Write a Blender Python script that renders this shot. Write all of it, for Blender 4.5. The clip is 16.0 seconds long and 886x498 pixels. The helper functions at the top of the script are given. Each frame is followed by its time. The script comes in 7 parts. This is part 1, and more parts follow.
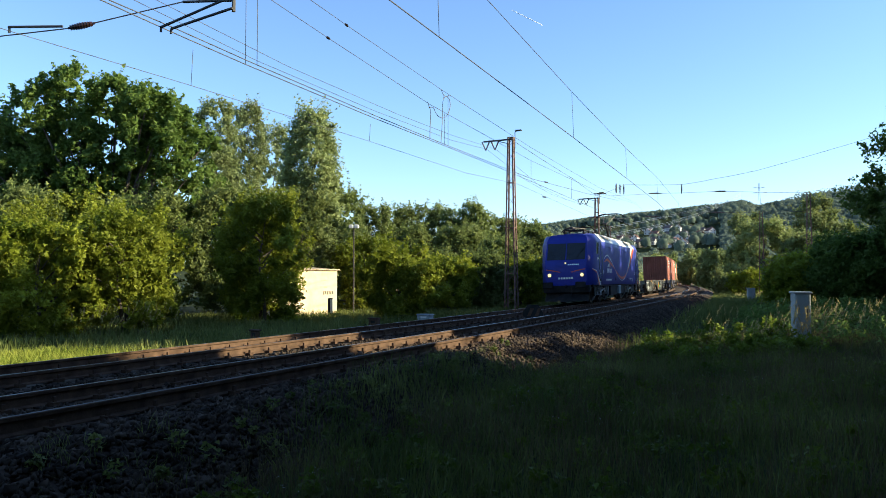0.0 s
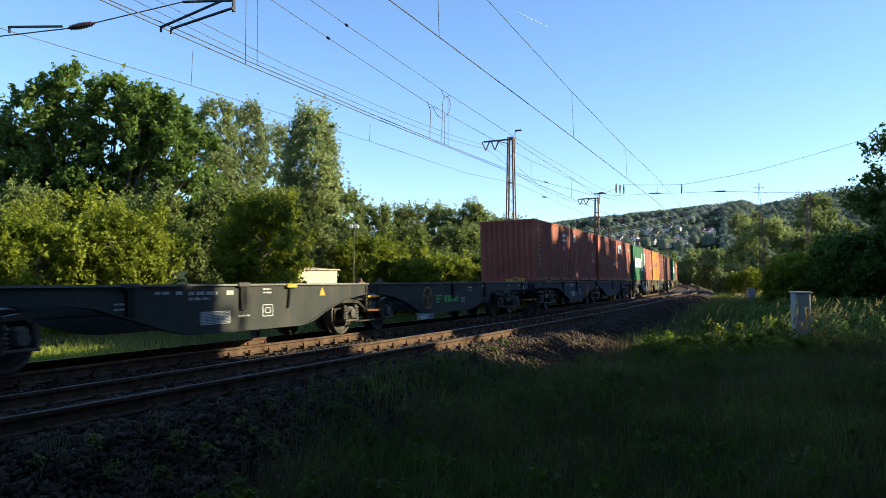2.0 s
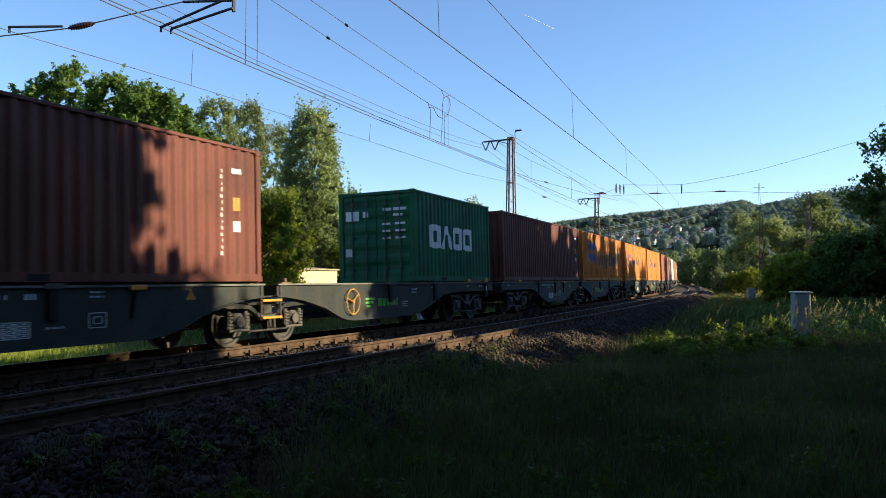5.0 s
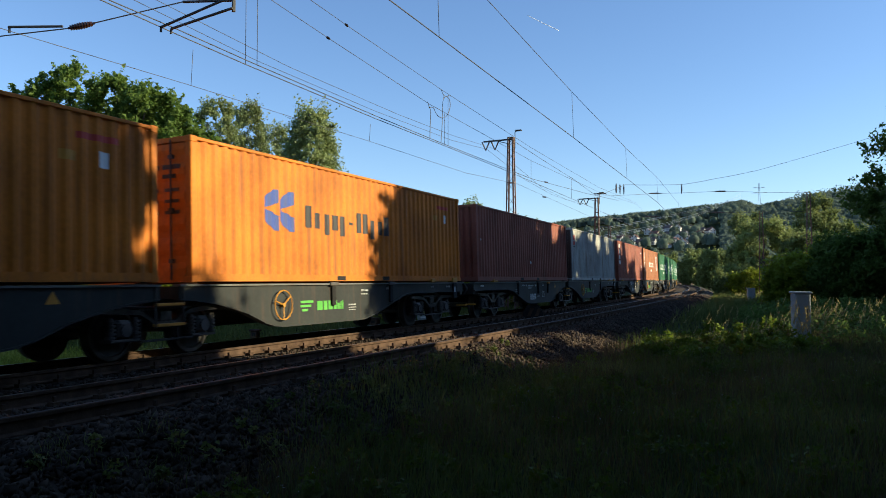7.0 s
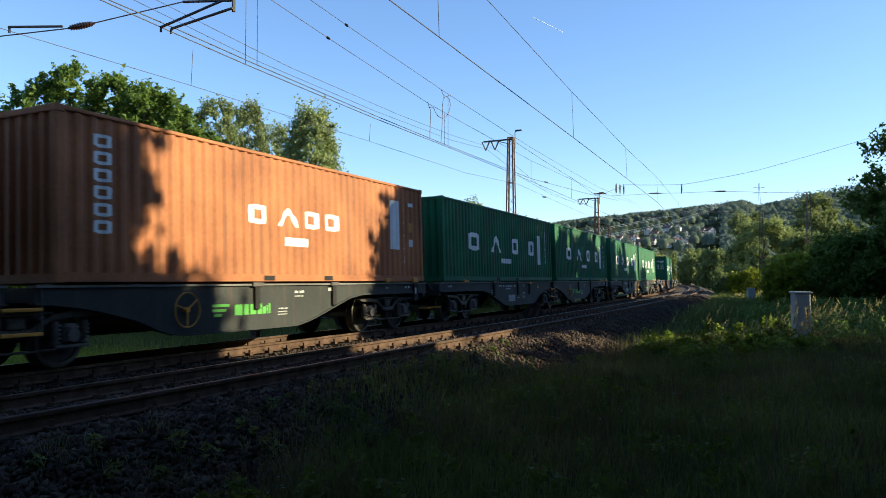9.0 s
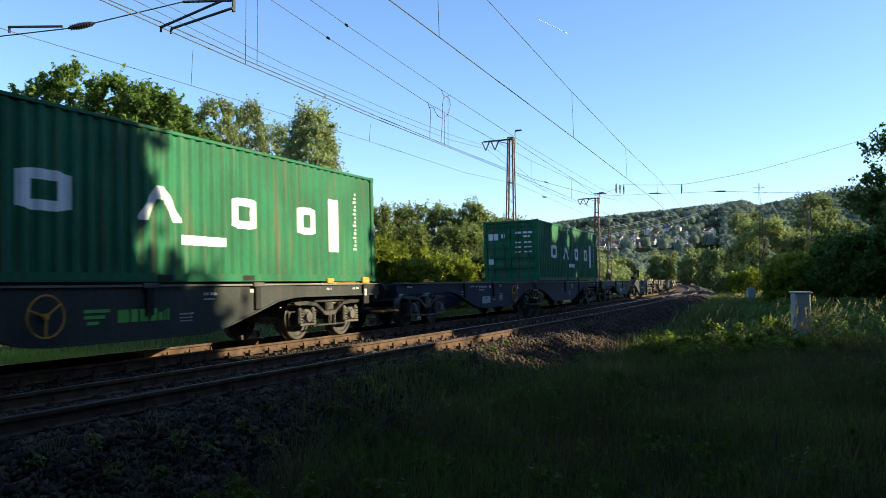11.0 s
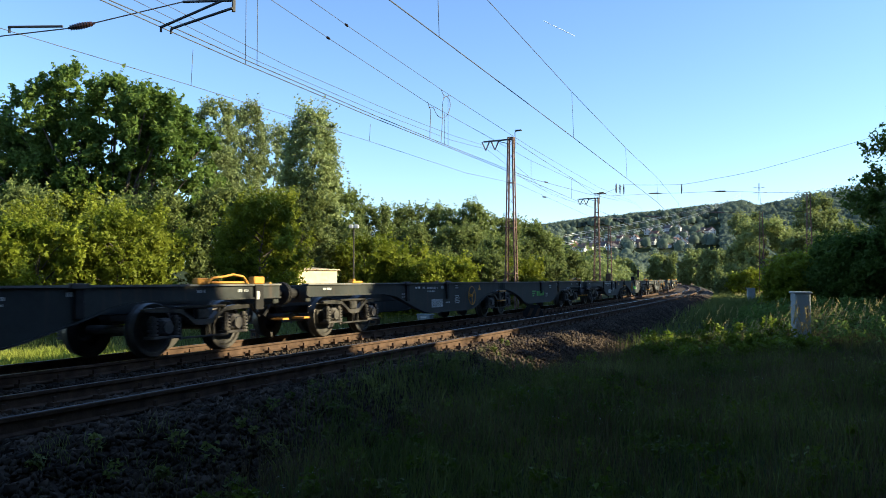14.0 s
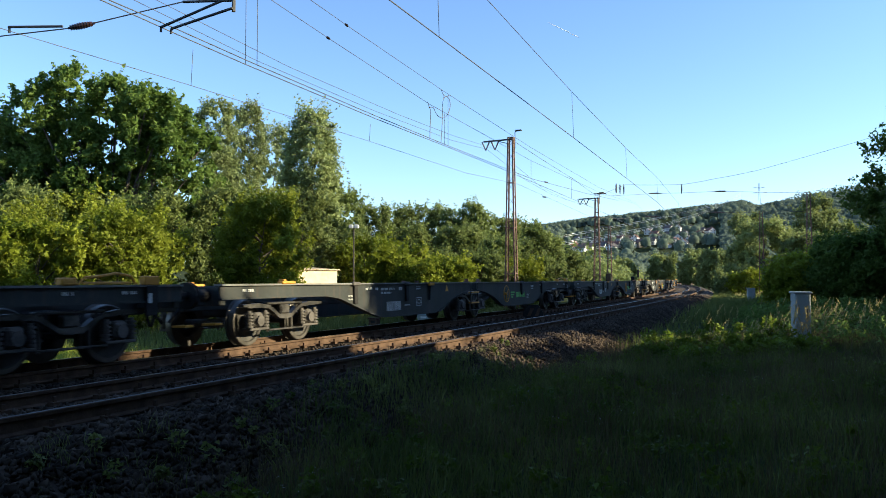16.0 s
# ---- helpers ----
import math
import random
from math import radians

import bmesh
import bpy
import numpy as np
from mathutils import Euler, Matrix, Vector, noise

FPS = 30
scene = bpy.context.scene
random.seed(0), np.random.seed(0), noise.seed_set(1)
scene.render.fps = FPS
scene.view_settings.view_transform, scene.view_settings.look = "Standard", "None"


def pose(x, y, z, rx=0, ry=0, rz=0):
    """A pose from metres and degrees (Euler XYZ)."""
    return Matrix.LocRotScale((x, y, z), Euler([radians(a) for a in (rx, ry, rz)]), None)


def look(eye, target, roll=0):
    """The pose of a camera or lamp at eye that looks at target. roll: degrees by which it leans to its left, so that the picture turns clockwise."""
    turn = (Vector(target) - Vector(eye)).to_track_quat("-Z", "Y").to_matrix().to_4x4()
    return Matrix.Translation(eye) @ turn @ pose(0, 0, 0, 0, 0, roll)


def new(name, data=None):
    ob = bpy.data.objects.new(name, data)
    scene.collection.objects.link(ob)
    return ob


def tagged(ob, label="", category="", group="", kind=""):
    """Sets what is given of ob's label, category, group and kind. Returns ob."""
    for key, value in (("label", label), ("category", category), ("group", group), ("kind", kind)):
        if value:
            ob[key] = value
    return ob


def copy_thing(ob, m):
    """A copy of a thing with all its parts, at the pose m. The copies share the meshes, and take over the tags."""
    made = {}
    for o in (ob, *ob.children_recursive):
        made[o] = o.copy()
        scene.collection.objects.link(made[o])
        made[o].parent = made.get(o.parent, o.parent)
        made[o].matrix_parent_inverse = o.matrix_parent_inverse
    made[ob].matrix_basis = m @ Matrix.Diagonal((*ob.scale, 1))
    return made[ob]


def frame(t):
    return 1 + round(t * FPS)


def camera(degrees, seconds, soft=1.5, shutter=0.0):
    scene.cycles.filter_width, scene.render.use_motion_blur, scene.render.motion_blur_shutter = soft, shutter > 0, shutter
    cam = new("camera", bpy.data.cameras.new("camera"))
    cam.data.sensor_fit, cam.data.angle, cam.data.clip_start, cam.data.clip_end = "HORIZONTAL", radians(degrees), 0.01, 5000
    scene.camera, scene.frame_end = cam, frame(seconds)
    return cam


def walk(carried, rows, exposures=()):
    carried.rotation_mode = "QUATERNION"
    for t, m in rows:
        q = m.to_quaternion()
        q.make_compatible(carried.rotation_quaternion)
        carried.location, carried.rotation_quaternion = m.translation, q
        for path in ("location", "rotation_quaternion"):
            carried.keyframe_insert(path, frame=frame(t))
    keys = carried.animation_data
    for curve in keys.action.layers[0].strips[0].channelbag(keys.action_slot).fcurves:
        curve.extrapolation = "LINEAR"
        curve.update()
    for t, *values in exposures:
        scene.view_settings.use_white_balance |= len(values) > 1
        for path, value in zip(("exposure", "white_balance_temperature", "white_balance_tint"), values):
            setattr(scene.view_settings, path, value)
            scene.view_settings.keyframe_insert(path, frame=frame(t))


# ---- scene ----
import functools

EYE = (0.0, 0.0, 1.334)
cam = camera(58.68, 16.0, soft=0.9, shutter=0.06)
VIEW = look(EYE, (0.0, 10.0, EYE[2] + 10.0 * math.tan(0.03888)))
walk(cam, [(0.0, VIEW), (16.0, VIEW)], exposures=[(t, e, 5650, 11) for t, e in (
    (0.0, 1.44), (1.5, 1.37), (3.5, 1.32), (5.2, 1.14), (6.4, 0.97), (7.1, 0.90), (7.6, 0.96), (8.0, 1.14), (9.0, 1.27), (10.5, 1.34), (12.4, 1.44), (16.0, 1.44))])

# ---- sky and sun: low evening sun from beyond the right-hand trees ----
SUN_AZ, SUN_EL = radians(94), radians(22)   # azimuth from +y towards +x
world = bpy.data.worlds.new("sky")
scene.world = world
world.use_nodes = True
wn = world.node_tree
sky = wn.nodes.new("ShaderNodeTexSky")
sky.sky_type, sky.sun_disc = "NISHITA", False
sky.sun_elevation, sky.sun_rotation = SUN_EL, SUN_AZ
sky.altitude, sky.air_density, sky.dust_density, sky.ozone_density = 200, 1.0, 0.2, 2.5
wn.links.new(sky.outputs[0], wn.nodes["Background"].inputs[0])
wn.nodes["Background"].inputs[1].default_value = 0.092
sun = new("sun", bpy.data.lights.new("sun", "SUN"))
sun.data.energy, sun.data.angle, sun.data.color = 5.0, radians(0.6), (1.0, 0.82, 0.46)
SUN_DIR = Vector((math.sin(SUN_AZ) * math.cos(SUN_EL), math.cos(SUN_AZ) * math.cos(SUN_EL), math.sin(SUN_EL)))
sun.matrix_world = look(SUN_DIR * 50, (0, 0, 0))

# ---- materials ----


def material(name, dark, light, rough=0.6, metal=0.0, size=8.0, detail=6.0, bump=0.2, fine=80.0, pieces=0.0,
             thin=0.0, dist=0.02, spec=0.5):
    """Two colours mixed by a coarse and a fine noise, with relief; pieces: brightness change from object to object or island to island."""
    m = bpy.data.materials.new(name)
    m.use_nodes = True
    nt = m.node_tree
    b = nt.nodes["Principled BSDF"]
    co = nt.nodes.new("ShaderNodeTexCoord")
    n1 = nt.nodes.new("ShaderNodeTexNoise")
    n1.inputs["Scale"].default_value, n1.inputs["Detail"].default_value = size, detail
    n2 = nt.nodes.new("ShaderNodeTexNoise")
    n2.inputs["Scale"].default_value, n2.inputs["Detail"].default_value = fine, 3.0
    for n in (n1, n2):
        nt.links.new(co.outputs["Object"], n.inputs["Vector"])
    add = nt.nodes.new("ShaderNodeMath")
    add.operation = "MULTIPLY_ADD"
    add.inputs[1].default_value = 0.4
    nt.links.new(n2.outputs["Fac"], add.inputs[0])
    nt.links.new(n1.outputs["Fac"], add.inputs[2])
    ramp = nt.nodes.new("ShaderNodeValToRGB")
    ramp.color_ramp.elements[0].position, ramp.color_ramp.elements[1].position = 0.5, 0.9
    ramp.color_ramp.elements[0].color, ramp.color_ramp.elements[1].color = (*dark, 1), (*light, 1)
    nt.links.new(add.outputs[0], ramp.inputs[0])
    col = ramp.outputs[0]
    if pieces:
        ge = nt.nodes.new("ShaderNodeNewGeometry")
        oi = nt.nodes.new("ShaderNodeObjectInfo")
        sm = nt.nodes.new("ShaderNodeMath")
        sm.operation = "ADD"
        nt.links.new(ge.outputs["Random Per Island"], sm.inputs[0])
        nt.links.new(oi.outputs["Random"], sm.inputs[1])
        mr = nt.nodes.new("ShaderNodeMapRange")
        mr.inputs["From Max"].default_value = 2.0
        mr.inputs["To Min"].default_value, mr.inputs["To Max"].default_value = 1 - pieces, 1 + pieces
        nt.links.new(sm.outputs[0], mr.inputs["Value"])
        hs = nt.nodes.new("ShaderNodeHueSaturation")
        nt.links.new(mr.outputs[0], hs.inputs["Value"])
        nt.links.new(col, hs.inputs["Color"])
        col = hs.outputs[0]
    nt.links.new(col, b.inputs["Base Color"])
    b.inputs["Roughness"].default_value, b.inputs["Metallic"].default_value = rough, metal
    b.inputs["Specular IOR Level"].default_value = spec
    if bump:
        bp = nt.nodes.new("ShaderNodeBump")
        bp.inputs["Strength"].default_value, bp.inputs["Distance"].default_value = bump, dist
        nt.links.new(add.outputs[0], bp.inputs["Height"])
        nt.links.new(bp.outputs[0], b.inputs["Normal"])
    if thin:
        tr = nt.nodes.new("ShaderNodeBsdfTranslucent")
        nt.links.new(col, tr.inputs["Color"])
        mx = nt.nodes.new("ShaderNodeMixShader")
        mx.inputs[0].default_value = thin
        nt.links.new(b.outputs[0], mx.inputs[1])
        nt.links.new(tr.outputs[0], mx.inputs[2])
        nt.links.new(mx.outputs[0], nt.nodes["Material Output"].inputs[0])
    return m


def leaf_mat(name, dark, light, thin=0.42):
    return material(name, dark, light, rough=0.6, size=0.35, detail=3, bump=0, fine=3.0, pieces=0.35, thin=thin, spec=0.2)


OAK = leaf_mat("oak_leaf", (0.072, 0.122, 0.020), (0.168, 0.240, 0.052), 0.5)
BUSH = leaf_mat("bush_leaf", (0.117, 0.150, 0.008), (0.282, 0.315, 0.030), 0.45)
HERB = leaf_mat("herb_leaf", (0.065, 0.105, 0.008), (0.175, 0.225, 0.025), 0.45)
VERGE = leaf_mat("verge_grass", (0.170, 0.225, 0.020), (0.390, 0.405, 0.075), 0.5)
POPLAR = leaf_mat("poplar_leaf", (0.169, 0.208, 0.078), (0.299, 0.345, 0.143), 0.45)
# paler than the woods' leaves: evening sun and valley haze put into colour
WILLOW = leaf_mat("sun_paled_willow_leaf", (0.156, 0.194, 0.062), (0.275, 0.312, 0.112), 0.45)
WOODS = leaf_mat("woods_leaf", (0.100, 0.135, 0.034), (0.215, 0.255, 0.078), 0.45)
# distant foliage: aerial haze is put into the colour, greyer and bluer
HAZYWOOD = material("hazy_far_leaf", (0.115, 0.150, 0.118), (0.165, 0.205, 0.158), rough=0.95, size=0.02, detail=3, bump=0, fine=0.3, pieces=0.10, thin=0.45, spec=0.0)
GRASS = leaf_mat("grass_blade", (0.058, 0.086, 0.017), (0.200, 0.220, 0.062))
DRYGRASS = leaf_mat("dry_grass", (0.28, 0.23, 0.09), (0.44, 0.37, 0.16))
BARK = material("bark", (0.05, 0.04, 0.03), (0.14, 0.11, 0.08), rough=0.9, size=6, fine=40, bump=0.6)
SOIL = material("soil", (0.018, 0.024, 0.008), (0.040, 0.050, 0.017), rough=0.95, size=0.5, fine=9, bump=0.5, dist=0.05, spec=0.05)
BALLAST = material("ballast", (0.020, 0.0155, 0.012), (0.098, 0.074, 0.056), rough=0.95, size=3, fine=30, bump=0.5, pieces=0.65, spec=0.1)
RUST = material("rail_rust", (0.048, 0.029, 0.019), (0.115, 0.072, 0.047), rough=0.85, size=5, fine=60, bump=0.25, dist=0.004, spec=0.15)
STEEL = material("rail_steel", (0.20, 0.19, 0.175), (0.33, 0.315, 0.29), rough=0.34, metal=1.0, size=3, fine=120, bump=0.05, dist=0.002)
# nearest rail's steel, darkened in colour for the sky it doesn't reflect
DIMSTEEL = material("dimmed_rail_steel", (0.040, 0.032, 0.026), (0.075, 0.062, 0.052), rough=0.6, metal=0.15, size=3, fine=120, bump=0.05, dist=0.002)
SLEEPER = material("sleeper", (0.038, 0.030, 0.024), (0.085, 0.068, 0.055), rough=0.95, size=4, fine=50, bump=0.4, pieces=0.2, spec=0.1)
MASTRUST = material("mast_rust", (0.085, 0.046, 0.034), (0.25, 0.155, 0.115), rough=0.8, metal=0.1, size=3, fine=40, bump=0.2, dist=0.005)
WIRE = material("wire", (0.045, 0.045, 0.045), (0.09, 0.088, 0.085), rough=0.6, metal=0.3, size=3, bump=0)
SHINYWIRE = material("aluminium_wire", (0.45, 0.45, 0.45), (0.6, 0.6, 0.6), rough=0.35, metal=1.0, size=3, bump=0)
CERAMIC = material("brown_ceramic", (0.022, 0.010, 0.008), (0.05, 0.022, 0.016), rough=0.3, size=5, bump=0)
HUTWALL = material("hut_render", (0.62, 0.47, 0.30), (0.76, 0.60, 0.40), rough=0.9, size=2.5, fine=60, bump=0.15)
GREYPAINT = material("grey_cabinet", (0.23, 0.27, 0.28), (0.31, 0.35, 0.355), rough=0.55, size=3, fine=60, bump=0.08)

# ---- helpers for building ----


def mesh_object(name, verts, faces, mat, parent=None, smooth=False, label=""):
    me = bpy.data.meshes.new(name)
    me.from_pydata([tuple(v) for v in verts], [], faces)
    for m in (mat if isinstance(mat, (list, tuple)) else [mat]):
        me.materials.append(m)
    if smooth:
        me.shade_smooth()
    ob = new(name, me)
    ob.parent = parent
    if label:
        ob["label"] = label
    return ob


def part(name, bm, mat, parent=None, label="", smooth=False):
    """One mesh object made of a bmesh, under a thing or a part."""
    me = bpy.data.meshes.new(name)
    bmesh.ops.recalc_face_normals(bm, faces=bm.faces)
    bm.to_mesh(me)
    bm.free()
    for m in (mat if isinstance(mat, (list, tuple)) else [mat]):
        me.materials.append(m)
    if smooth:
        me.shade_smooth()
    ob = new(name, me)
    ob.parent = parent
    if label:
        ob["label"] = label
    return ob


def box(bm, x0, x1, y0, y1, z0, z1, bevel=0.0):
    r = bmesh.ops.create_cube(bm, size=1.0)
    for v in r["verts"]:
        v.co = Vector((x0 + (v.co.x + 0.5) * (x1 - x0), y0 + (v.co.y + 0.5) * (y1 - y0), z0 + (v.co.z + 0.5) * (z1 - z0)))
    if bevel:
        es = list({e for v in r["verts"] for e in v.link_edges})
        bmesh.ops.bevel(bm, geom=es, offset=bevel, segments=1, affect="EDGES")
    return bm


def rod(bm, a, b, r, r2=None, n=8):
    """A round bar from a to b."""
    a, b = Vector(a), Vector(b)
    q = (b - a).to_track_quat("Z", "Y").to_matrix().to_4x4()
    bmesh.ops.create_cone(bm, cap_ends=True, segments=n, radius1=r, radius2=r if r2 is None else r2, depth=(b - a).length,
                          matrix=Matrix.Translation((a + b) / 2) @ q)
    return bm


def tube(name, pts, r, mat, parent=None, n=5, closed=False):
    """A bar swept along a line of points."""
    pts = [Vector(p) for p in pts]
    vs, fs = [], []
    for i, p in enumerate(pts):
        t = (pts[min(i + 1, len(pts) - 1)] - pts[max(i - 1, 0)])
        if closed:
            t = pts[(i + 1) % len(pts)] - pts[i - 1]
        t.normalize()
        u = t.cross(Vector((0, 0, 1)) if abs(t.z) < 0.95 else Vector((1, 0, 0))).normalized()
        w = t.cross(u)
        for k in range(n):
            a = 2 * math.pi * k / n
            vs.append(p + (u * math.cos(a) + w * math.sin(a)) * r)
    m = len(pts)
    for i in range(m if closed else m - 1):
        for k in range(n):
            j = (i + 1) % m
            fs.append((i * n + k, i * n + (k + 1) % n, j * n + (k + 1) % n, j * n + k))
    if not closed:
        fs += [tuple(range(n))[::-1], tuple((m - 1) * n + k for k in range(n))]
    return mesh_object(name, vs, fs, mat, parent, smooth=True)


# ---- the line of the railway: curvature along s, s grows away from the eye ----
DS = 0.25
S_AX = np.arange(-460, 760, DS)
KAPPA = np.interp(S_AX, [-40, 0, 40, 80, 130, 200, 300, 340], [0.0009, 0.0009, 0.00115, 0.00114, 0.00086, -0.00066, -0.00066, 0.0])
KAPPA[S_AX < -60] = 0.0
I0 = int(np.argmin(abs(S_AX)))
THETA = -np.cumsum(KAPPA) * DS
THETA += 0.42003 - THETA[I0]
LX, LY = np.cumsum(np.sin(THETA)) * DS, np.cumsum(np.cos(THETA)) * DS
LX += -5.48842 - LX[I0]
LY += 14.0 - LY[I0]
CANT = 0.02831
NEAR_D, NEAR_Z, NEAR_CANT = 3.698, 0.112, 0.0344


def rail_point(s, lat=0.0, z=0.0, cant=CANT):
    """A point beside the train's track: lat metres to the eye's side of its middle, z above its rails."""
    x, y, th = np.interp(s, S_AX, LX), np.interp(s, S_AX, LY), np.interp(s, S_AX, THETA)
    a, h = lat * math.cos(cant) - z * math.sin(cant), lat * math.sin(cant) + z * math.cos(cant)
    return Vector((x + math.cos(th) * a, y - math.sin(th) * a, h))


def near_point(s, lat=0.0, z=0.0):
    """The same for the track nearer to the eye."""
    x, y, th = np.interp(s, S_AX, LX), np.interp(s, S_AX, LY), np.interp(s, S_AX, THETA)
    a = NEAR_D + lat * math.cos(NEAR_CANT) - z * math.sin(NEAR_CANT)
    return Vector((x + math.cos(th) * a, y - math.sin(th) * a, NEAR_Z + lat * math.sin(NEAR_CANT) + z * math.cos(NEAR_CANT)))


def lateral(x, y):
    """(s, lat) of places near the line, by its polyline."""
    x, y = np.atleast_1d(x).astype(float), np.atleast_1d(y).astype(float)
    k = slice(I0 - 480, I0 + 1300, 16)
    px, py, pt = LX[k], LY[k], THETA[k]
    d = (x[:, None] - px) ** 2 + (y[:, None] - py) ** 2
    i = d.argmin(1)
    dx, dy = x - px[i], y - py[i]
    return S_AX[k][i] + dx * np.sin(pt[i]) + dy * np.cos(pt[i]), dx * np.cos(pt[i]) - dy * np.sin(pt[i])


def smooth(a, b, v):
    t = np.clip((v - a) / (b - a), 0, 1)
    return t * t * (3 - 2 * t)


RIDGE_A = np.radians([-70, -40, -20, -5, 4.7, 10.4, 15.7, 20.8, 21.8, 24.2, 25.6, 27.6, 29.3, 36, 50, 70])
RIDGE_E = np.array([20, 22, 28, 48, 77, 98, 109, 119, 110, 117, 124, 125, 131, 140, 120, 70]) / 1394.6


def ground_z(x, y):
    x, y = np.atleast_1d(x).astype(float), np.atleast_1d(y).astype(float)
    r, az = np.hypot(x, y), np.arctan2(x, y)
    s, lat = lateral(x, y)
    bed = smooth(11, 7.0, lat) * smooth(-6.5, -3.4, lat)
    low = -0.36 - 0.10 * smooth(7, 9, lat) + 0.10 * smooth(9.5, 11, lat) - 0.2 * smooth(-3, -8, lat) - 0.15 * bed
    low = low + 0.05 * np.sin(x * 0.9 + 1) * np.sin(y * 0.7)
    hill = np.interp(az, RIDGE_A, RIDGE_E) * 1200 * smooth(420, 1230, r) ** 1.1 * np.where(np.cos(az) > 0.2, 1, 0.3)
    roll = 3 * np.sin(x * 0.011 + 2) * np.sin(y * 0.008) * smooth(300, 700, r)
    return low + hill * (1 - 0.35 * smooth(1250, 2600, r)) + roll


def gz(x, y):
    return float(ground_z(x, y)[0])


# ---- ground, one sheet to the horizon ----
def build_ground():
    rad = np.concatenate([np.arange(0, 40, 0.8), np.arange(40, 120, 3), np.arange(120, 400, 12), np.geomspace(400, 4200, 60)])
    ang = np.radians(np.arange(0, 360, 1.5))
    xs = (rad[1:, None] * np.sin(ang)).ravel()
    ys = (rad[1:, None] * np.cos(ang)).ravel()
    zs = ground_z(xs, ys)
    n, m = len(ang), len(rad) - 1
    vs = np.vstack([np.column_stack([xs, ys, zs]), [[0, 0, gz(0, 0)]]])
    fs = [(i * n + k, (i + 1) * n + k, (i + 1) * n + (k + 1) % n, i * n + (k + 1) % n) for i in range(m - 1) for k in range(n)]
    fs += [(m * n, k, (k + 1) % n) for k in range(n)]
    tagged(mesh_object("ground", vs, fs, SOIL, smooth=True), "grassy soil ground rising to wooded hills", "ground", kind="structure")


build_ground()

# ---- the two tracks ----
RAIL_HALF = [(-0.062, -0.172), (0.062, -0.172), (0.062, -0.160), (0.012, -0.140), (0.009, -0.055), (0.034, -0.040), (0.036, -0.008),
             (0.028, 0.0), (-0.028, 0.0), (-0.036, -0.008), (-0.034, -0.040), (-0.009, -0.055), (-0.012, -0.140), (-0.062, -0.160)]


def rail(point, lat, parent):
    ss = np.concatenate([np.arange(-30, 120, 0.75), np.arange(120, 340, 2.5)])
    n = len(RAIL_HALF)
    vs = [point(s, lat + a, z) for s in ss for a, z in RAIL_HALF]
    fs = [(i * n + k, i * n + (k + 1) % n, (i + 1) * n + (k + 1) % n, (i + 1) * n + k) for i in range(len(ss) - 1) for k in range(n)]
    ob = mesh_object("rail", vs, fs, [RUST, DIMSTEEL if point is near_point and lat > 0 else STEEL], parent, label="rust-brown rail with a polished running surface")
    ob.data.polygons.foreach_set("material_index", [1 if k == 7 else 0 for _ in range(len(ss) - 1) for k in range(n)])
    return ob


def build_tracks():
    ss = np.concatenate([np.arange(-30, 120, 0.75), np.arange(120, 340, 3)])
    prof = [(-3.3, -0.62), (-2.0, -0.24), (-1.4, -0.22), (1.4, -0.18), (1.9, -0.15), (2.4, -0.12), (4.9, -0.05), (5.35, -0.06), (6.6, -0.62)]
    vs = [rail_point(s, a, z + 0.02 * noise.noise((s * 1.3, a * 2, 0)), 0.0) for s in ss for a, z in prof]
    n = len(prof)
    fs = [(i * n + k, i * n + k + 1, (i + 1) * n + k + 1, (i + 1) * n + k) for i in range(len(ss) - 1) for k in range(n - 1)]
    tagged(mesh_object("ballast_bed", vs, fs, BALLAST), "brown-grey crushed stone ballast bed under two tracks", "ballast", kind="structure")
    for point, nm in ((rail_point, "far"), (near_point, "near")):
        t = tagged(new("track"), "railway track with rusty rails on sleepers in ballast", "railway track", kind="structure")
        for lat in (-0.75, 0.75):
            rail(point, lat, t)


build_tracks()

# ---- foliage ----


def leaf_mesh(name, centres, size, mat, parent, rng, up=0.3, outward=None, corners=3):
    """One mesh of small pointed leaves round the given centres."""
    n, k = len(centres), corners
    nrm = rng.normal(size=(n, 3)) * 0.8
    nrm[:, 2] += up
    if outward is not None:
        nrm += outward
    nrm /= np.linalg.norm(nrm, axis=1)[:, None]
    d = rng.normal(size=(n, 3))
    d -= nrm * (d * nrm).sum(1)[:, None]
    d /= np.linalg.norm(d, axis=1)[:, None]
    e = np.cross(nrm, d)
    sz = size * rng.uniform(0.6, 1.4, n)[:, None]
    v = np.empty((n, k, 3))
    if k == 3:
        v[:, 0] = centres + d * sz
        v[:, 1] = centres - d * sz * 0.65 + e * sz * 0.7
        v[:, 2] = centres - d * sz * 0.65 - e * sz * 0.7
    else:
        v[:, 0] = centres - d * sz
        v[:, 1] = centres + e * sz * 0.55
        v[:, 2] = centres + d * sz
        v[:, 3] = centres - e * sz * 0.55
    me = bpy.data.meshes.new(name)
    me.vertices.add(n * k)
    me.vertices.foreach_set("co", v.ravel())
    me.loops.add(n * k)
    me.loops.foreach_set("vertex_index", np.arange(n * k))
    me.polygons.add(n)
    me.polygons.foreach_set("loop_start", np.arange(0, n * k, k))
    me.update(calc_edges=True)
    me.materials.append(mat)
    ob = new(name, me)
    ob.parent = parent
    return ob


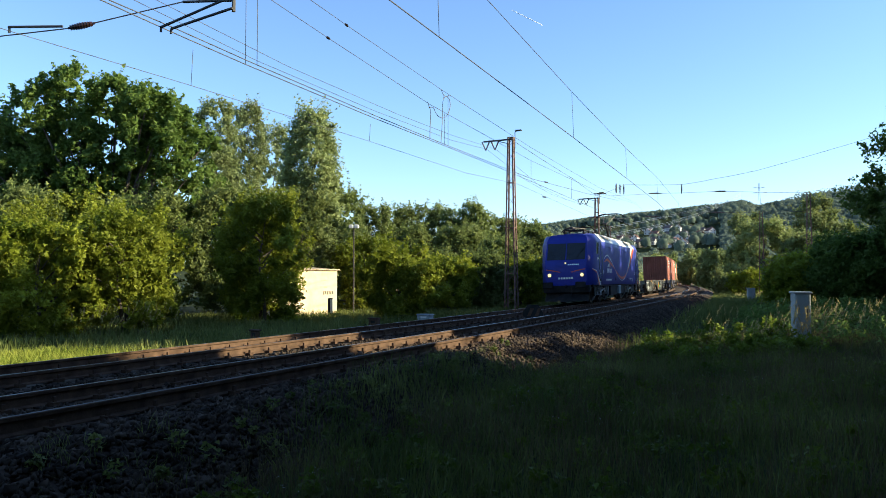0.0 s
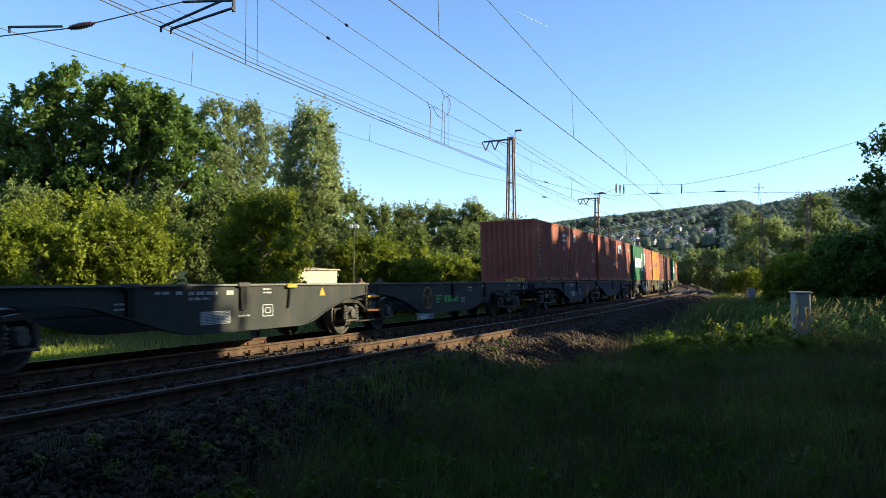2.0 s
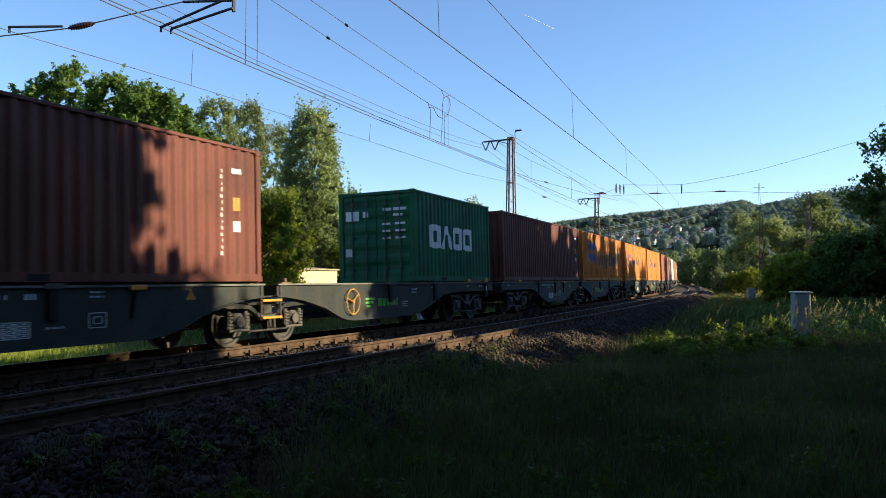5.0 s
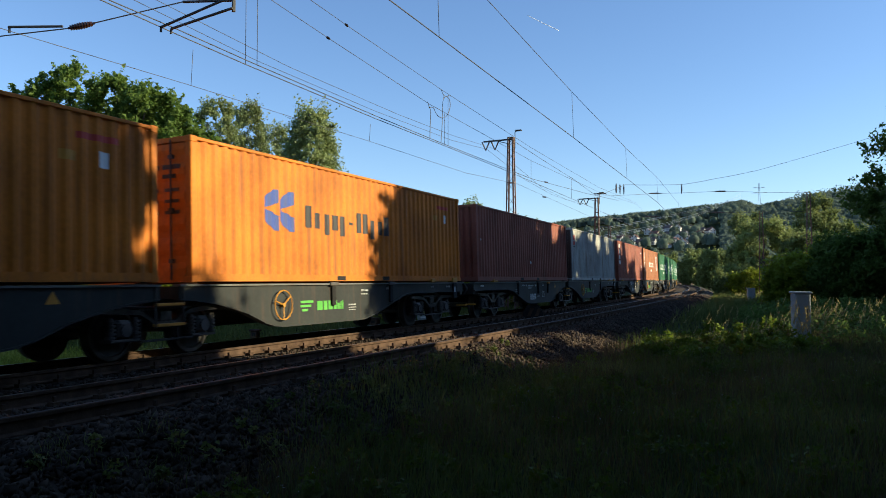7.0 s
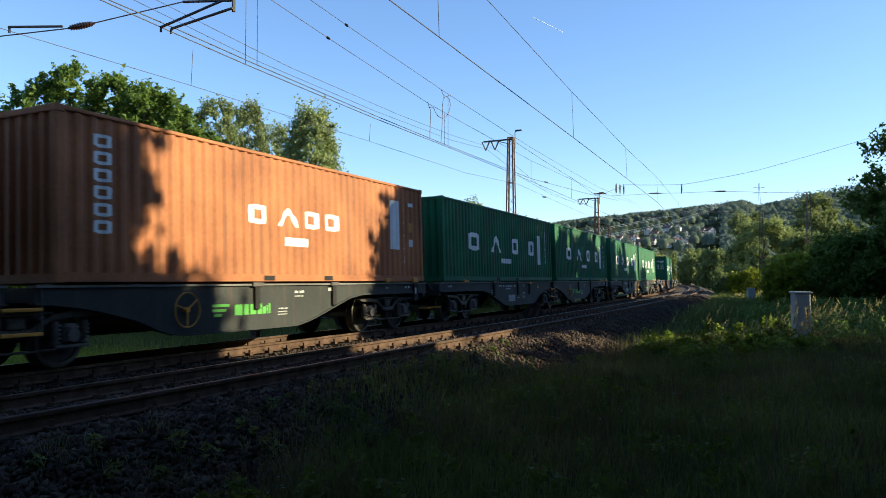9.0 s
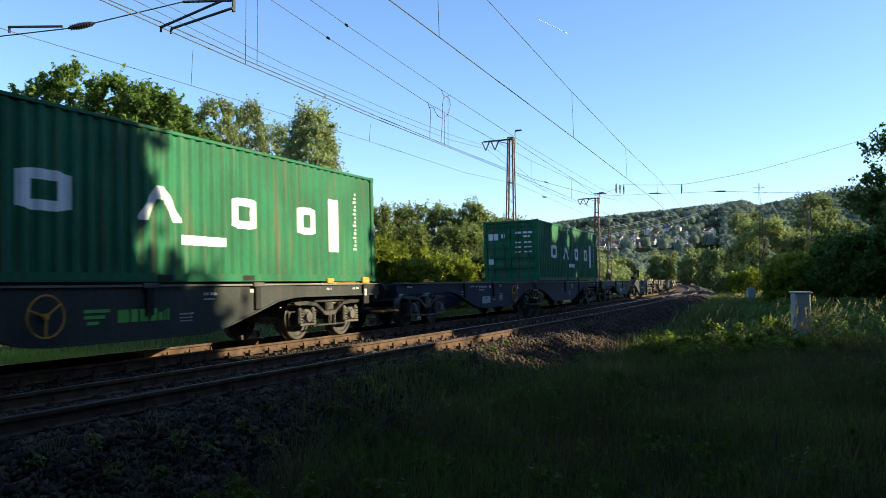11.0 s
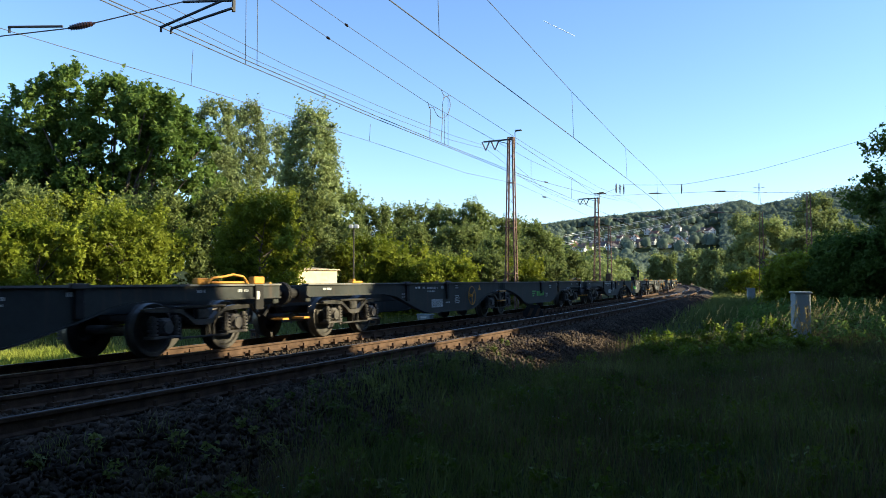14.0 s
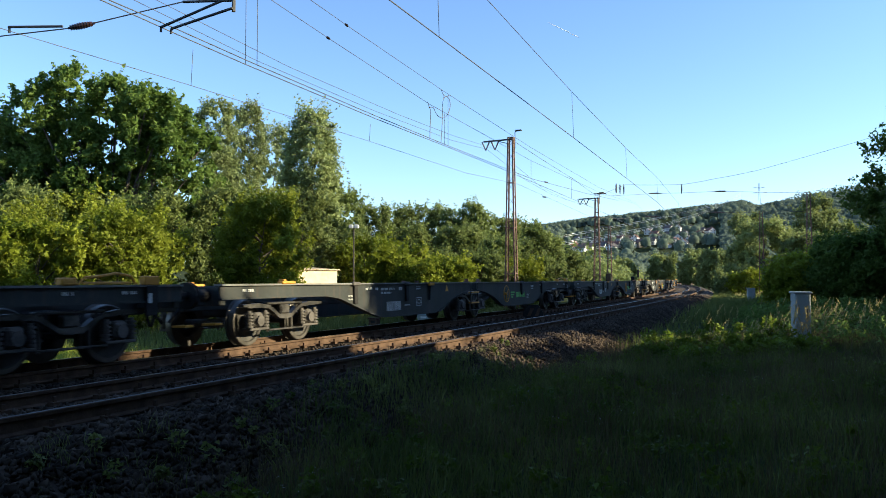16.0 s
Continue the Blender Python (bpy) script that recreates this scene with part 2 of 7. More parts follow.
def clump_points(rng, clumps, per, fill=0.75):
    """Points in the shells of many small clumps (x, y, z, r)."""
    c = np.repeat(clumps, per, axis=0)
    d = rng.normal(size=(len(c), 3))
    d /= np.linalg.norm(d, axis=1)[:, None]
    rr = c[:, 3] * rng.uniform(fill ** 3, 1.0, len(c)) ** (1 / 3) * rng.uniform(0.8, 1.15, len(c))
    return c[:, :3] + d * rr[:, None] * np.array([1, 1, 0.8]), d


def spray_points(rng, clumps, per, twigs=9, up=0.35):
    """Leaves set along short twigs that fan out of each clump (x, y, z, r)."""
    n = len(clumps) * twigs
    c = np.repeat(clumps, twigs, axis=0)
    d = rng.normal(size=(n, 3))
    d /= np.linalg.norm(d, axis=1)[:, None]
    d[:, 2] += up
    ln = c[:, 3] * rng.uniform(0.45, 1.28, n)
    k = max(2, per // twigs)
    f = rng.uniform(0.25, 1.0, (n, k, 1))
    j = rng.normal(size=(n, k, 3)) * (c[:, 3] * 0.15)[:, None, None] * (1.3 - 0.6 * f)
    pts = c[:, None, :3] + d[:, None] * ln[:, None, None] * f + j
    return pts.reshape(-1, 3), np.repeat(d, k, axis=0)


def crown_clumps(rng, rx, z0, z1, count, clump, power=0.5, lobes=5, inner=0.30):
    """Clumps spread over an uneven crown of radius rx between z0 and z1."""
    out = []
    ph = rng.uniform(0, 6.28, 4)
    while len(out) < count:
        a, h = rng.uniform(0, 6.28), rng.uniform(0, 1)
        prof = math.sin(math.pi * min(1, max(0.0, 0.10 + 0.86 * h))) ** power
        wob = 1 + 0.16 * math.sin(3 * a + ph[0] + 4 * h) + 0.13 * math.sin(lobes * a + ph[1] - 6 * h) + 0.10 * math.sin(9 * h + ph[2])
        r = rx * prof * wob * rng.uniform(inner, 1.0) ** (0.45 if inner > 0.1 else 0.65)
        out.append((r * math.cos(a), r * math.sin(a), z0 + (z1 - z0) * h, clump * rng.uniform(0.6, 1.35)))
    return np.array(out)


def trunk_mesh(rng, parent, height, radius, limbs, reach, z_limb):
    bm = bmesh.new()
    pts = [Vector((0.15 * math.sin(i * 1.3), 0.12 * math.cos(i * 1.7) - 0.12, -0.3 + (height + 0.3) * i / 6)) for i in range(7)]
    for i in range(6):
        rod(bm, pts[i], pts[i + 1], radius * (1 - i / 6.5), radius * (1 - (i + 1) / 6.5), 9)
    for k in range(limbs):
        h = z_limb + (height - z_limb) * rng.uniform(0, 0.85)
        a = rng.uniform(0, 6.28)
        p = Vector((0, 0, h))
        q = p + Vector((math.cos(a) * reach * 0.5, math.sin(a) * reach * 0.5, reach * 0.35))
        e = q + Vector((math.cos(a + 0.4) * reach * 0.4, math.sin(a + 0.4) * reach * 0.4, reach * 0.3))
        rr = radius * 0.35
        rod(bm, p, q, rr, rr * 0.6, 6)
        rod(bm, q, e, rr * 0.6, rr * 0.2, 6)
    return part("trunk", bm, BARK, parent)


def tree(name, x, y, top, rx, base, mat, label, category, seed, clumps=140, clump=0.8, per=150, leaf=0.12, trunk=0.25, power=0.5, limbs=9,
         group="", z=None, up=0.35, inner=0.30):
    rng = np.random.default_rng(seed)
    t = tagged(new(name), label, category, group)
    z = gz(x, y) if z is None else z
    t.matrix_basis = pose(x, y, z)
    h = top - z
    cl = crown_clumps(rng, rx - clump * 0.6, base, h - clump * 0.7, clumps, clump, power, inner=inner)
    trunk_mesh(rng, t, h * 0.8, trunk, limbs, rx * 0.72, max(base, h * 0.15))
    pts, out = spray_points(rng, cl, per, up=up)
    leaf_mesh("crown", pts, leaf, mat, t, rng, 0.35, out * 0.35)
    return t


def lobed_tree(name, x, y, lobes, mat, label, seed, trunk=0.5, clump=0.52, per=120, leaf=0.125, density=10.0):
    """A broad old tree: rounded lobes (dx, z, radius) of leaf clumps on spreading limbs, with gaps between them."""
    rng = np.random.default_rng(seed)
    t = tagged(new(name), label, "tree")
    z0 = gz(x, y)
    t.matrix_basis = pose(x, y, z0)
    bm = bmesh.new()
    fork = Vector((0, 0, 3.6))
    rod(bm, (0, 0, -0.3), fork, trunk, trunk * 0.75, 10)
    cl = []
    for dx, z, r in lobes:
        half = max(0.0, 1 - (dx / 7.5) ** 2) ** 0.5
        for dy in (rng.uniform(-2.2, -0.6) * half, rng.uniform(0.6, 2.6) * half):
            c = Vector((dx + rng.uniform(-0.3, 0.3), dy, z))
            knee = fork.lerp(c, 0.5) + Vector((0, 0, -0.5))
            rod(bm, fork, knee, trunk * 0.36, trunk * 0.2, 6)
            rod(bm, knee, c, trunk * 0.2, trunk * 0.06, 6)
            for k in range(int(density * r * r)):
                d = rng.normal(size=3)
                d /= np.linalg.norm(d)
                if d[2] < -0.55:
                    continue
                q = r * rng.uniform(0.70, 1.0)
                cl.append((c.x + d[0] * q, c.y + d[1] * q, c.z + d[2] * q * 0.8, clump * rng.uniform(0.6, 1.35)))
    part("trunk", bm, BARK, t)
    pts, out = spray_points(rng, np.array(cl), per, up=0.4)
    leaf_mesh("crown", pts, leaf, mat, t, rng, 0.6, out * 0.5)
    return t


# ---- trees and bushes beyond the railway ----
OAK_L, BUSH_L = "broad dark green oak with dense lit leaf clumps", "dense yellow-green leafy bush in evening sun"
POP_L, WOOD_L = "slender grey-green aspen with loose airy crown", "mid-green deciduous tree in a wood edge"
DARK_L = "dark green deciduous tree seen against the light"


def build_far_side():
    lobed_tree("oak_tree", -19.6, 46, [(-1.65, 12.6, 1.6), (0.65, 12.3, 1.5), (-3.3, 11.5, 1.6), (2.5, 11.6, 1.4), (3.9, 11.4, 1.1), (-4.9, 10.2, 1.7), (-2.2, 10.1, 1.9), (0.5, 10.3, 1.9), (3.0, 9.9, 1.9),
                                       (4.8, 9.7, 1.4), (-5.8, 7.8, 1.9), (-3.2, 7.5, 1.8), (2.2, 7.6, 2.0), (4.6, 7.6, 1.7), (-0.3, 7.1, 1.7), (-1.2, 8.7, 1.1), (-4.3, 5.4, 2.0), (-1.3, 5.0, 2.0), (1.0, 5.2, 1.8), (3.3, 5.2, 2.0), (5.4, 5.4, 1.5)],
               OAK, OAK_L, 1)
    tree("oak_tree", -25.6, 48, 10.4, 3.9, 0.8, OAK, OAK_L, "tree", 2, clumps=170, clump=0.9, per=270, leaf=0.11, trunk=0.35)
    for i, (x, y, top, rx, n) in enumerate([(-16.7, 58, 14.8, 1.9, 300), (-15.9, 64, 15.8, 1.7, 260), (-15.1, 70, 15.0, 2.1, 260), (-19.0, 68, 12.5, 2.2, 160)]):
        tree("aspen_tree", x, y, top, rx, 1.5, POPLAR, POP_L, "tree", 3 + i, clumps=n, clump=0.55, per=100, leaf=0.095, trunk=0.16, power=0.3, up=0.9)
    tree("aspen_tree", -8.8, 53, 12.9, 2.15, 1.2, POPLAR, "grey-green aspen with a dense upright crown", "tree", 8, clumps=520, clump=0.58, per=110, leaf=0.09, trunk=0.2, power=0.35, up=0.9)
    for i, (x, y, top, rx, m) in enumerate([(-21.0, 38, 5.6, 3.0, WOODS), (-15.0, 40, 5.6, 2.8, WOODS), (-11.5, 42, 6.0, 2.6, WOODS), (-8.2, 46, 6.4, 2.4, WOODS), (-13, 48, 7.0, 3.0, WOODS)]):
        tree("bush", x, y, top, rx, 0.3, m, "tall olive-green shrub below the trees", "bush", 12 + i, clumps=110, clump=0.6, per=200, leaf=0.09, trunk=0.1, power=0.3, group="lineside bushes", up=0.8)
    for i, (x, y, top, rx) in enumerate([(-16.4, 24, 2.9, 2.2), (-13.0, 25.5, 3.15, 2.2), (-11.0, 27, 3.5, 2.1), (-12.9, 32, 4.2, 2.2),
                                         (-7.55, 33, 5.0, 2.0), (-8.3, 35.5, 4.4, 1.8), (-17, 35, 5.0, 3.0)]):
        tree("bush", x, y, top, rx, 0.15, BUSH, BUSH_L, "bush", 20 + i, clumps=130, clump=0.48, per=230, leaf=0.07, trunk=0.09, power=0.3, group="lineside bushes", up=0.8)
    for i, (x, y, top, rx, m) in enumerate([(-2.05, 36.5, 2.95, 2.0, BUSH), (-4.6, 46, 3.6, 2.0, BUSH), (0.2, 46, 2.6, 2.0, BUSH), (2.4, 49, 2.9, 2.0, WOODS), (-0.6, 52, 3.2, 2.2, WOODS),
                                            (5.0, 52, 2.6, 2.0, BUSH), (7.3, 60, 3.0, 2.4, WOODS), (4.4, 62, 4.6, 2.6, WOODS)]):
        tree("bush", x, y, top, rx, 0.15, m, BUSH_L if m is BUSH else "mid-green leafy bush beside the line", "bush", 40 + i, clumps=110, clump=0.5, per=200, leaf=0.085, trunk=0.08,
             power=0.3, group="lineside bushes", up=0.7)
    for i, (x, y, top, rx) in enumerate([(-10.2, 74, 9.9, 3.2), (-6.8, 78, 8.6, 3.0), (-3.4, 80, 8.9, 2.8), (0.0, 82, 8.7, 2.8), (3.6, 80, 9.3, 2.4), (6.6, 84, 7.8, 2.8), (10.2, 92, 8.0, 3.0),
                                         (-8.5, 68, 6.5, 3.0), (-3.0, 70, 6.0, 3.0), (1.6, 72, 6.2, 3.0), (13.0, 98, 6.6, 2.6), (16.5, 108, 5.5, 3.0), (19.0, 116, 4.6, 2.6), (21.8, 122, 3.2, 2.4)]):
        tree("tree", x, y, top, rx, 0.4, WOODS, WOOD_L, "tree", 60 + i, clumps=130, clump=0.75, per=190, leaf=0.12, trunk=0.16, power=0.35, group="wood edge beyond the line", up=0.7)


def build_near_side():
    for i, (x, y, top, rx, m) in enumerate([(25.6, 41, 10.2, 3.9, OAK), (23.8, 38, 5.6, 2.4, OAK), (21.2, 41, 3.6, 2.2, OAK), (19.4, 43, 2.5, 1.8, BUSH), (27.5, 36, 7, 3.5, OAK)]):
        tree("tree", x, y, top, rx, 0.2, m, DARK_L, "tree", 90 + i, clumps=220, clump=0.75, per=150, leaf=0.11, trunk=0.2, power=0.35, group="trees on the near bank")
    for i, (x, y, top, rx, m) in enumerate([(34.2, 84, 7.9, 3.6, WILLOW), (43.5, 92, 11.0, 3.2, WILLOW), (37, 80, 6.0, 3.0, WILLOW), (46, 92, 8, 3.5, WOODS),
                                            (31.0, 62, 4.4, 2.6, BUSH), (50.5, 150, 6.6, 2.2, WILLOW), (58, 150, 14.2, 4.2, WILLOW),
                                            (27.0, 60, 2.6, 2.2, BUSH), (33, 70, 3.2, 2.4, BUSH), (60, 170, 7.2, 4.4, WILLOW), (60, 262, 8.5, 5.0, WILLOW), (72, 258, 9.5, 5.0, WILLOW), (80, 250, 11, 5, WILLOW), (69, 215, 8.5, 4.5, WILLOW)]):
        tree("tree", x, y, top, rx, 0.3, m, "pale olive-green willow tree in evening sun" if m is WILLOW else WOOD_L, "tree", 110 + i, clumps=110, clump=0.22 * rx + 0.1, per=210, leaf=0.06 + y * 0.0009, trunk=0.16, power=0.35, group="trees on the near bank", up=0.6)


def build_shade_row():
    """Unseen trees put along the near bank beside the eye, to shape the low sun that comes through."""
    for i, (s, off, top, rx) in enumerate([(-14, 22, 15.0, 4.6), (-8.2, 22, 15.0, 4.4), (-5.6, 22.5, 14.8, 3.2), (-3.9, 20.5, 13.7, 3.8), (-3.0, 21.5, 13.8, 2.3), (-1.0, 19.5, 8.8, 2.2), (7.9, 19, 11.2, 1.2), (10.0, 20, 14.3, 1.6), (19.0, 22, 17.6, 2.3), (12.9, 21, 13.0, 2.3),
                                           (15.6, 22, 13.4, 2.4), (18.5, 23, 13.6, 3.6), (21.5, 26, 14.6, 3.0), (24.5, 26, 14.4, 3.6), (28, 27, 14.4, 3.0), (31, 26, 14.2, 3.2), (34, 26.5, 14.2, 3.0), (37.5, 26, 13.9, 3.2), (42, 27, 14.0, 3.0), (46.5, 27, 13.2, 2.6), (53, 28, 13.4, 2.6),
                                           (-20, 22, 13, 4.5), (-28, 22, 13, 5)]):
        p = rail_point(s, 1.2)
        x, y = p.x + off * math.sin(SUN_AZ), p.y + off * math.cos(SUN_AZ)
        tree("tree", x, y, top, rx, 6.7 if s == 7.9 else (6.9 if s == 10.0 else 0.2), OAK, DARK_L, "tree", 150 + i, clumps=330 if s < -2 else (int(40 * rx) if s < 9 else 300), clump=0.75, per=63 if s < 9 else 80, leaf=0.24, trunk=0.2, power=0.6 if s in (-3.9, -3.0) else 0.22, group="trees on the near bank")


build_far_side()
build_near_side()
build_shade_row()


# ---- the train ----
SPEED = 28.0            # metres a second, towards the eye
MOVERS = []             # (thing, where its two ends stand on the line at the start)


def worn_paint(name, c, rust=0.45, fade=0.34, rough=0.6):
    """Faded sheet-steel paint with streaks that run down and rust spots."""
    m = material(name, tuple(v * (1 - fade) for v in c), tuple(min(1, v * (1 + fade * 0.5)) for v in c), rough=rough, size=0.8, fine=14, bump=0.05, dist=0.01, spec=0.25)
    nt = m.node_tree
    b = nt.nodes["Principled BSDF"]
    col = b.inputs["Base Color"].links[0].from_socket
    co = nt.nodes.new("ShaderNodeTexCoord")
    mp = nt.nodes.new("ShaderNodeMapping")
    mp.inputs["Scale"].default_value = (5, 5, 0.35)
    st = nt.nodes.new("ShaderNodeTexNoise")
    st.inputs["Scale"].default_value, st.inputs["Detail"].default_value = 1.6, 7.0
    rp = nt.nodes.new("ShaderNodeValToRGB")
    rp.color_ramp.elements[0].position, rp.color_ramp.elements[1].position = 0.54, 0.74
    rp.color_ramp.elements[1].color = (rust, rust, rust, 1)
    mx = nt.nodes.new("ShaderNodeMix")
    mx.data_type = "RGBA"
    mx.inputs["B"].default_value = (0.17, 0.085, 0.05, 1)
    nt.links.new(co.outputs["Object"], mp.inputs["Vector"])
    nt.links.new(mp.outputs[0], st.inputs["Vector"])
    nt.links.new(st.outputs["Fac"], rp.inputs[0])
    nt.links.new(rp.outputs[0], mx.inputs["Factor"])
    nt.links.new(col, mx.inputs["A"])
    nt.links.new(mx.outputs["Result"], b.inputs["Base Color"])
    return m


# first entry, for dark container ends: shade and dirt put into one colour
PAINTS = {"shaded_dirty": worn_paint("shaded_dirty_end_paint", (0.105, 0.070, 0.056)), "brown": worn_paint("brown_paint", (0.132, 0.039, 0.029)), "red": worn_paint("red_paint", (0.285, 0.088, 0.056)), "orange": worn_paint("orange_paint", (0.580, 0.182, 0.014), rust=0.45),
          "green": worn_paint("green_paint", (0.012, 0.119, 0.048)), "grey": worn_paint("grey_paint", (0.43, 0.43, 0.385), rust=0.6), "tan": worn_paint("tan_paint", (0.361, 0.136, 0.051))}
WORDS = {"brown": "dark brown", "red": "brick-red", "orange": "orange", "green": "dark green", "grey": "pale grey", "tan": "tan-brown"}
WHITE = material("white_lettering", (0.66, 0.66, 0.63), (0.80, 0.80, 0.77), rough=0.55, size=2, fine=30, bump=0)
BLUEMARK = material("blue_lettering", (0.03, 0.06, 0.26), (0.05, 0.09, 0.34), rough=0.55, size=2, bump=0)
NAVYMARK = material("navy_lettering", (0.013, 0.012, 0.015), (0.022, 0.020, 0.025), rough=0.55, size=2, bump=0)
STENCIL = material("stencil_paint", (0.42, 0.43, 0.42), (0.64, 0.65, 0.62), rough=0.6, size=6, fine=40, bump=0)
YELLOW = material("yellow_paint", (0.46, 0.20, 0.015), (0.60, 0.28, 0.025), rough=0.5, size=4, bump=0.05)
LIME = material("green_lettering", (0.08, 0.34, 0.04), (0.13, 0.45, 0.065), rough=0.5, size=3, bump=0)
REDMARK = material("red_lettering", (0.45, 0.04, 0.03), (0.6, 0.06, 0.04), rough=0.5, size=3, bump=0)
UNDER = material("dusty_steel", (0.032, 0.028, 0.025), (0.105, 0.092, 0.080), rough=0.7, metal=0.1, size=3, fine=30, bump=0.2, dist=0.005)
BLACK = material("black_steel", (0.010, 0.010, 0.010), (0.028, 0.026, 0.025), rough=0.75, size=4, bump=0.1, spec=0.2)
WAGON_GREY = worn_paint("wagon_grey", (0.033, 0.037, 0.035), rust=0.2, rough=0.6)
WAGON_NAVY = worn_paint("wagon_navy", (0.022, 0.021, 0.040), rust=0.2, rough=0.7)
# tyre steel lightened for the sun that catches the rim
TYRE = material("sunlit_tyre_steel", (0.060, 0.054, 0.048), (0.150, 0.136, 0.122), rough=0.42, metal=0.6, size=4, bump=0.05)
BOGIE = material("oily_bogie_steel", (0.010, 0.009, 0.008), (0.085, 0.078, 0.070), rough=0.42, metal=0.2, size=4, fine=26, bump=0.3, dist=0.006)
# wheel web darkened in colour for the shade behind frames and springs
WHEEL = material("wheel_steel", (0.016, 0.014, 0.012), (0.050, 0.044, 0.038), rough=0.6, metal=0.2, size=4, bump=0.05)

# deck edge paint lightened for the sky and sun on it, with rust streaks
LITEDGE = worn_paint("lit_deck_edge", (0.17, 0.17, 0.155), rust=0.5, rough=0.55)
CZ, CH, CX = 1.252, 2.591, 1.200
RIB = 0.2785            # pitch of the corrugation


def rib_lines(length, first=0.10):
    """(y, depth) corners of the trapezoid corrugation along a side."""
    out, y = [], first
    while y < length - first - RIB * 0.3:
        for f, d in ((0.0, 0.0), (0.26, 0.0), (0.50, 0.036), (0.76, 0.036)):
            out.append((y + f * RIB, d))
        y += RIB
    out.append((length - first, 0.0))
    return out


def rib_depth(lines, y):
    ys, ds = zip(*lines)
    return float(np.interp(y, ys, ds))


def side_sheet(bm, lines, x, z0, z1, sign=1):
    a = [bm.verts.new((sign * (x - d), y, z0)) for y, d in lines]
    b = [bm.verts.new((sign * (x - d), y, z1)) for y, d in lines]
    for i in range(len(lines) - 1):
        bm.faces.new((a[i], a[i + 1], b[i + 1], b[i]))


def mark(c, lines, y0, y1, span, mat, name="lettering"):
    """Paint that lies on the ribs between y0 and y1; span: (z0, z1), or a function of 0..1 that gives them."""
    ys = sorted({y0, y1, *[y for y, _ in lines if y0 < y < y1]}) if not callable(span) else sorted({*np.linspace(y0, y1, 14), *[y for y, _ in lines if y0 < y < y1]})
    bm = bmesh.new()
    lo, hi = [], []
    for y in ys:
        z0, z1 = span((y - y0) / (y1 - y0)) if callable(span) else span
        x = CX - rib_depth(lines, y) + 0.003
        lo.append(bm.verts.new((x, y, z0)))
        hi.append(bm.verts.new((x, y, z1)))
    for i in range(len(ys) - 1):
        bm.faces.new((lo[i], lo[i + 1], hi[i + 1], hi[i]))
    return part(name, bm, mat, c)


def strips(bm, lines, y0, y1, span):
    """One painted strip on the ribs, added to a mesh; span gives (z0, z1) for 0..1 along it."""
    ys = sorted({*np.linspace(y0, y1, 7), *[y for y, _ in lines if y0 < y < y1]})
    lo, hi = [], []
    for y in ys:
        z0, z1 = span((y - y0) / (y1 - y0))
        x = CX - rib_depth(lines, y) + 0.003
        lo.append(bm.verts.new((x, y, z0)))
        hi.append(bm.verts.new((x, y, z1)))
    for i in range(len(ys) - 1):
        bm.faces.new((lo[i], lo[i + 1], hi[i + 1], hi[i]))


def hollow_mark(c, lines, y0, y1, z0, z1, mat, peak=False, weight=0.27):
    """A plain hollow block, or a hollow peak, of a big letter's size and weight."""
    bm = bmesh.new()
    w, h = y1 - y0, z1 - z0
    k = w * weight
    r = min(0.10 * h, 0.2 * k)
    if peak:
        strips(bm, lines, y0, y0 + w * 0.40, lambda f: (z0 + h * max(0.0, (f - 0.55) / 0.45 * 0.62), z0 + h * (0.12 + 0.88 * f)))
        strips(bm, lines, y0 + w * 0.40, y1 - w * 0.40, lambda f: (z0 + h * 0.62, z1))
        strips(bm, lines, y1 - w * 0.40, y1, lambda f: (z0 + h * max(0.0, (0.45 - f) / 0.45 * 0.62), z0 + h * (1.0 - 0.88 * f)))
    else:
        strips(bm, lines, y0, y0 + k, lambda f: (z0 + r * (1 - f), z1 - r * (1 - f)))
        strips(bm, lines, y1 - k, y1, lambda f: (z0 + r * f, z1 - r * f))
        strips(bm, lines, y0 + k, y1 - k, lambda f: (z0, z0 + h * 0.26))
        strips(bm, lines, y0 + k, y1 - k, lambda f: (z1 - h * 0.26, z1))
    return part("lettering", bm, mat, c)


def block_row(c, lines, spots, z0, z1, mat):
    for i, (y0, y1) in enumerate(spots):
        hollow_mark(c, lines, y0, y1, z0, z1, mat, peak=i == 1)


def block_column(c, lines, y0, y1, z0, z1, n, mat, fill=0.78):
    h = (z1 - z0) / n
    for i in range(n):
        if h > 0.2:
            hollow_mark(c, lines, y0, y1, z0 + i * h, z0 + i * h + h * fill, mat, weight=0.3)
        else:
            mark(c, lines, y0 + 0.02 * (i % 3), y1, (z0 + i * h, z0 + i * h + h * fill * (0.8 if i % 2 else 1.0)), mat)


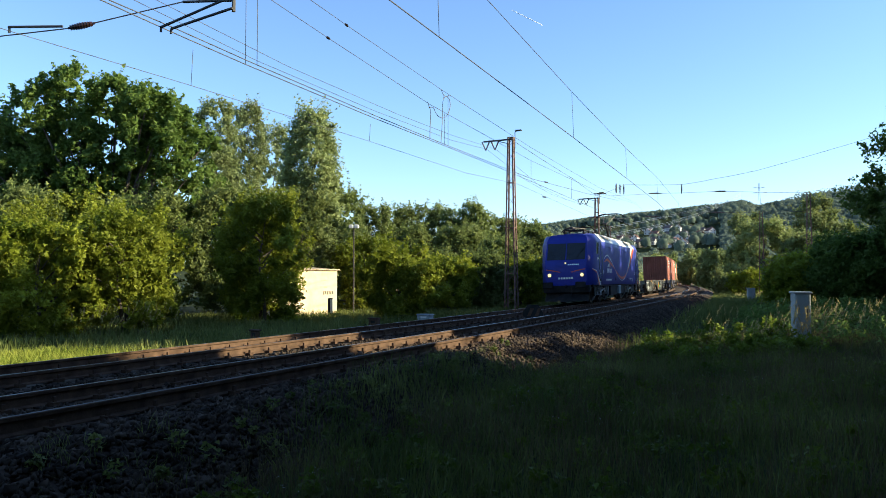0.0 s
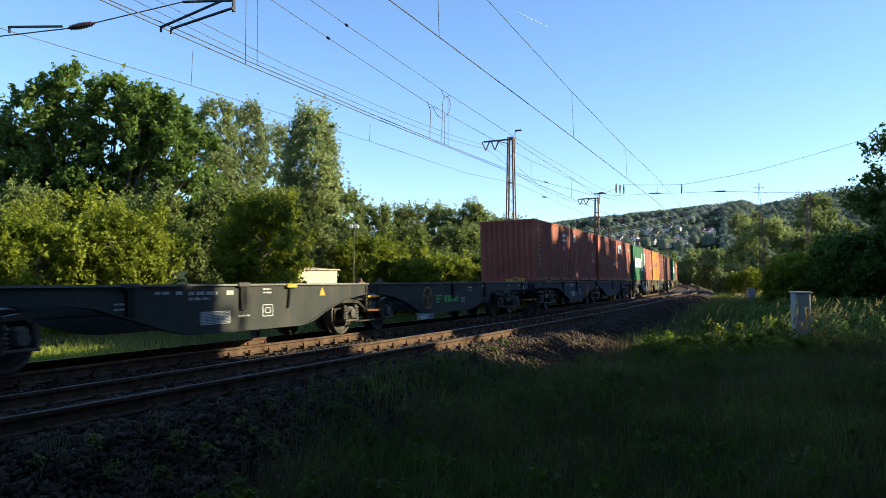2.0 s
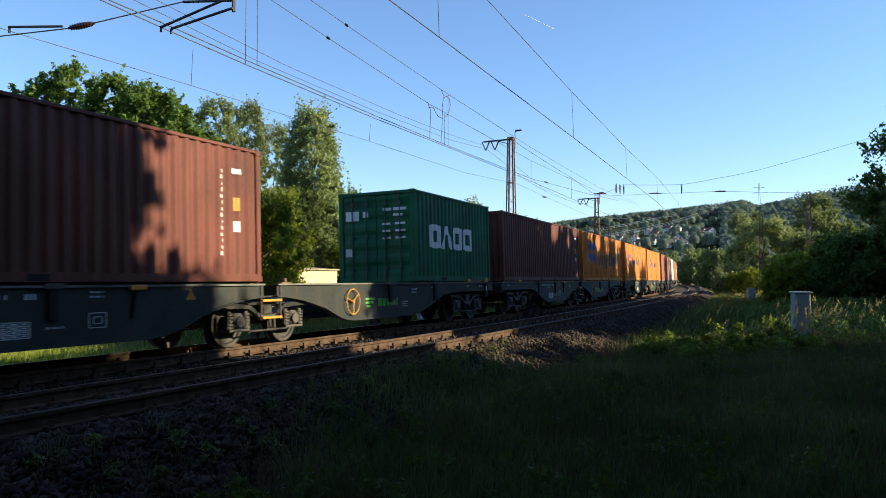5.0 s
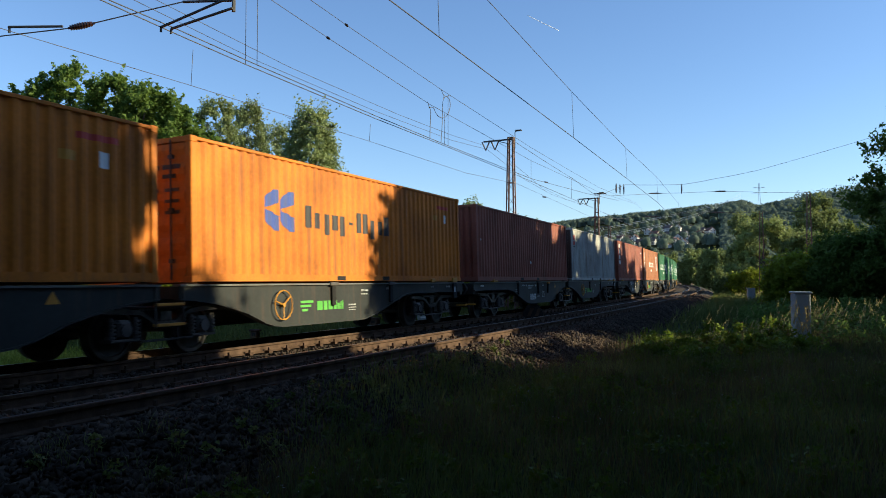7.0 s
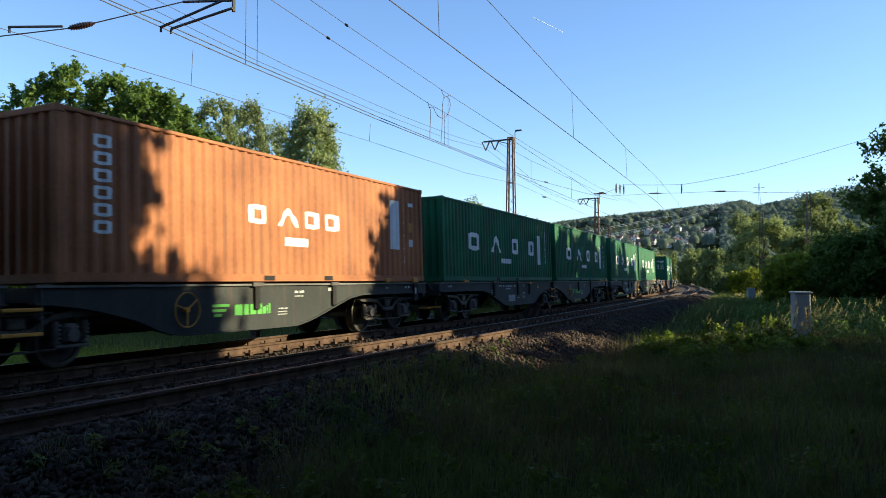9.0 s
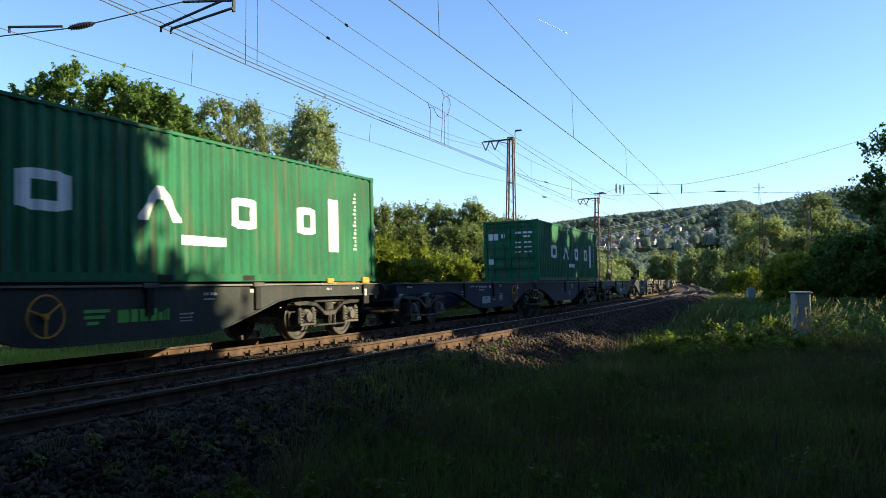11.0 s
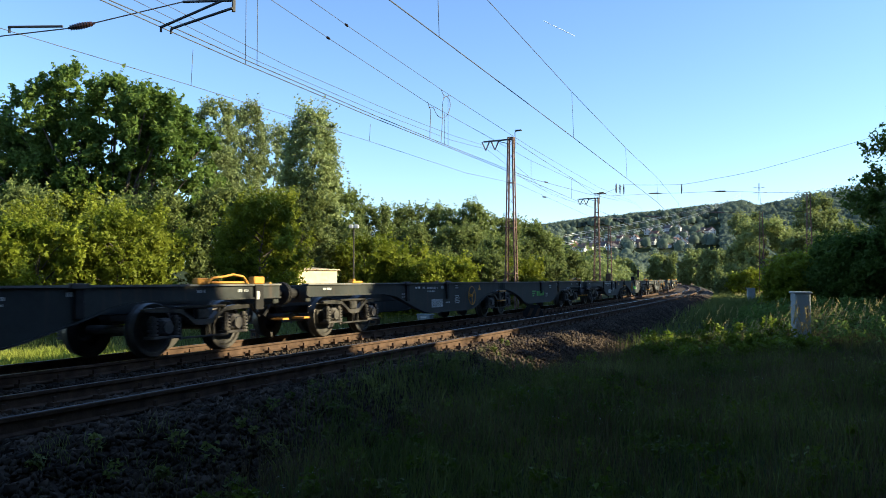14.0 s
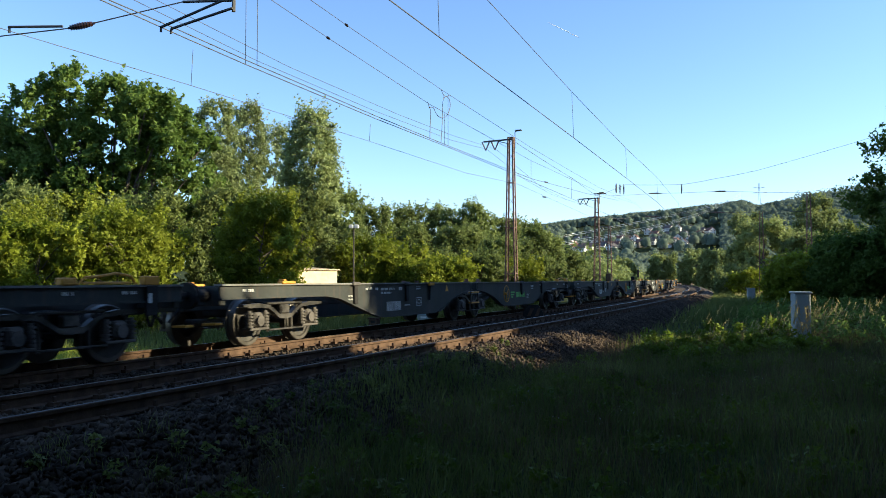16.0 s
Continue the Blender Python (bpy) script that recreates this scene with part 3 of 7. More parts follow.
def container(u, feet, colour, marks=(), doors_front=False, note="", end_colour=None):
    L = 12.192 if feet == 40 else 6.058
    mat = PAINTS[colour]
    c = tagged(new("shipping_container"), "%s corrugated steel %d-foot shipping container%s" % (WORDS[colour], feet, note), "shipping container", "containers on the train")
    lines = rib_lines(L)
    end_mat = PAINTS[end_colour or colour]
    for sgn in (1, -1):
        bm = bmesh.new()
        side_sheet(bm, lines, CX, CZ + 0.15, CZ + CH - 0.06, sgn)
        part("side_panel", bm, mat, c)
        bm = bmesh.new()
        a, b = sorted((sgn * 1.10, sgn * 1.212))
        box(bm, a, b, 0.15, L - 0.15, CZ + 0.015, CZ + 0.155)
        part("bottom_rail", bm, mat, c)
        for f in ((0.41, 0.59) if feet == 40 else (0.33, 0.67)):
            bm = bmesh.new()
            a, b = sorted((sgn * 1.15, sgn * 1.2145))
            box(bm, a, b, f * L - 0.18, f * L + 0.18, CZ + 0.03, CZ + 0.13)
            part("fork_pocket", bm, BLACK, c)
        bm = bmesh.new()
        a, b = sorted((sgn * 1.14, sgn * 1.214))
        box(bm, a, b, 0.15, L - 0.15, CZ + CH - 0.075, CZ + CH - 0.012, 0.01)
        part("top_rail", bm, mat, c)
    for y in (0.0, L - 0.16):
        for x in (-1.219, 1.059):
            bm = bmesh.new()
            box(bm, x + 0.008, x + 0.152, y + 0.01, y + 0.15, CZ + 0.1, CZ + CH - 0.1, 0.015)
            part("corner_post", bm, end_mat, c)
            for z in (CZ, CZ + CH - 0.118):
                bm = bmesh.new()
                box(bm, x, x + 0.16, y, y + 0.16, z, z + 0.118, 0.012)
                part("corner_casting", bm, mat, c)
    bm = bmesh.new()                               # roof with shallow cross ribs
    rl = rib_lines(L, 0.12)
    a = [bm.verts.new((-1.16, y, CZ + CH - 0.02 - d * 0.5)) for y, d in rl]
    b = [bm.verts.new((1.16, y, CZ + CH - 0.02 - d * 0.5)) for y, d in rl]
    for i in range(len(rl) - 1):
        bm.faces.new((a[i], a[i + 1], b[i + 1], b[i]))
    part("roof", bm, mat, c)
    bm = bmesh.new()
    box(bm, -1.1, 1.1, 0.1, L - 0.1, CZ + 0.06, CZ + 0.14)
    part("floor", bm, BLACK, c)
    ends = ((0.03, 1, doors_front), (L - 0.03, -1, not doors_front))
    for y, into, doors in ends:
        if not doors:
            bm = bmesh.new()
            xs, x = [], -1.06
            while x < 1.05:
                for f, d in ((0, 0.0), (0.3, 0.0), (0.5, 0.045), (0.8, 0.045)):
                    xs.append((min(1.06, x + f * 0.24), d))
                x += 0.24
            a = [bm.verts.new((x, y + into * d, CZ + 0.14)) for x, d in xs]
            b = [bm.verts.new((x, y + into * d, CZ + CH - 0.1)) for x, d in xs]
            for i in range(len(xs) - 1):
                bm.faces.new((a[i], a[i + 1], b[i + 1], b[i]))
            part("front_panel", bm, end_mat, c)
        else:
            for x0, x1 in ((-1.05, -0.012), (0.012, 1.05)):
                bm = bmesh.new()
                zs = np.linspace(CZ + 0.14, CZ + CH - 0.12, 22)
                prev = None
                for i, z in enumerate(zs):
                    d = (0.0, 0.0, 0.03, 0.03)[i % 4]
                    row = (bm.verts.new((x0, y + into * d, z)), bm.verts.new((x1, y + into * d, z)))
                    if prev:
                        bm.faces.new((prev[0], prev[1], row[1], row[0]))
                    prev = row
                door = part("door", bm, end_mat, c)
                for fx in (0.28, 0.72):
                    bm = bmesh.new()
                    xx = x0 + (x1 - x0) * fx
                    rod(bm, (xx, y - into * 0.035, CZ + 0.06), (xx, y - into * 0.035, CZ + CH - 0.05), 0.017, n=6)
                    for hz in (0.35, 1.25, 2.2):
                        box(bm, xx - 0.05, xx + 0.05, min(y, y - into * 0.05), max(y, y - into * 0.05), CZ + hz, CZ + hz + 0.07)
                    part("locking_bar", bm, UNDER, door)
        bm = bmesh.new()
        box(bm, -1.06, 1.06, min(y - into * 0.02, y + into * 0.08), max(y - into * 0.02, y + into * 0.08), CZ + 0.01, CZ + 0.145)
        part("end_sill", bm, mat, c)
        bm = bmesh.new()
        box(bm, -1.06, 1.06, min(y - into * 0.02, y + into * 0.08), max(y - into * 0.02, y + into * 0.08), CZ + CH - 0.1, CZ + CH - 0.012)
        part("end_header", bm, mat, c)
    if doors_front:                                # plates and code bars on the doors that lead
        for x0, x1, z0, z1, m in ((-0.98, -0.55, 1.78, 2.05, WHITE), (-0.42, -0.25, 1.86, 2.03, WHITE), (-1.0, -0.78, 0.75, 0.98, STENCIL), (0.22, 0.48, 2.02, 2.10, WHITE), (0.55, 0.95, 2.02, 2.10, WHITE),
                                  (0.55, 0.85, 1.86, 1.93, WHITE), (0.2, 0.45, 1.62, 1.68, WHITE), (0.6, 0.92, 1.62, 1.68, WHITE), (0.2, 0.45, 1.42, 1.48, WHITE), (0.6, 0.92, 1.42, 1.48, WHITE),
                                  (0.2, 0.45, 1.22, 1.28, WHITE), (0.6, 0.92, 1.22, 1.28, WHITE)):
            bm = bmesh.new()
            box(bm, x0, x1, 0.018, 0.029, CZ + z0, CZ + z1)
            part("door_plate", bm, (UNDER if colour == "orange" else m), c)
    for fn in marks:
        fn(c, lines)
    MOVERS.append((c, u, u + L))
    return c


# the paint on the sides; y counts from the container's leading end
def m_codes(y, z0=1.75, z1=3.4, n=11):
    return lambda c, l: block_column(c, l, y, y + 0.10, z0, z1, n + 3, STENCIL, 0.62)


def m_white_box(y, w=0.42, z0=1.93, z1=3.13):
    return lambda c, l: mark(c, l, y, y + w, (z0, z1), WHITE, "white_panel")


def m_big_white(spots, z0=2.27, z1=2.86):
    return lambda c, l: block_row(c, l, spots, z0, z1, WHITE)


def m_bar(y0, y1, z0, z1, mat=WHITE):
    return lambda c, l: mark(c, l, y0, y1, (z0, z1), mat, "painted_bar")


def m_column(y, w, z0, z1, n, mat):
    return lambda c, l: block_column(c, l, y, y + w, z0, z1, n, mat)


def m_ship_logo(y0, y1, z0=2.3, z1=3.14):
    """Blue plain shape: two notched blades side by side."""
    def f(c, l):
        bm = bmesh.new()
        w, h = y1 - y0, z1 - z0
        for a, b in ((0.0, 0.46), (0.50, 1.0)):
            strips(bm, l, y0 + a * w, y0 + b * w, lambda t: (z0 + h * (0.52 + 0.16 * t), z0 + h * (0.76 + 0.24 * min(1, 1.6 * t))))
            strips(bm, l, y0 + a * w, y0 + b * w, lambda t: (z0 + h * (0.24 - 0.24 * min(1, 1.6 * t)), z0 + h * (0.52 - 0.16 * t)))
        part("blue_emblem", bm, BLUEMARK, c)
    return f


def m_name(y0, y1, z0=2.43, z1=2.91):
    """Blocks for ten letters and a hyphen."""
    w = (y1 - y0) / 11.0

    def f(c, l):
        for i, (b, t) in enumerate([(0, 1), (0, .72), (-.25, .72), (0, .72), (-.25, .72), (.35, .48), (0, 1), (0, 1), (-.25, .72), (0, .72), (0, 1)]):
            mark(c, l, y0 + i * w, y0 + i * w + w * 0.62, (z0 + b * (z1 - z0), z0 + t * (z1 - z0)), NAVYMARK)
    return f


U40 = [(2.25, 3.15), (4.45, 5.4), (6.75, 7.5), (8.9, 9.55)]
GREEN40 = [m_big_white(U40), m_white_box(10.1, 0.45), m_bar(5.4, 6.55, 1.9, 2.07), m_codes(11.2, 2.0, 3.4, 12)]
CODES20 = [m_codes(4.95), m_bar(5.3, 5.42, 2.6, 2.8, YELLOW), m_bar(5.3, 5.42, 2.2, 2.4), m_bar(5.3, 5.55, 3.3, 3.4)]
CODES40 = [m_codes(11.0), m_bar(11.4, 11.55, 2.6, 2.85, YELLOW), m_bar(11.4, 11.55, 2.2, 2.4), m_bar(11.35, 11.6, 3.3, 3.4)]


def build_containers():
    container(76.75, 20, "red", [m_column(0.5, 0.34, 1.9, 3.52, 4, YELLOW), m_bar(4.7, 5.3, 3.3, 3.45), m_bar(4.75, 5.2, 3.1, 3.2), m_bar(4.8, 5.0, 2.7, 2.85)], note=" with yellow lettering")
    container(82.89, 20, "red", [m_bar(0.65, 1.05, 3.15, 3.5), m_bar(0.7, 1.0, 3.22, 3.42, NAVYMARK), *CODES20], note=" with a small white panel")
    container(89.7, 20, "red", [m_bar(0.7, 0.85, 3.1, 3.35, BLUEMARK), *CODES20])
    container(95.84, 20, "red", [m_bar(0.68, 1.9, 3.0, 3.55), m_bar(1.0, 1.75, 3.1, 3.3, GREYMARK), m_bar(0.25, 0.42, 2.3, 2.4), m_bar(0.25, 0.42, 2.1, 2.2), *CODES20], note=" with a white signboard panel")
    container(103.4, 20, "green", [m_big_white([(1.1, 1.85), (1.95, 2.75), (2.85, 3.55), (3.68, 4.45)], 2.22, 2.93), m_white_box(4.85, 0.42, 1.95, 3.33)], note=" with big white lettering")
    container(109.54, 20, "red", [m_column(0.62, 0.34, 1.92, 3.48, 6, WHITE), *CODES20], note=" with white upright lettering")
    container(116.38, 20, "orange", [m_ship_logo(0.3, 1.4), m_name(1.75, 5.65), m_bar(4.5, 5.5, 3.4, 3.5, REDMARK)], note=" with a blue emblem")
    container(122.5, 20, "brown", [m_column(0.62, 0.34, 1.84, 3.5, 4, YELLOW), *CODES20], note=" with yellow lettering")
    container(129.95, 40, "brown", CODES40 + [m_bar(0.5, 0.75, 3.2, 3.45)])
    container(149.05, 20, "green", [m_big_white([(1.1, 1.85), (1.95, 2.75), (2.85, 3.55), (3.68, 4.45)], 2.22, 2.93)], doors_front=True, note=" with big white lettering")
    container(156.55, 40, "brown", CODES40)
    hap = lambda o: [m_ship_logo(2.13 + o, 3.15 + o), m_name(3.6 + o, 7.55 + o), m_bar(10.6, 11.4, 3.4, 3.5, REDMARK), m_bar(10.3, 10.6, 3.05, 3.2, YELLOW), m_bar(11.0, 11.2, 3.0, 3.25)]
    container(169.5, 40, "orange", [m_ship_logo(1.6, 3.7, 2.2, 3.4), m_name(4.28, 10.7, 2.14, 2.95), m_bar(11.5, 11.7, 2.9, 3.15)], note=" with a blue emblem")
    container(183.2, 40, "orange", hap(0), note=" with a blue emblem")
    container(196.15, 40, "orange", hap(0), doors_front=True, note=" with a blue emblem")
    container(209.85, 40, "red", [m_bar(6.2, 6.35, 1.95, 2.05), m_bar(0.4, 0.5, 2.6, 2.7)])
    container(222.9, 40, "grey", [m_bar(3.4, 7.5, 1.5, 3.28, PATCHGREY), m_bar(0.64, 1.05, 3.28, 3.5, REDMARK), m_bar(0.64, 1.05, 3.02, 3.2, REDMARK), m_bar(0.64, 1.05, 2.93, 2.97, NAVYMARK)], note=" with red emblem, ends dark with painted shade and dirt", end_colour="shaded_dirty")
    container(236.35, 40, "red", [m_column(0.6, 0.42, 2.3, 3.72, 4, WHITE), *CODES40], note=" with white upright lettering")
    container(249.4, 40, "tan", [m_column(0.68, 0.36, 2.0, 3.58, 6, WHITE), m_big_white([(4.4, 4.95), (5.35, 6.1), (6.3, 6.85), (7.1, 7.7)], 2.4, 2.78), m_bar(5.6, 6.45, 2.0, 2.18), m_white_box(10.3, 0.45, 2.1, 3.4), *CODES40],
              note=" with white lettering")
    for u in (263.0, 275.95, 289.6, 302.55):
        container(u, 40, "green", GREEN40, note=" with spaced white lettering")
    container(329.15, 40, "green", GREEN40, doors_front=True, note=" with spaced white lettering")


PATCHGREY = worn_paint("repainted_grey", (0.37, 0.355, 0.32), rust=0.7)
GREYMARK = material("grey_lettering", (0.20, 0.24, 0.34), (0.30, 0.33, 0.40), rough=0.55, size=2, bump=0)


# ---- articulated container wagon: two decks on three bogies; y counts from the first deck's leading end ----
def disc(bm, x0, x1, y, z, r, n=24):
    rod(bm, (x0, y, z), (x1, y, z), r, n=n)


def wheel_mesh(parent, sgn, y, r):
    """A turned wheel: flange, tread, a tyre face lightened for sun and a dished web darkened for shade."""
    prof = [(0.66, r * 0.62), (0.66, r * 1.06), (0.695, r * 1.055), (0.71, r), (0.838, r * 0.985), (0.845, r * 0.96), (0.845, r * 0.83), (0.815, r * 0.79), (0.79, r * 0.42), (0.83, r * 0.30), (0.83, r * 0.02)]
    n = 28
    vs = [(sgn * x, y + q * math.cos(6.28319 * k / n), r + q * math.sin(6.28319 * k / n)) for x, q in prof for k in range(n)]
    fs = [(i * n + k, i * n + (k + 1) % n, (i + 1) * n + (k + 1) % n, (i + 1) * n + k) for i in range(len(prof) - 1) for k in range(n)]
    ob = mesh_object("wheel", vs, fs, [WHEEL, TYRE], parent)
    ob.data.polygons.foreach_set("material_index", [1 if 2 <= i <= 5 else 0 for i in range(len(prof) - 1) for _ in range(n)])
    ob.data.shade_smooth()
    ob.data.set_sharp_from_angle(angle=radians(30))
    return ob


def sill_depth(y):
    y = y if y < 12.57 else 25.14 - y
    return float(np.interp(y, [-0.3, 3.3, 3.9, 4.7, 5.6, 6.1, 9.5, 9.9, 10.6, 11.4, 12.0, 12.4], [0.96, 0.96, 0.90, 0.68, 0.44, 0.36, 0.36, 0.44, 0.70, 0.88, 0.96, 0.98]))


def bogie(parent, yc):
    b = new("bogie")
    b.parent = parent
    b.location = (0, yc, 0)
    for y in (-0.9, 0.9):
        for sgn in (-1, 1):
            wheel_mesh(b, sgn, y, 0.46)
            bm = bmesh.new()
            x0, x1 = sorted((sgn * 0.90, sgn * 1.14))
            box(bm, x0, x1, y - 0.14, y + 0.14, 0.36, 0.66, 0.05)
            disc(bm, sgn * 1.13, sgn * 1.17, y, 0.50, 0.11, 12)
            box(bm, x0, x1, y - 0.30, y + 0.30, 0.31, 0.36, 0.01)
            part("axle_box", bm, UNDER, b)
            for dy in (-0.25, 0.25):
                bm = bmesh.new()
                for i in range(5):
                    disc_z = 0.37 + i * 0.062
                    bmesh.ops.create_cone(bm, cap_ends=True, segments=12, radius1=0.088, radius2=0.088, depth=0.034, matrix=Matrix.Translation((sgn * 1.06, y + dy, disc_z + 0.02)))
                rod(bm, (sgn * 1.06, y + dy, 0.36), (sgn * 1.06, y + dy, 0.7), 0.055, n=10)
                part("coil_spring", bm, UNDER, b)
        bm = bmesh.new()
        disc(bm, -0.7, 0.7, y, 0.46, 0.085, 12)
        part("axle", bm, UNDER, b)
    for sgn in (-1, 1):
        bm = bmesh.new()
        x0, x1 = sorted((sgn * 1.0, sgn * 1.12))
        half = [(0.0, 0.50, 0.60), (0.22, 0.52, 0.61), (0.40, 0.64, 0.72), (0.58, 0.73, 0.80), (0.9, 0.75, 0.84), (1.2, 0.76, 0.83), (1.38, 0.78, 0.82)]
        ys = [(-y, lo, hi) for y, lo, hi in reversed(half[1:])] + half
        ring = [[bm.verts.new((x, y, z)) for x, z in ((x0, lo), (x1, lo), (x1, hi), (x0, hi))] for y, lo, hi in ys]
        for i in range(len(ring) - 1):
            for k in range(4):
                bm.faces.new((ring[i][k], ring[i][(k + 1) % 4], ring[i + 1][(k + 1) % 4], ring[i + 1][k]))
        bm.faces.new(ring[0])
        bm.faces.new(ring[-1])
        box(bm, x0, x1, -0.62, 0.62, 0.80, 0.85, 0.015)
        for q in (-0.34, 0.34):
            rod(bm, (sgn * 1.06, q, 0.60), (sgn * 1.06, q * 1.5, 0.83), 0.028, n=6)
        box(bm, x0, x1, -0.16, 0.16, 0.60, 0.80, 0.03)
        rod(bm, (sgn * 1.13, -0.62, 0.30), (sgn * 1.13, 0.62, 0.30), 0.020, n=6)
        part("side_frame", bm, BOGIE, b)
        for dy in (-0.42, 0.42):
            bm = bmesh.new()
            rod(bm, (sgn * 0.96, dy, 0.25), (sgn * 0.96, dy, 0.7), 0.03, n=6)
            part("brake_hanger", bm, UNDER, b)
            bm = bmesh.new()
            box(bm, *sorted((sgn * 0.74, sgn * 0.86)), dy * 0.9 - 0.04, dy * 0.9 + 0.04, 0.3, 0.55)
            part("brake_block", bm, UNDER, b)
    bm = bmesh.new()
    box(bm, -0.95, 0.95, -0.28, 0.28, 0.55, 0.86, 0.04)
    part("bolster", bm, BLACK, b)
    return b


def build_wagon(paint, label, wheel_at):
    w = tagged(new("container_wagon"), label, "container wagon", "wagons of the train")
    for y0, y1 in ((-0.25, 12.35), (12.79, 25.39)):
        ys = np.linspace(y0, y1, 43)
        for sgn in (1, -1):
            for nm, xa, xb, lo, hi in (("side_sill", 1.17, 1.19, 0.0, None), ("top_flange", 1.05, 1.235, None, 0.035), ("bottom_flange", 1.07, 1.225, 0.0, 0.03)):
                bm = bmesh.new()                   # fish-bellied web with a flange above and below
                ring = []
                for y in ys:
                    d = sill_depth(y)
                    z0, z1 = (d, 1.185) if hi is None else ((1.185, 1.22) if lo is None else (d - 0.03, d))
                    ring.append([bm.verts.new((sgn * x, y, z)) for x, z in ((xa, z0), (xb, z0), (xb, z1), (xa, z1))])
                for i in range(len(ring) - 1):
                    for k in range(4):
                        bm.faces.new((ring[i][k], ring[i][(k + 1) % 4], ring[i + 1][(k + 1) % 4], ring[i + 1][k]))
                bm.faces.new(ring[0])
                bm.faces.new(ring[-1])
                part(nm, bm, LITEDGE if lo is None else paint, w)
        bm = bmesh.new()
        box(bm, -0.35, 0.35, y0, y1, 0.72, 1.12, 0.02)
        for y in np.linspace(y0 + 0.15, y1 - 0.15, 8):
            box(bm, -1.17, 1.17, y - 0.1, y + 0.1, 0.98, 1.19)
        part("centre_beam", bm, paint, w)
        for sgn in (1, -1):
            for y in (y0 + 4.9, y0 + 7.7):         # folding container brackets
                bm = bmesh.new()
                a, b = sorted((sgn * 1.19, sgn * 1.245))
                box(bm, a, b, y - 0.08, y + 0.08, 0.72, 1.19, 0.01)
                part("spigot_bracket", bm, BLACK, w)
                bm = bmesh.new()
                a, b = sorted((sgn * 1.16, sgn * 1.27))
                box(bm, a, b, y - 0.17, y + 0.17, 1.16, 1.245, 0.012)
                part("spigot", bm, UNDER, w)
    for yc in (1.9, 12.57, 23.24):
        bogie(w, yc)
    for sgn in (1, -1):
        if wheel_at > 12:                          # lever bracket under the deck edge
            bm = bmesh.new()
            box(bm, *sorted((sgn * 1.2, sgn * 1.27)), 8.85, 9.2, 1.13, 1.21, 0.012)
            part("lever_bracket", bm, YELLOW, w)
            bm = bmesh.new()
            rod(bm, (sgn * 1.22, 9.0, 1.16), (sgn * 1.22, 8.92, 0.72), 0.03, n=6)
            part("lever", bm, BLACK, w)
        for y in (wheel_at,):                      # hand brake wheel
            bm = bmesh.new()
            n = 20
            ring = [Vector((sgn * 1.26, y + 0.30 * math.cos(6.2832 * i / n), 0.78 + 0.30 * math.sin(6.2832 * i / n))) for i in range(n)]
            for i in range(n):
                rod(bm, ring[i], ring[(i + 1) % n], 0.014, n=5)
            for i in (2, 9, 15):
                rod(bm, (sgn * 1.26, y, 0.78), ring[i], 0.015, n=5)
            rod(bm, (sgn * 1.19, y, 0.78), (sgn * 1.28, y, 0.78), 0.045, n=8)
            part("handwheel", bm, YELLOW, w)
        for y in (12.25, 12.89):
            bm = bmesh.new()
            rod(bm, (sgn * 1.2, y, 0.5), (sgn * 1.2, y, 1.2), 0.02, n=6)
            part("step_rail", bm, UNDER, w)
        for z in (0.52, 0.86):
            bm = bmesh.new()
            a, b = sorted((sgn * 1.12, sgn * 1.25))
            box(bm, a, b, 12.25, 12.89, z, z + 0.05, 0.008)
            part("step", bm, YELLOW, w)
        for y in (12.05, 13.1):
            bm = bmesh.new()
            a, b = sorted((sgn * 1.08, sgn * 1.2))
            box(bm, a, b, y - 0.14, y + 0.14, 1.20, 1.245)
            box(bm, a, b, y - 0.04, y + 0.04, 1.22, 1.33, 0.015)
            part("container_pin", bm, MASTRUST, w)
        a, b = sorted((sgn * 1.12, sgn * 1.26))
        bm = bmesh.new()                           # folded container stops at the deck ends
        box(bm, a, b, 1.62, 2.08, 1.215, 1.27, 0.012)
        box(bm, a, b, 1.66, 1.74, 1.26, 1.31, 0.01)
        part("container_stop", bm, YELLOW, w)
        if sgn == 1:
            bm = bmesh.new()
            box(bm, a, b, 22.95, 23.22, 1.215, 1.33, 0.015)
            part("container_stop", bm, YELLOW, w)
            bm = bmesh.new()
            box(bm, a, b, 24.5, 24.82, 1.215, 1.36, 0.015)
            part("container_stop", bm, YELLOW, w)
            hoop = [Vector((sgn * 1.16, yy, zz)) for yy, zz in ((23.3, 1.22), (23.42, 1.33), (23.75, 1.36), (24.0, 1.40), (24.3, 1.36), (24.42, 1.22))]
            bm = bmesh.new()
            for p_, q_ in zip(hoop, hoop[1:]):
                rod(bm, p_, q_, 0.022, n=6)
            rod(bm, (sgn * 1.16, 23.4, 1.25), (sgn * 1.16, 24.3, 1.25), 0.022, n=6)
            part("brake_hoop", bm, YELLOW, w)
        bm = bmesh.new()
        box(bm, *sorted((sgn * 1.19, sgn * 1.25)), 24.55, 24.8, 0.72, 1.2, 0.012)
        part("end_bracket", bm, BLACK, w)
        bm = bmesh.new()
        box(bm, *sorted((sgn * 1.251, sgn * 1.256)), 24.58, 24.66, 0.92, 1.08)
        part("white_stencil", bm, STENCIL, w)
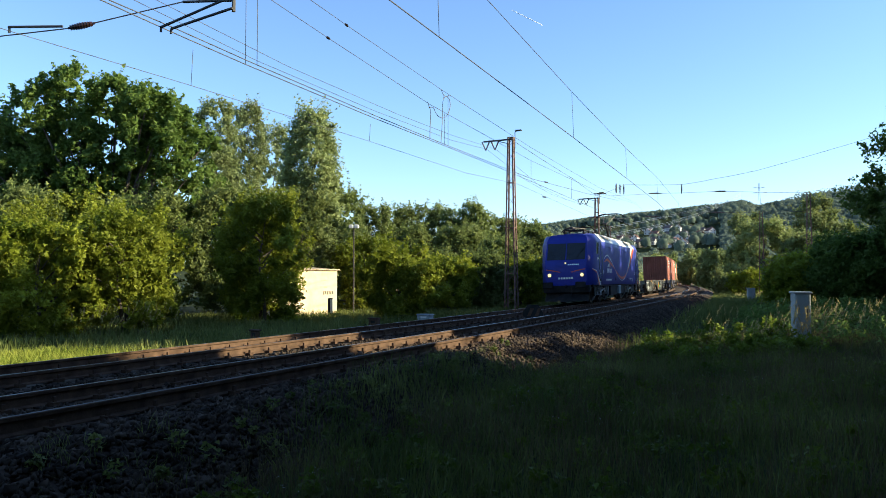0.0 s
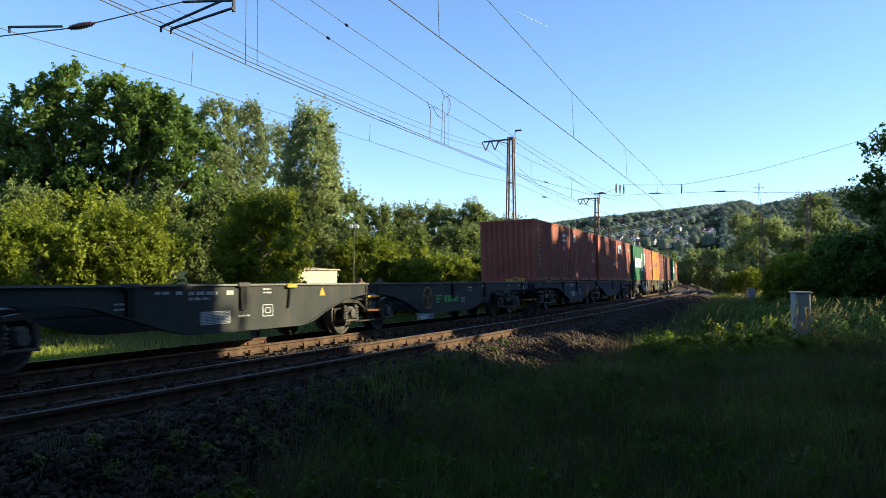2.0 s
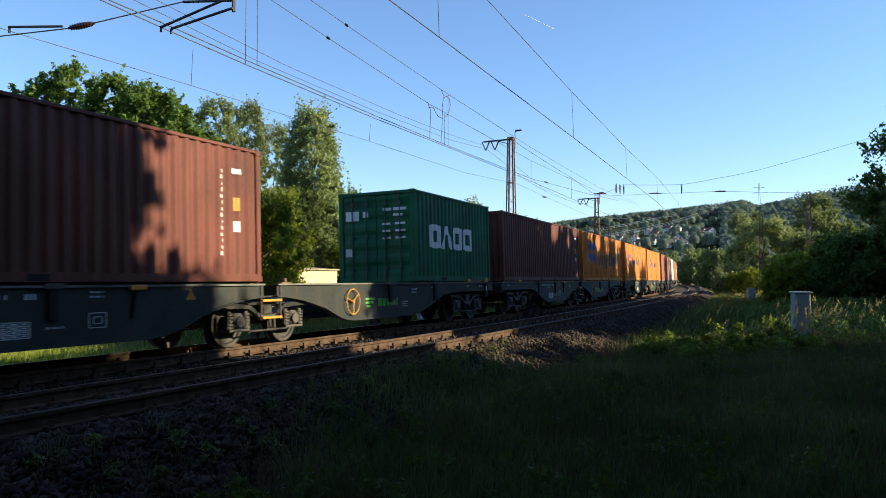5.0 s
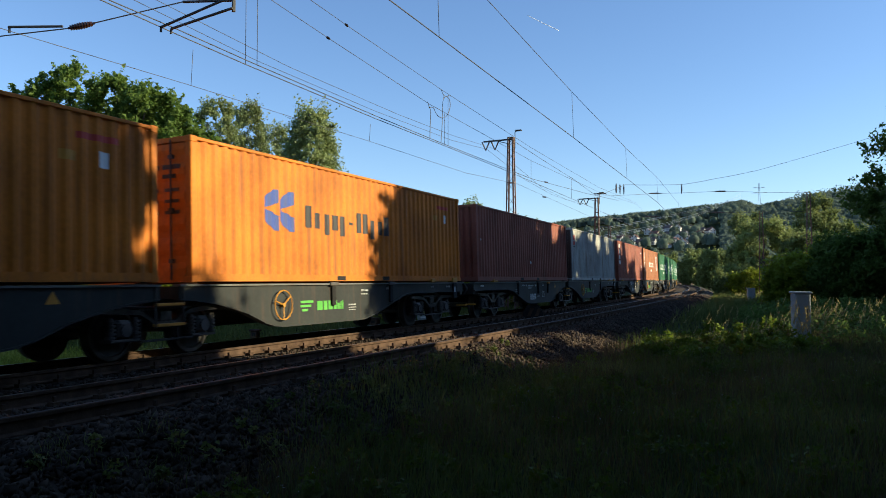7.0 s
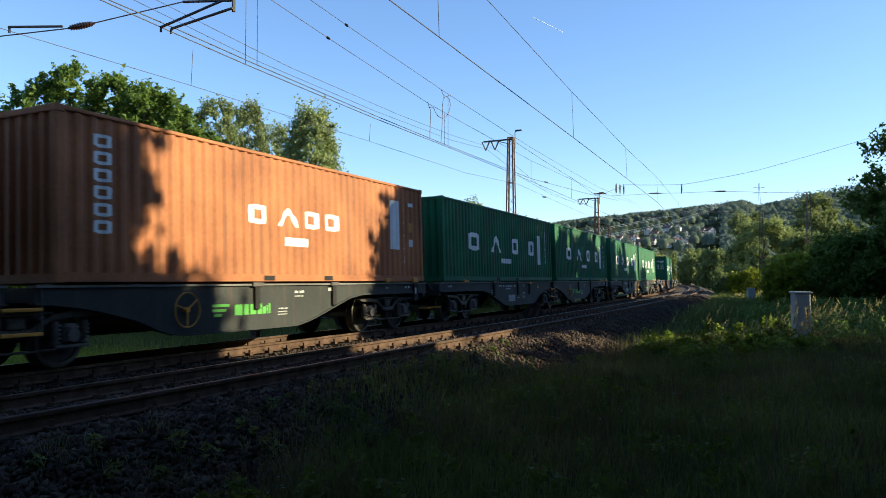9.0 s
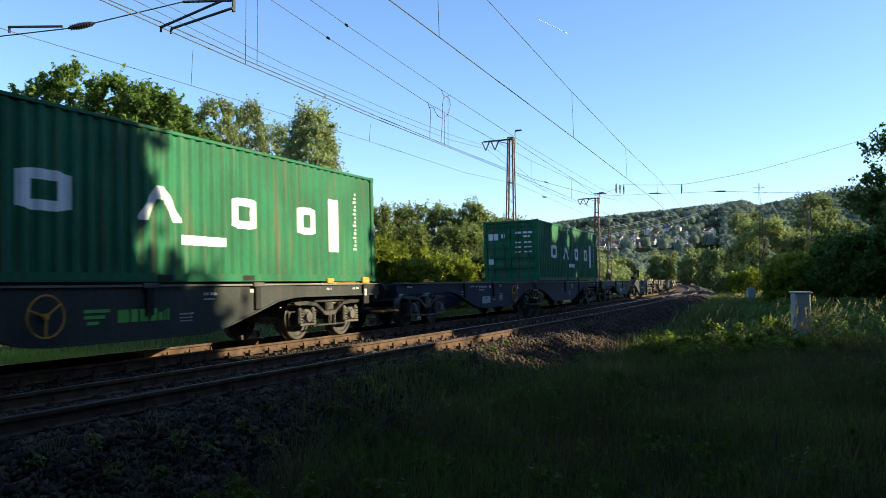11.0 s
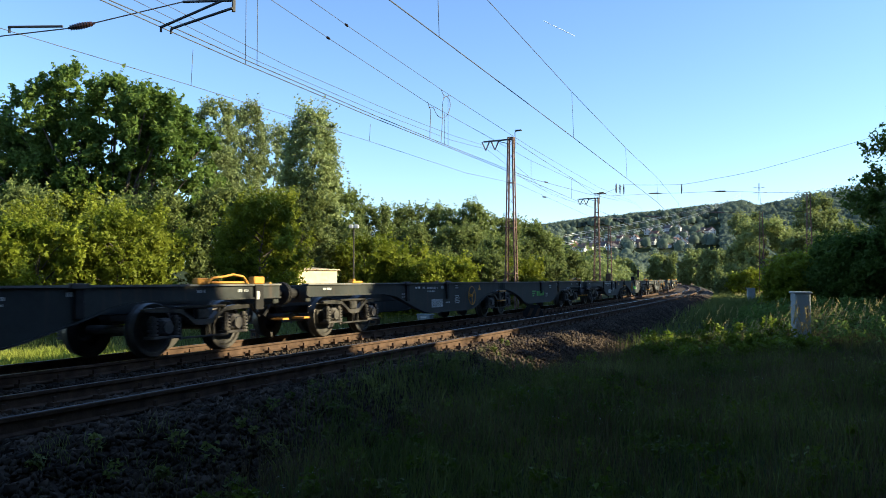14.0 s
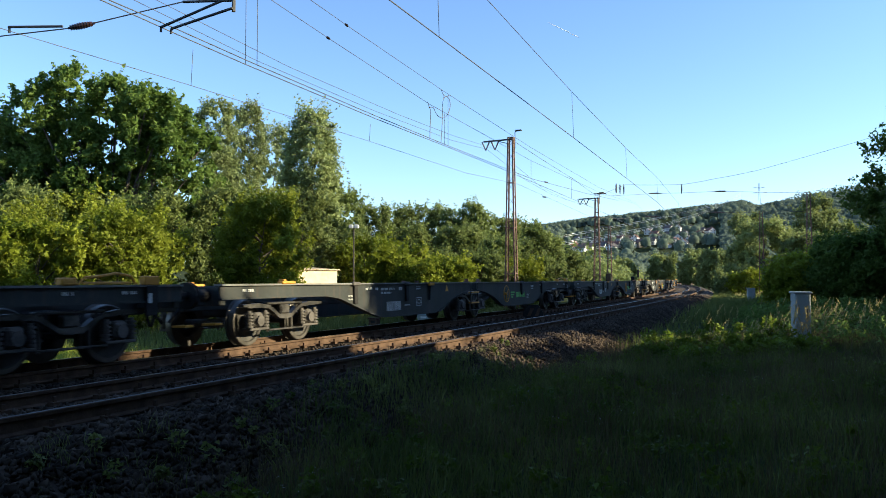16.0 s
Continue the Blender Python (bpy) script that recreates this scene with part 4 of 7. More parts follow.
        for y0, y1, z0, z1 in ((4.35, 4.65, 0.90, 0.93), (4.35, 4.6, 0.82, 0.85), (5.2, 5.55, 1.05, 1.10), (5.7, 5.85, 1.04, 1.10), (6.0, 6.75, 1.03, 1.09), (6.0, 6.55, 0.94, 0.985), (7.02, 7.28, 1.02, 1.10),
                               (7.35, 7.7, 0.60, 0.63), (8.12, 8.38, 1.03, 1.06), (8.12, 8.38, 1.10, 1.13), (0.4, 0.75, 1.07, 1.12), (19.0, 19.35, 1.02, 1.07), (19.0, 19.3, 0.94, 0.97), (18.4, 18.75, 0.70, 0.73),
                               (18.4, 18.7, 0.64, 0.66), (18.4, 18.7, 0.585, 0.605), (20.3, 20.5, 1.05, 1.12), (23.0, 23.2, 1.07, 1.12), (24.1, 24.4, 1.07, 1.12)):
            bm = bmesh.new()                       # rows of small blocks, a word's length each
            a, b = sorted((sgn * 1.191, sgn * 1.196))
            step = (z1 - z0) * 0.85
            y, k = y0, 0
            while y < y1:
                if k % 5 != 3:
                    box(bm, a, b, y, min(y1, y + step * 0.62), z0, z1)
                y, k = y + step, k + 1
            part("white_stencil", bm, STENCIL, w)["kind"] = "stuff"
        for y0, y1, z0, z1, cols, rows in ((6.3, 7.1, 0.50, 0.72, 5, 4), (8.1, 8.42, 0.58, 0.80, 1, 1), (8.18, 8.34, 0.64, 0.74, 1, 1)):
            bm = bmesh.new()                       # ruled load table and date panel
            a, b = sorted((sgn * 1.191, sgn * 1.196))
            for i in range(cols + 1):
                y = y0 + (y1 - y0) * i / cols
                box(bm, a, b, y - 0.008, y + 0.008, z0, z1)
            for i in range(rows + 1):
                z = z0 + (z1 - z0) * i / rows
                box(bm, a, b, y0 + 0.008, y1 - 0.008, z - 0.007, z + 0.007)
            if cols > 1:
                for i in range(cols):
                    for j in range(rows):
                        y, z = y0 + (y1 - y0) * (i + 0.2) / cols, z0 + (z1 - z0) * (j + 0.3) / rows
                        box(bm, a, b, y, y + 0.09, z, z + 0.022)
            part("white_stencil", bm, STENCIL, w)["kind"] = "stuff"
        if paint is WAGON_GREY:
            for y0, y1, z0, z1 in ((16.42, 16.9, 0.80, 0.85), (16.42, 16.8, 0.71, 0.76), (16.47, 16.68, 0.62, 0.67), (17.05, 17.27, 0.63, 0.83), (17.32, 17.46, 0.63, 0.83), (17.51, 17.68, 0.63, 0.83), (17.73, 17.87, 0.63, 0.83), (17.9, 18.0, 0.63, 0.77), (18.03, 18.07, 0.63, 0.80), (18.10, 18.14, 0.63, 0.83)):
                bm = bmesh.new()
                a, b = sorted((sgn * 1.191, sgn * 1.196))
                box(bm, a, b, y0, y1, z0, z1)
                part("green_emblem", bm, LIME, w)
        bm = bmesh.new()                           # warning triangle
        v = [bm.verts.new((sgn * 1.196, y, z)) for y, z in ((10.15, 0.95), (10.4, 0.95), (10.275, 1.14))]
        bm.faces.new(v)
        part("warning_sign", bm, YELLOW, w)
    for y, d in ((-0.25, -1), (25.39, 1)):
        for x in (-0.875, 0.875):
            bm = bmesh.new()
            rod(bm, (x, y, 1.02), (x, y + d * 0.30, 1.02), 0.11, n=12)
            rod(bm, (x, y + d * 0.30, 1.02), (x, y + d * 0.47, 1.02), 0.075, n=10)
            rod(bm, (x, y + d * 0.44, 1.02), (x, y + d * 0.48, 1.02), 0.24, n=16)
            part("buffer", bm, BLACK, w)
        bm = bmesh.new()
        box(bm, -1.17, 1.17, min(y, y - d * 0.18), max(y, y - d * 0.18), 0.82, 1.19, 0.02)
        part("headstock", bm, paint, w)
        bm = bmesh.new()
        box(bm, -0.06, 0.06, min(y, y + d * 0.45), max(y, y + d * 0.45), 0.92, 1.04, 0.02)
        for i in range(3):
            rod(bm, (0.0, y + d * (0.3 + 0.05 * i), 0.95 - 0.16 * i), (0.0, y + d * (0.36 + 0.05 * i), 0.80 - 0.16 * i), 0.028, n=6)
        rod(bm, (0.35, y, 0.9), (0.35, y + d * 0.4, 0.55), 0.03, n=6)
        part("coupling", bm, BLACK, w)
        bm = bmesh.new()
        box(bm, 0.95, 1.25, min(y + d * 0.02, y + d * 0.22), max(y + d * 0.02, y + d * 0.22), 0.48, 0.52)
        part("shunter_step", bm, YELLOW, w)
    return w


def build_wagons():
    kinds = {"grey": (WAGON_GREY, "dark grey articulated container wagon on three bogies", 15.72), "empty": (WAGON_GREY, "dark grey empty articulated container wagon on three bogies", 9.4),
             "navy": (WAGON_NAVY, "navy blue articulated container wagon on three bogies", 9.7)}
    first = {}
    for k in range(-1, 19):
        kind = "navy" if k in (0, 9) else ("empty" if 9 < k < 13 else "grey")
        w = copy_thing(first[kind], Matrix()) if kind in first else first.setdefault(kind, build_wagon(*kinds[kind]))
        u = 76.75 + 26.6 * k
        MOVERS.append((w, u, u + 25.14))


build_containers()
build_wagons()


# ---- the electric locomotive; y counts back from its front face ----
BLUE = material("blue_body_paint", (0.016, 0.023, 0.215), (0.026, 0.034, 0.30), rough=0.42, size=0.7, fine=6, bump=0.02, spec=0.3)
ROOFWHITE = material("roof_white", (0.52, 0.52, 0.50), (0.72, 0.71, 0.68), rough=0.45, size=0.9, fine=9, bump=0.03)
GRILLE = material("vent_grey", (0.30, 0.30, 0.26), (0.42, 0.42, 0.37), rough=0.6, size=3, bump=0.05)
STRIPE_O = material("orange_stripe", (0.62, 0.092, 0.026), (0.73, 0.125, 0.042), rough=0.4, size=2, bump=0)
STRIPE_W = material("white_stripe", (0.68, 0.68, 0.66), (0.80, 0.80, 0.78), rough=0.4, size=2, bump=0)
GLASS = material("dark_glass", (0.008, 0.010, 0.012), (0.02, 0.024, 0.028), rough=0.06, size=1, bump=0)
LAMP = bpy.data.materials.new("headlamp_glow")
LAMP.use_nodes = True
LAMP.node_tree.nodes["Principled BSDF"].inputs["Emission Color"].default_value = (1.0, 0.62, 0.22, 1)
LAMP.node_tree.nodes["Principled BSDF"].inputs["Emission Strength"].default_value = 0.8
LAMP.node_tree.nodes["Principled BSDF"].inputs["Base Color"].default_value = (0.25, 0.2, 0.12, 1)
LOCO_U, LOCO_L = 30.7, 17.9
NOSE = ([0, 0.15, 0.45, 0.9], [0.75, 0.80, 0.90, 1.0])
SEC = [(1.40, 1.02), (1.485, 1.22), (1.49, 1.95), (1.49, 2.35), (1.485, 3.20), (1.475, 3.44), (1.42, 3.54), (1.12, 3.90), (0.60, 3.97)]


SEC_END = [(1.40, 1.02), (1.485, 1.22), (1.49, 1.95), (1.49, 2.35), (1.475, 3.20), (1.455, 3.44), (1.42, 3.58), (1.30, 3.75), (0.70, 3.81)]


def rake(z):
    return float(np.interp(z, [1.0, 1.95, 2.35, 3.2, 3.44, 3.52, 3.8, 3.9], [0.05, 0.0, 0.10, 0.50, 0.62, 0.72, 0.86, 0.95]))


def loco_ring(y):
    """Half-width points of the body at y, drawn in and raked at its two ends."""
    out = []
    e = min(y, LOCO_L - y)
    f = float(np.clip((e - 2.3) / 0.8, 0, 1))
    for (xa, za), (xb, zb) in zip(SEC_END, SEC):
        x, z = xa + (xb - xa) * f, za + (zb - za) * f
        w = float(np.interp(e, *NOSE))
        k = rake(z) * max(0.0, 1 - e / 1.6)
        out.append((x * w, y + (k if y < LOCO_L / 2 else -k), z))
    return out


def swoosh(name, parent, line, mat, x=1.4945, mirror=False):
    """A painted ribbon on the side: (y, lower z, upper z)."""
    ys = np.array([p[0] for p in line])
    lo, hi = np.array([p[1] for p in line]), np.array([p[2] for p in line])

    def smooth_line(v, q):
        n = len(ys)
        m = np.gradient(v, ys)
        i = np.clip(np.searchsorted(ys, q) - 1, 0, n - 2)
        h = ys[i + 1] - ys[i]
        t = (q - ys[i]) / h
        return (2 * t ** 3 - 3 * t ** 2 + 1) * v[i] + (t ** 3 - 2 * t ** 2 + t) * h * m[i] + (-2 * t ** 3 + 3 * t ** 2) * v[i + 1] + (t ** 3 - t ** 2) * h * m[i + 1]
    q = np.linspace(ys[0], ys[-1], 60)
    a, b = smooth_line(lo, q), smooth_line(hi, q)
    for sgn in (1, -1):
        wide = np.interp(q, *NOSE) * x
        yy = LOCO_L - q if mirror else q
        vs = [(sgn * w, y, z) for w, y, z in zip(wide, yy, a)] + [(sgn * w, y, min(z, 3.435)) for w, y, z in zip(wide, yy, b)]
        n = len(q)
        mesh_object(name, vs, [(i, i + 1, n + i + 1, n + i) for i in range(n - 1)], mat, parent)


def build_loco():
    c = tagged(new("electric_locomotive"), "blue electric locomotive with white roof and orange-white swoosh", "locomotive")
    ys = [0, 0.15, 0.45, 0.9, 1.6, 2.3, 3.1, 9, LOCO_L - 3.1, LOCO_L - 2.3, LOCO_L - 1.6, LOCO_L - 0.9, LOCO_L - 0.45, LOCO_L - 0.15, LOCO_L]
    bm = bmesh.new()
    rings = []
    for y in ys:
        h = loco_ring(y)
        rings.append([bm.verts.new(p) for p in h] + [bm.verts.new((-x, yy, z)) for x, yy, z in reversed(h)])
    n = len(rings[0])
    for i in range(len(rings) - 1):
        for k in range(n):
            bm.faces.new((rings[i][k], rings[i][(k + 1) % n], rings[i + 1][(k + 1) % n], rings[i + 1][k]))
    for r in (rings[0], rings[-1]):
        for k in range(len(SEC) - 1):
            bm.faces.new((r[k], r[k + 1], r[n - 2 - k], r[n - 1 - k]))
    body = part("body", bm, BLUE, c)
    body.data.shade_smooth()
    body.data.set_sharp_from_angle(angle=radians(34))
    # white roof slopes between the cabs, with vent grilles
    for sgn in (1, -1):
        bm = bmesh.new()
        q = [bm.verts.new((sgn * x, y, z)) for x, y, z in ((1.484, 2.75, 3.445), (1.432, 2.65, 3.552), (1.13, 2.45, 3.910), (1.13, 15.45, 3.910), (1.432, 15.25, 3.552), (1.484, 15.15, 3.445))]
        bm.faces.new((q[0], q[1], q[4], q[5]))
        bm.faces.new((q[1], q[2], q[3], q[4]))
        part("roof_slope", bm, ROOFWHITE, body)
        for y0 in (3.2, 4.3, 5.4, 11.9, 13.0, 14.1):
            bm = bmesh.new()
            w = 0.95
            nrm = Vector((sgn * 0.768, 0, 0.64)) * 0.018
            box_v = [Vector((sgn * 1.385, y0, 3.582)), Vector((sgn * 1.385, y0 + w, 3.582)), Vector((sgn * 1.175, y0 + w, 3.834)), Vector((sgn * 1.175, y0, 3.834))]
            bm.faces.new([bm.verts.new(v + nrm) for v in box_v])
            for i in range(9):
                f = (i + 0.5) / 9
                a, b = box_v[0].lerp(box_v[3], f), box_v[1].lerp(box_v[2], f)
                rod(bm, a + nrm * 1.6, b + nrm * 1.6, 0.009, n=4)
            part("vent_grille", bm, GRILLE, body)
        # cab windows, doors, handrails
        for y0, y1, yd0, yd1 in ((1.10, 1.57, 1.68, 2.46), (16.33, 16.80, 15.44, 16.22)):
            fwd = 1 if y0 > 9 else -1              # towards the nearer end of the body
            back, low, high = (y0, y1 + 0.06, y1 - 0.07) if fwd > 0 else (y1, y0 - 0.06, y0 + 0.07)
            quad = [(back, 2.68), (low, 2.70), (high + 0.06 * fwd, 3.06), (high, 3.33), (back, 3.31)]

            def rounded(grow, r):
                loop = []
                for k, (y, z) in enumerate(quad):
                    v = Vector((y, z))
                    mid = Vector((sum(q[0] for q in quad) / 5, sum(q[1] for q in quad) / 5))
                    v += (v - mid).normalized() * grow
                    a = (Vector(quad[k - 1]) - v).normalized() * r
                    b = (Vector(quad[(k + 1) % 5]) - v).normalized() * r
                    for t in (0.0, 0.25, 0.5, 0.75, 1.0):
                        loop.append(v + a * (1 - t) ** 2 + b * t ** 2)
                return loop
            pane, rim = rounded(0.0, 0.11), rounded(0.03, 0.12)
            bm = bmesh.new()
            f = bm.faces.new([bm.verts.new((sgn * 1.4955, *q)) for q in pane])
            f.normal_update()
            wn_ = part("window", bm, GLASS, body)
            bm = bmesh.new()
            ring = [[bm.verts.new((sgn * x, *q)) for q in lp_] for x, lp_ in ((1.478, rim), (1.504, rim), (1.504, pane), (1.49, pane))]
            for a, b in zip(ring, ring[1:]):
                for k in range(len(pane)):
                    bm.faces.new((a[k - 1], a[k], b[k], b[k - 1]))
            bmesh.ops.recalc_face_normals(bm, faces=bm.faces[:])
            part("window_frame", bm, GRILLE, wn_)
            ym = yd0 if fwd < 0 else yd1
            for ya, yb, z0, z1 in ((ym - 0.14 * fwd, ym - 0.06 * fwd, 2.30, 2.42), (ym - 0.14 * fwd, ym - 0.06 * fwd, 1.74, 1.87), (yd0 + 0.17, yd1 - 0.23, 1.61, 1.64), (yd0 + 0.17, yd1 - 0.25, 1.19, 1.22)):
                bm = bmesh.new()
                box(bm, *sorted((sgn * 1.488, sgn * 1.4955)), min(ya, yb), max(ya, yb), z0, z1)
                part("door_mark", bm, STRIPE_W, body)
            bm = bmesh.new()
            yc = ym + 0.13 * fwd
            for k in range(8):                     # plain blocks the size of the small lettering
                ya = yc + fwd * k * 0.047
                box(bm, *sorted((sgn * 1.488, sgn * 1.4955)), min(ya, ya + fwd * 0.035), max(ya, ya + fwd * 0.035), 2.43, 2.50)
            part("side_lettering", bm, STRIPE_W, body)
            bm = bmesh.new()
            bm.faces.new([bm.verts.new((sgn * 1.4955, yc + fwd * a, z)) for a, z in ((0.22, 2.37), (0.33, 2.34), (0.45, 2.39), (0.46, 2.42), (0.34, 2.38))])
            part("emblem", bm, STRIPE_W, body)
            ya = yd0 - 0.58 if fwd > 0 else yd1 + 0.18
            bm = bmesh.new()                       # framed data plate
            for a, b, z0, z1 in ((0, 0.40, 1.80, 1.82), (0, 0.40, 1.64, 1.66), (0, 0.02, 1.66, 1.80), (0.38, 0.40, 1.66, 1.80), (0.06, 0.34, 1.745, 1.77), (0.06, 0.30, 1.69, 1.715)):
                box(bm, *sorted((sgn * 1.488, sgn * 1.4955)), ya + a, ya + b, z0, z1)
            part("data_plate", bm, STRIPE_W, body)
            if fwd > 0:
                cu = bpy.data.curves.new("cab_number", "FONT")
                cu.body, cu.size, cu.extrude, cu.align_x = "2", 0.19, 0.002, "CENTER"
                cu.materials.append(STRIPE_W)
                num = new("cab_number", cu)
                num.parent = body
                num.matrix_basis = Matrix(((0, 0, sgn, sgn * 1.4965), (sgn, 0, 0, 16.42), (0, 1, 0, 1.65), (0, 0, 0, 1)))
            for y in (yd0, yd1):
                bm = bmesh.new()
                rod(bm, (sgn * 1.535, y, 1.42), (sgn * 1.535, y, 2.92), 0.018, n=6)
                for z in (1.42, 2.17, 2.92):
                    rod(bm, (sgn * 1.48, y, z), (sgn * 1.535, y, z), 0.014, n=5)
                part("handrail", bm, GREYPAINT, c, "grey steel handrail")
            bm = bmesh.new()
            for a, b in (((yd0 + 0.08, 1.06), (yd0 + 0.08, 3.38)), ((yd1 - 0.08, 1.06), (yd1 - 0.08, 3.38)), ((yd0 + 0.08, 3.38), (yd1 - 0.08, 3.38))):
                rod(bm, (sgn * 1.489, *a), (sgn * 1.489, *b), 0.008, n=4)
            part("door_seam", bm, BLACK, body)
            bm = bmesh.new()
            box(bm, *sorted((sgn * 1.44, sgn * 1.494)), yd0 + 0.13, yd1 - 0.27, 1.16, 1.35)
            part("step_recess", bm, BLACK, body)
            bm = bmesh.new()
            for z in (0.45, 0.75):
                box(bm, *sorted((sgn * 1.25, sgn * 1.48)), yd0 + 0.2, yd1 - 0.2, z, z + 0.035)
            rod(bm, (sgn * 1.46, yd0 + 0.2, 0.45), (sgn * 1.46, yd0 + 0.2, 1.05), 0.016, n=5)
            rod(bm, (sgn * 1.46, yd1 - 0.2, 0.45), (sgn * 1.46, yd1 - 0.2, 1.05), 0.016, n=5)
            part("cab_steps", bm, GREYPAINT, c)
        for y in (1.25, 7.05, 11.9, 16.65):        # round lifting holes and small plates
            bm = bmesh.new()
            disc(bm, sgn * 1.46, sgn * 1.493, y, 1.34, 0.095, 16)
            part("lifting_hole", bm, BLACK, body)
        for y0, y1, z0, z1 in ((3.7, 4.15, 1.24, 1.34), (4.25, 4.6, 1.24, 1.34), (4.7, 5.25, 1.24, 1.34), (5.35, 5.6, 1.24, 1.34), (4.2, 5.75, 1.70, 1.94), (12.6, 13.1, 1.32, 1.40), (13.2, 13.6, 1.34, 1.38), (14.0, 14.12, 1.15, 1.4), (13.75, 13.85, 1.2, 1.35),
                               (2.0, 2.05, 1.9, 2.05), (1.45, 1.9, 2.42, 2.5), (1.1, 1.18, 1.08, 1.16), (1.5, 1.56, 1.08, 1.16)):
            bm = bmesh.new()
            if (y0, y1) == (4.2, 5.75):            # plain blocks the size of the lettering
                for i in range(9):
                    y = y0 + i * 0.165 + (0.07 if i > 3 else 0)
                    box(bm, *sorted((sgn * 1.488, sgn * 1.494)), y, y + 0.11, z0, z1)
            else:
                box(bm, *sorted((sgn * 1.488, sgn * 1.494)), y0, y1, z0, z1)
            part("side_lettering", bm, STRIPE_W, body)
        bm = bmesh.new()
        f = bm.faces.new([bm.verts.new((sgn * 1.4945, y, z)) for y, z in ((4.25, 2.05), (4.95, 2.05), (5.0, 2.25), (4.7, 2.2))])
        part("emblem", bm, STRIPE_W, body)
        bm = bmesh.new()
        bm.faces.new([bm.verts.new((sgn * 1.4945, y, z)) for y, z in ((5.0, 2.02), (5.3, 2.02), (5.22, 2.14), (5.05, 2.30))])
        part("emblem", bm, STRIPE_O, body)
        bm = bmesh.new()
        rod(bm, (sgn * 1.49, 3.2, 3.20), (sgn * 1.49, 14.8, 3.20), 0.009, n=4)
        part("body_seam", bm, BLUE, body)
    swoosh("white_swoosh", body, [(3.25, 2.46, 2.50), (4.15, 2.67, 2.74), (5.5, 2.42, 2.48), (6.9, 1.88, 1.93), (8.1, 1.42, 1.46), (9.3, 1.24, 1.28), (10.5, 1.36, 1.41), (11.6, 1.75, 1.84), (12.3, 2.08, 2.30), (13.0, 2.52, 2.92), (13.45, 2.88, 3.38), (13.65, 3.06, 3.43), (14.1, 3.42, 3.43)], STRIPE_W)
    swoosh("orange_swoosh", body, [(3.25, 2.27, 2.31), (4.2, 2.37, 2.52), (5.5, 2.16, 2.32), (6.8, 1.92, 1.96), (8.0, 1.53, 1.64), (9.3, 1.33, 1.49), (10.6, 1.43, 1.57), (11.6, 1.80, 1.85), (12.3, 2.00, 2.12), (13.0, 2.27, 2.52), (13.7, 2.62, 3.00), (14.2, 2.92, 3.40), (14.45, 3.08, 3.43), (15.0, 3.42, 3.43)], STRIPE_O, 1.4955)
    for mirror in (False, True):
        swoosh("white_swoosh", body, [(0.44, 1.895, 1.91), (0.90, 1.74, 1.80), (1.10, 1.62, 1.70), (1.31, 1.46, 1.575), (1.53, 1.25, 1.43), (1.75, 1.03, 1.24), (1.99, 1.02, 1.03)], STRIPE_W, 1.4965, mirror)
        swoosh("orange_swoosh", body, [(0.44, 1.875, 1.895), (0.90, 1.66, 1.74), (1.06, 1.54, 1.65), (1.20, 1.36, 1.545), (1.33, 1.14, 1.445), (1.42, 1.03, 1.36), (1.75, 1.02, 1.03)], STRIPE_O, 1.4970, mirror)
    # faces
    for front in (True, False):
        yy = (lambda y: y) if front else (lambda y: LOCO_L - y)
        def face_pt(x, z, out=0.012):
            return (x, yy(rake(z) - out), z)
        for x0, x1 in ((-1.03, -0.03), (0.03, 1.03)):
            bm = bmesh.new()
            zs = (2.40, 2.7, 3.0, 3.30)
            a = [bm.verts.new(face_pt(x0, z)) for z in zs]
            b = [bm.verts.new(face_pt(x1, z)) for z in zs]
            for i in range(3):
                bm.faces.new((a[i], b[i], b[i + 1], a[i + 1]))
            part("windscreen", bm, GLASS, body)
            bm = bmesh.new()
            s = 1 if x1 > 0.5 else -1
            rod(bm, face_pt(s * 0.55, 2.44, 0.03), face_pt(s * 0.95, 3.0, 0.03), 0.012, n=4)
            part("wiper", bm, BLACK, body)
        for x, z, r in ((-0.88, 1.58, 0.085), (0.88, 1.58, 0.085), (0.0, 2.22, 0.035)):
            bm = bmesh.new()
            rod(bm, face_pt(x, z, -0.02), face_pt(x, z, 0.03), r + 0.03, n=18)
            hl = part("headlight", bm, GREYPAINT, body)
            bm = bmesh.new()
            rod(bm, face_pt(x, z, 0.031), face_pt(x, z, 0.045), r, n=16)
            part("lamp_lens", bm, LAMP if front else GLASS, hl)
        for x0, x1, z0, z1, m in ((0.12, 0.75, 2.10, 2.17, STRIPE_W), (-0.42, 0.42, 1.36, 1.46, STRIPE_W)):
            bm = bmesh.new()
            for i in range(6):
                w = (x1 - x0) / 6
                vs = [face_pt(x0 + i * w + a, z, 0.006) for a, z in ((0, z0), (w * 0.75, z0), (w * 0.75, z1), (0, z1))]
                bm.faces.new([bm.verts.new(v) for v in vs])
            part("front_lettering", bm, m, body)
        for sgn in (1, -1):
            bm = bmesh.new()
            pts = [(1.06, 1.86), (0.8, 1.82), (0.45, 1.75), (0.3, 1.70)]
            lo = [bm.verts.new(face_pt(sgn * x, z, 0.007)) for x, z in pts]
            hi = [bm.verts.new(face_pt(sgn * x, z + 0.045, 0.007)) for x, z in pts]
            for i in range(3):
                bm.faces.new((lo[i], lo[i + 1], hi[i + 1], hi[i]))
            part("front_stripe", bm, STRIPE_O, body)
            bm = bmesh.new()
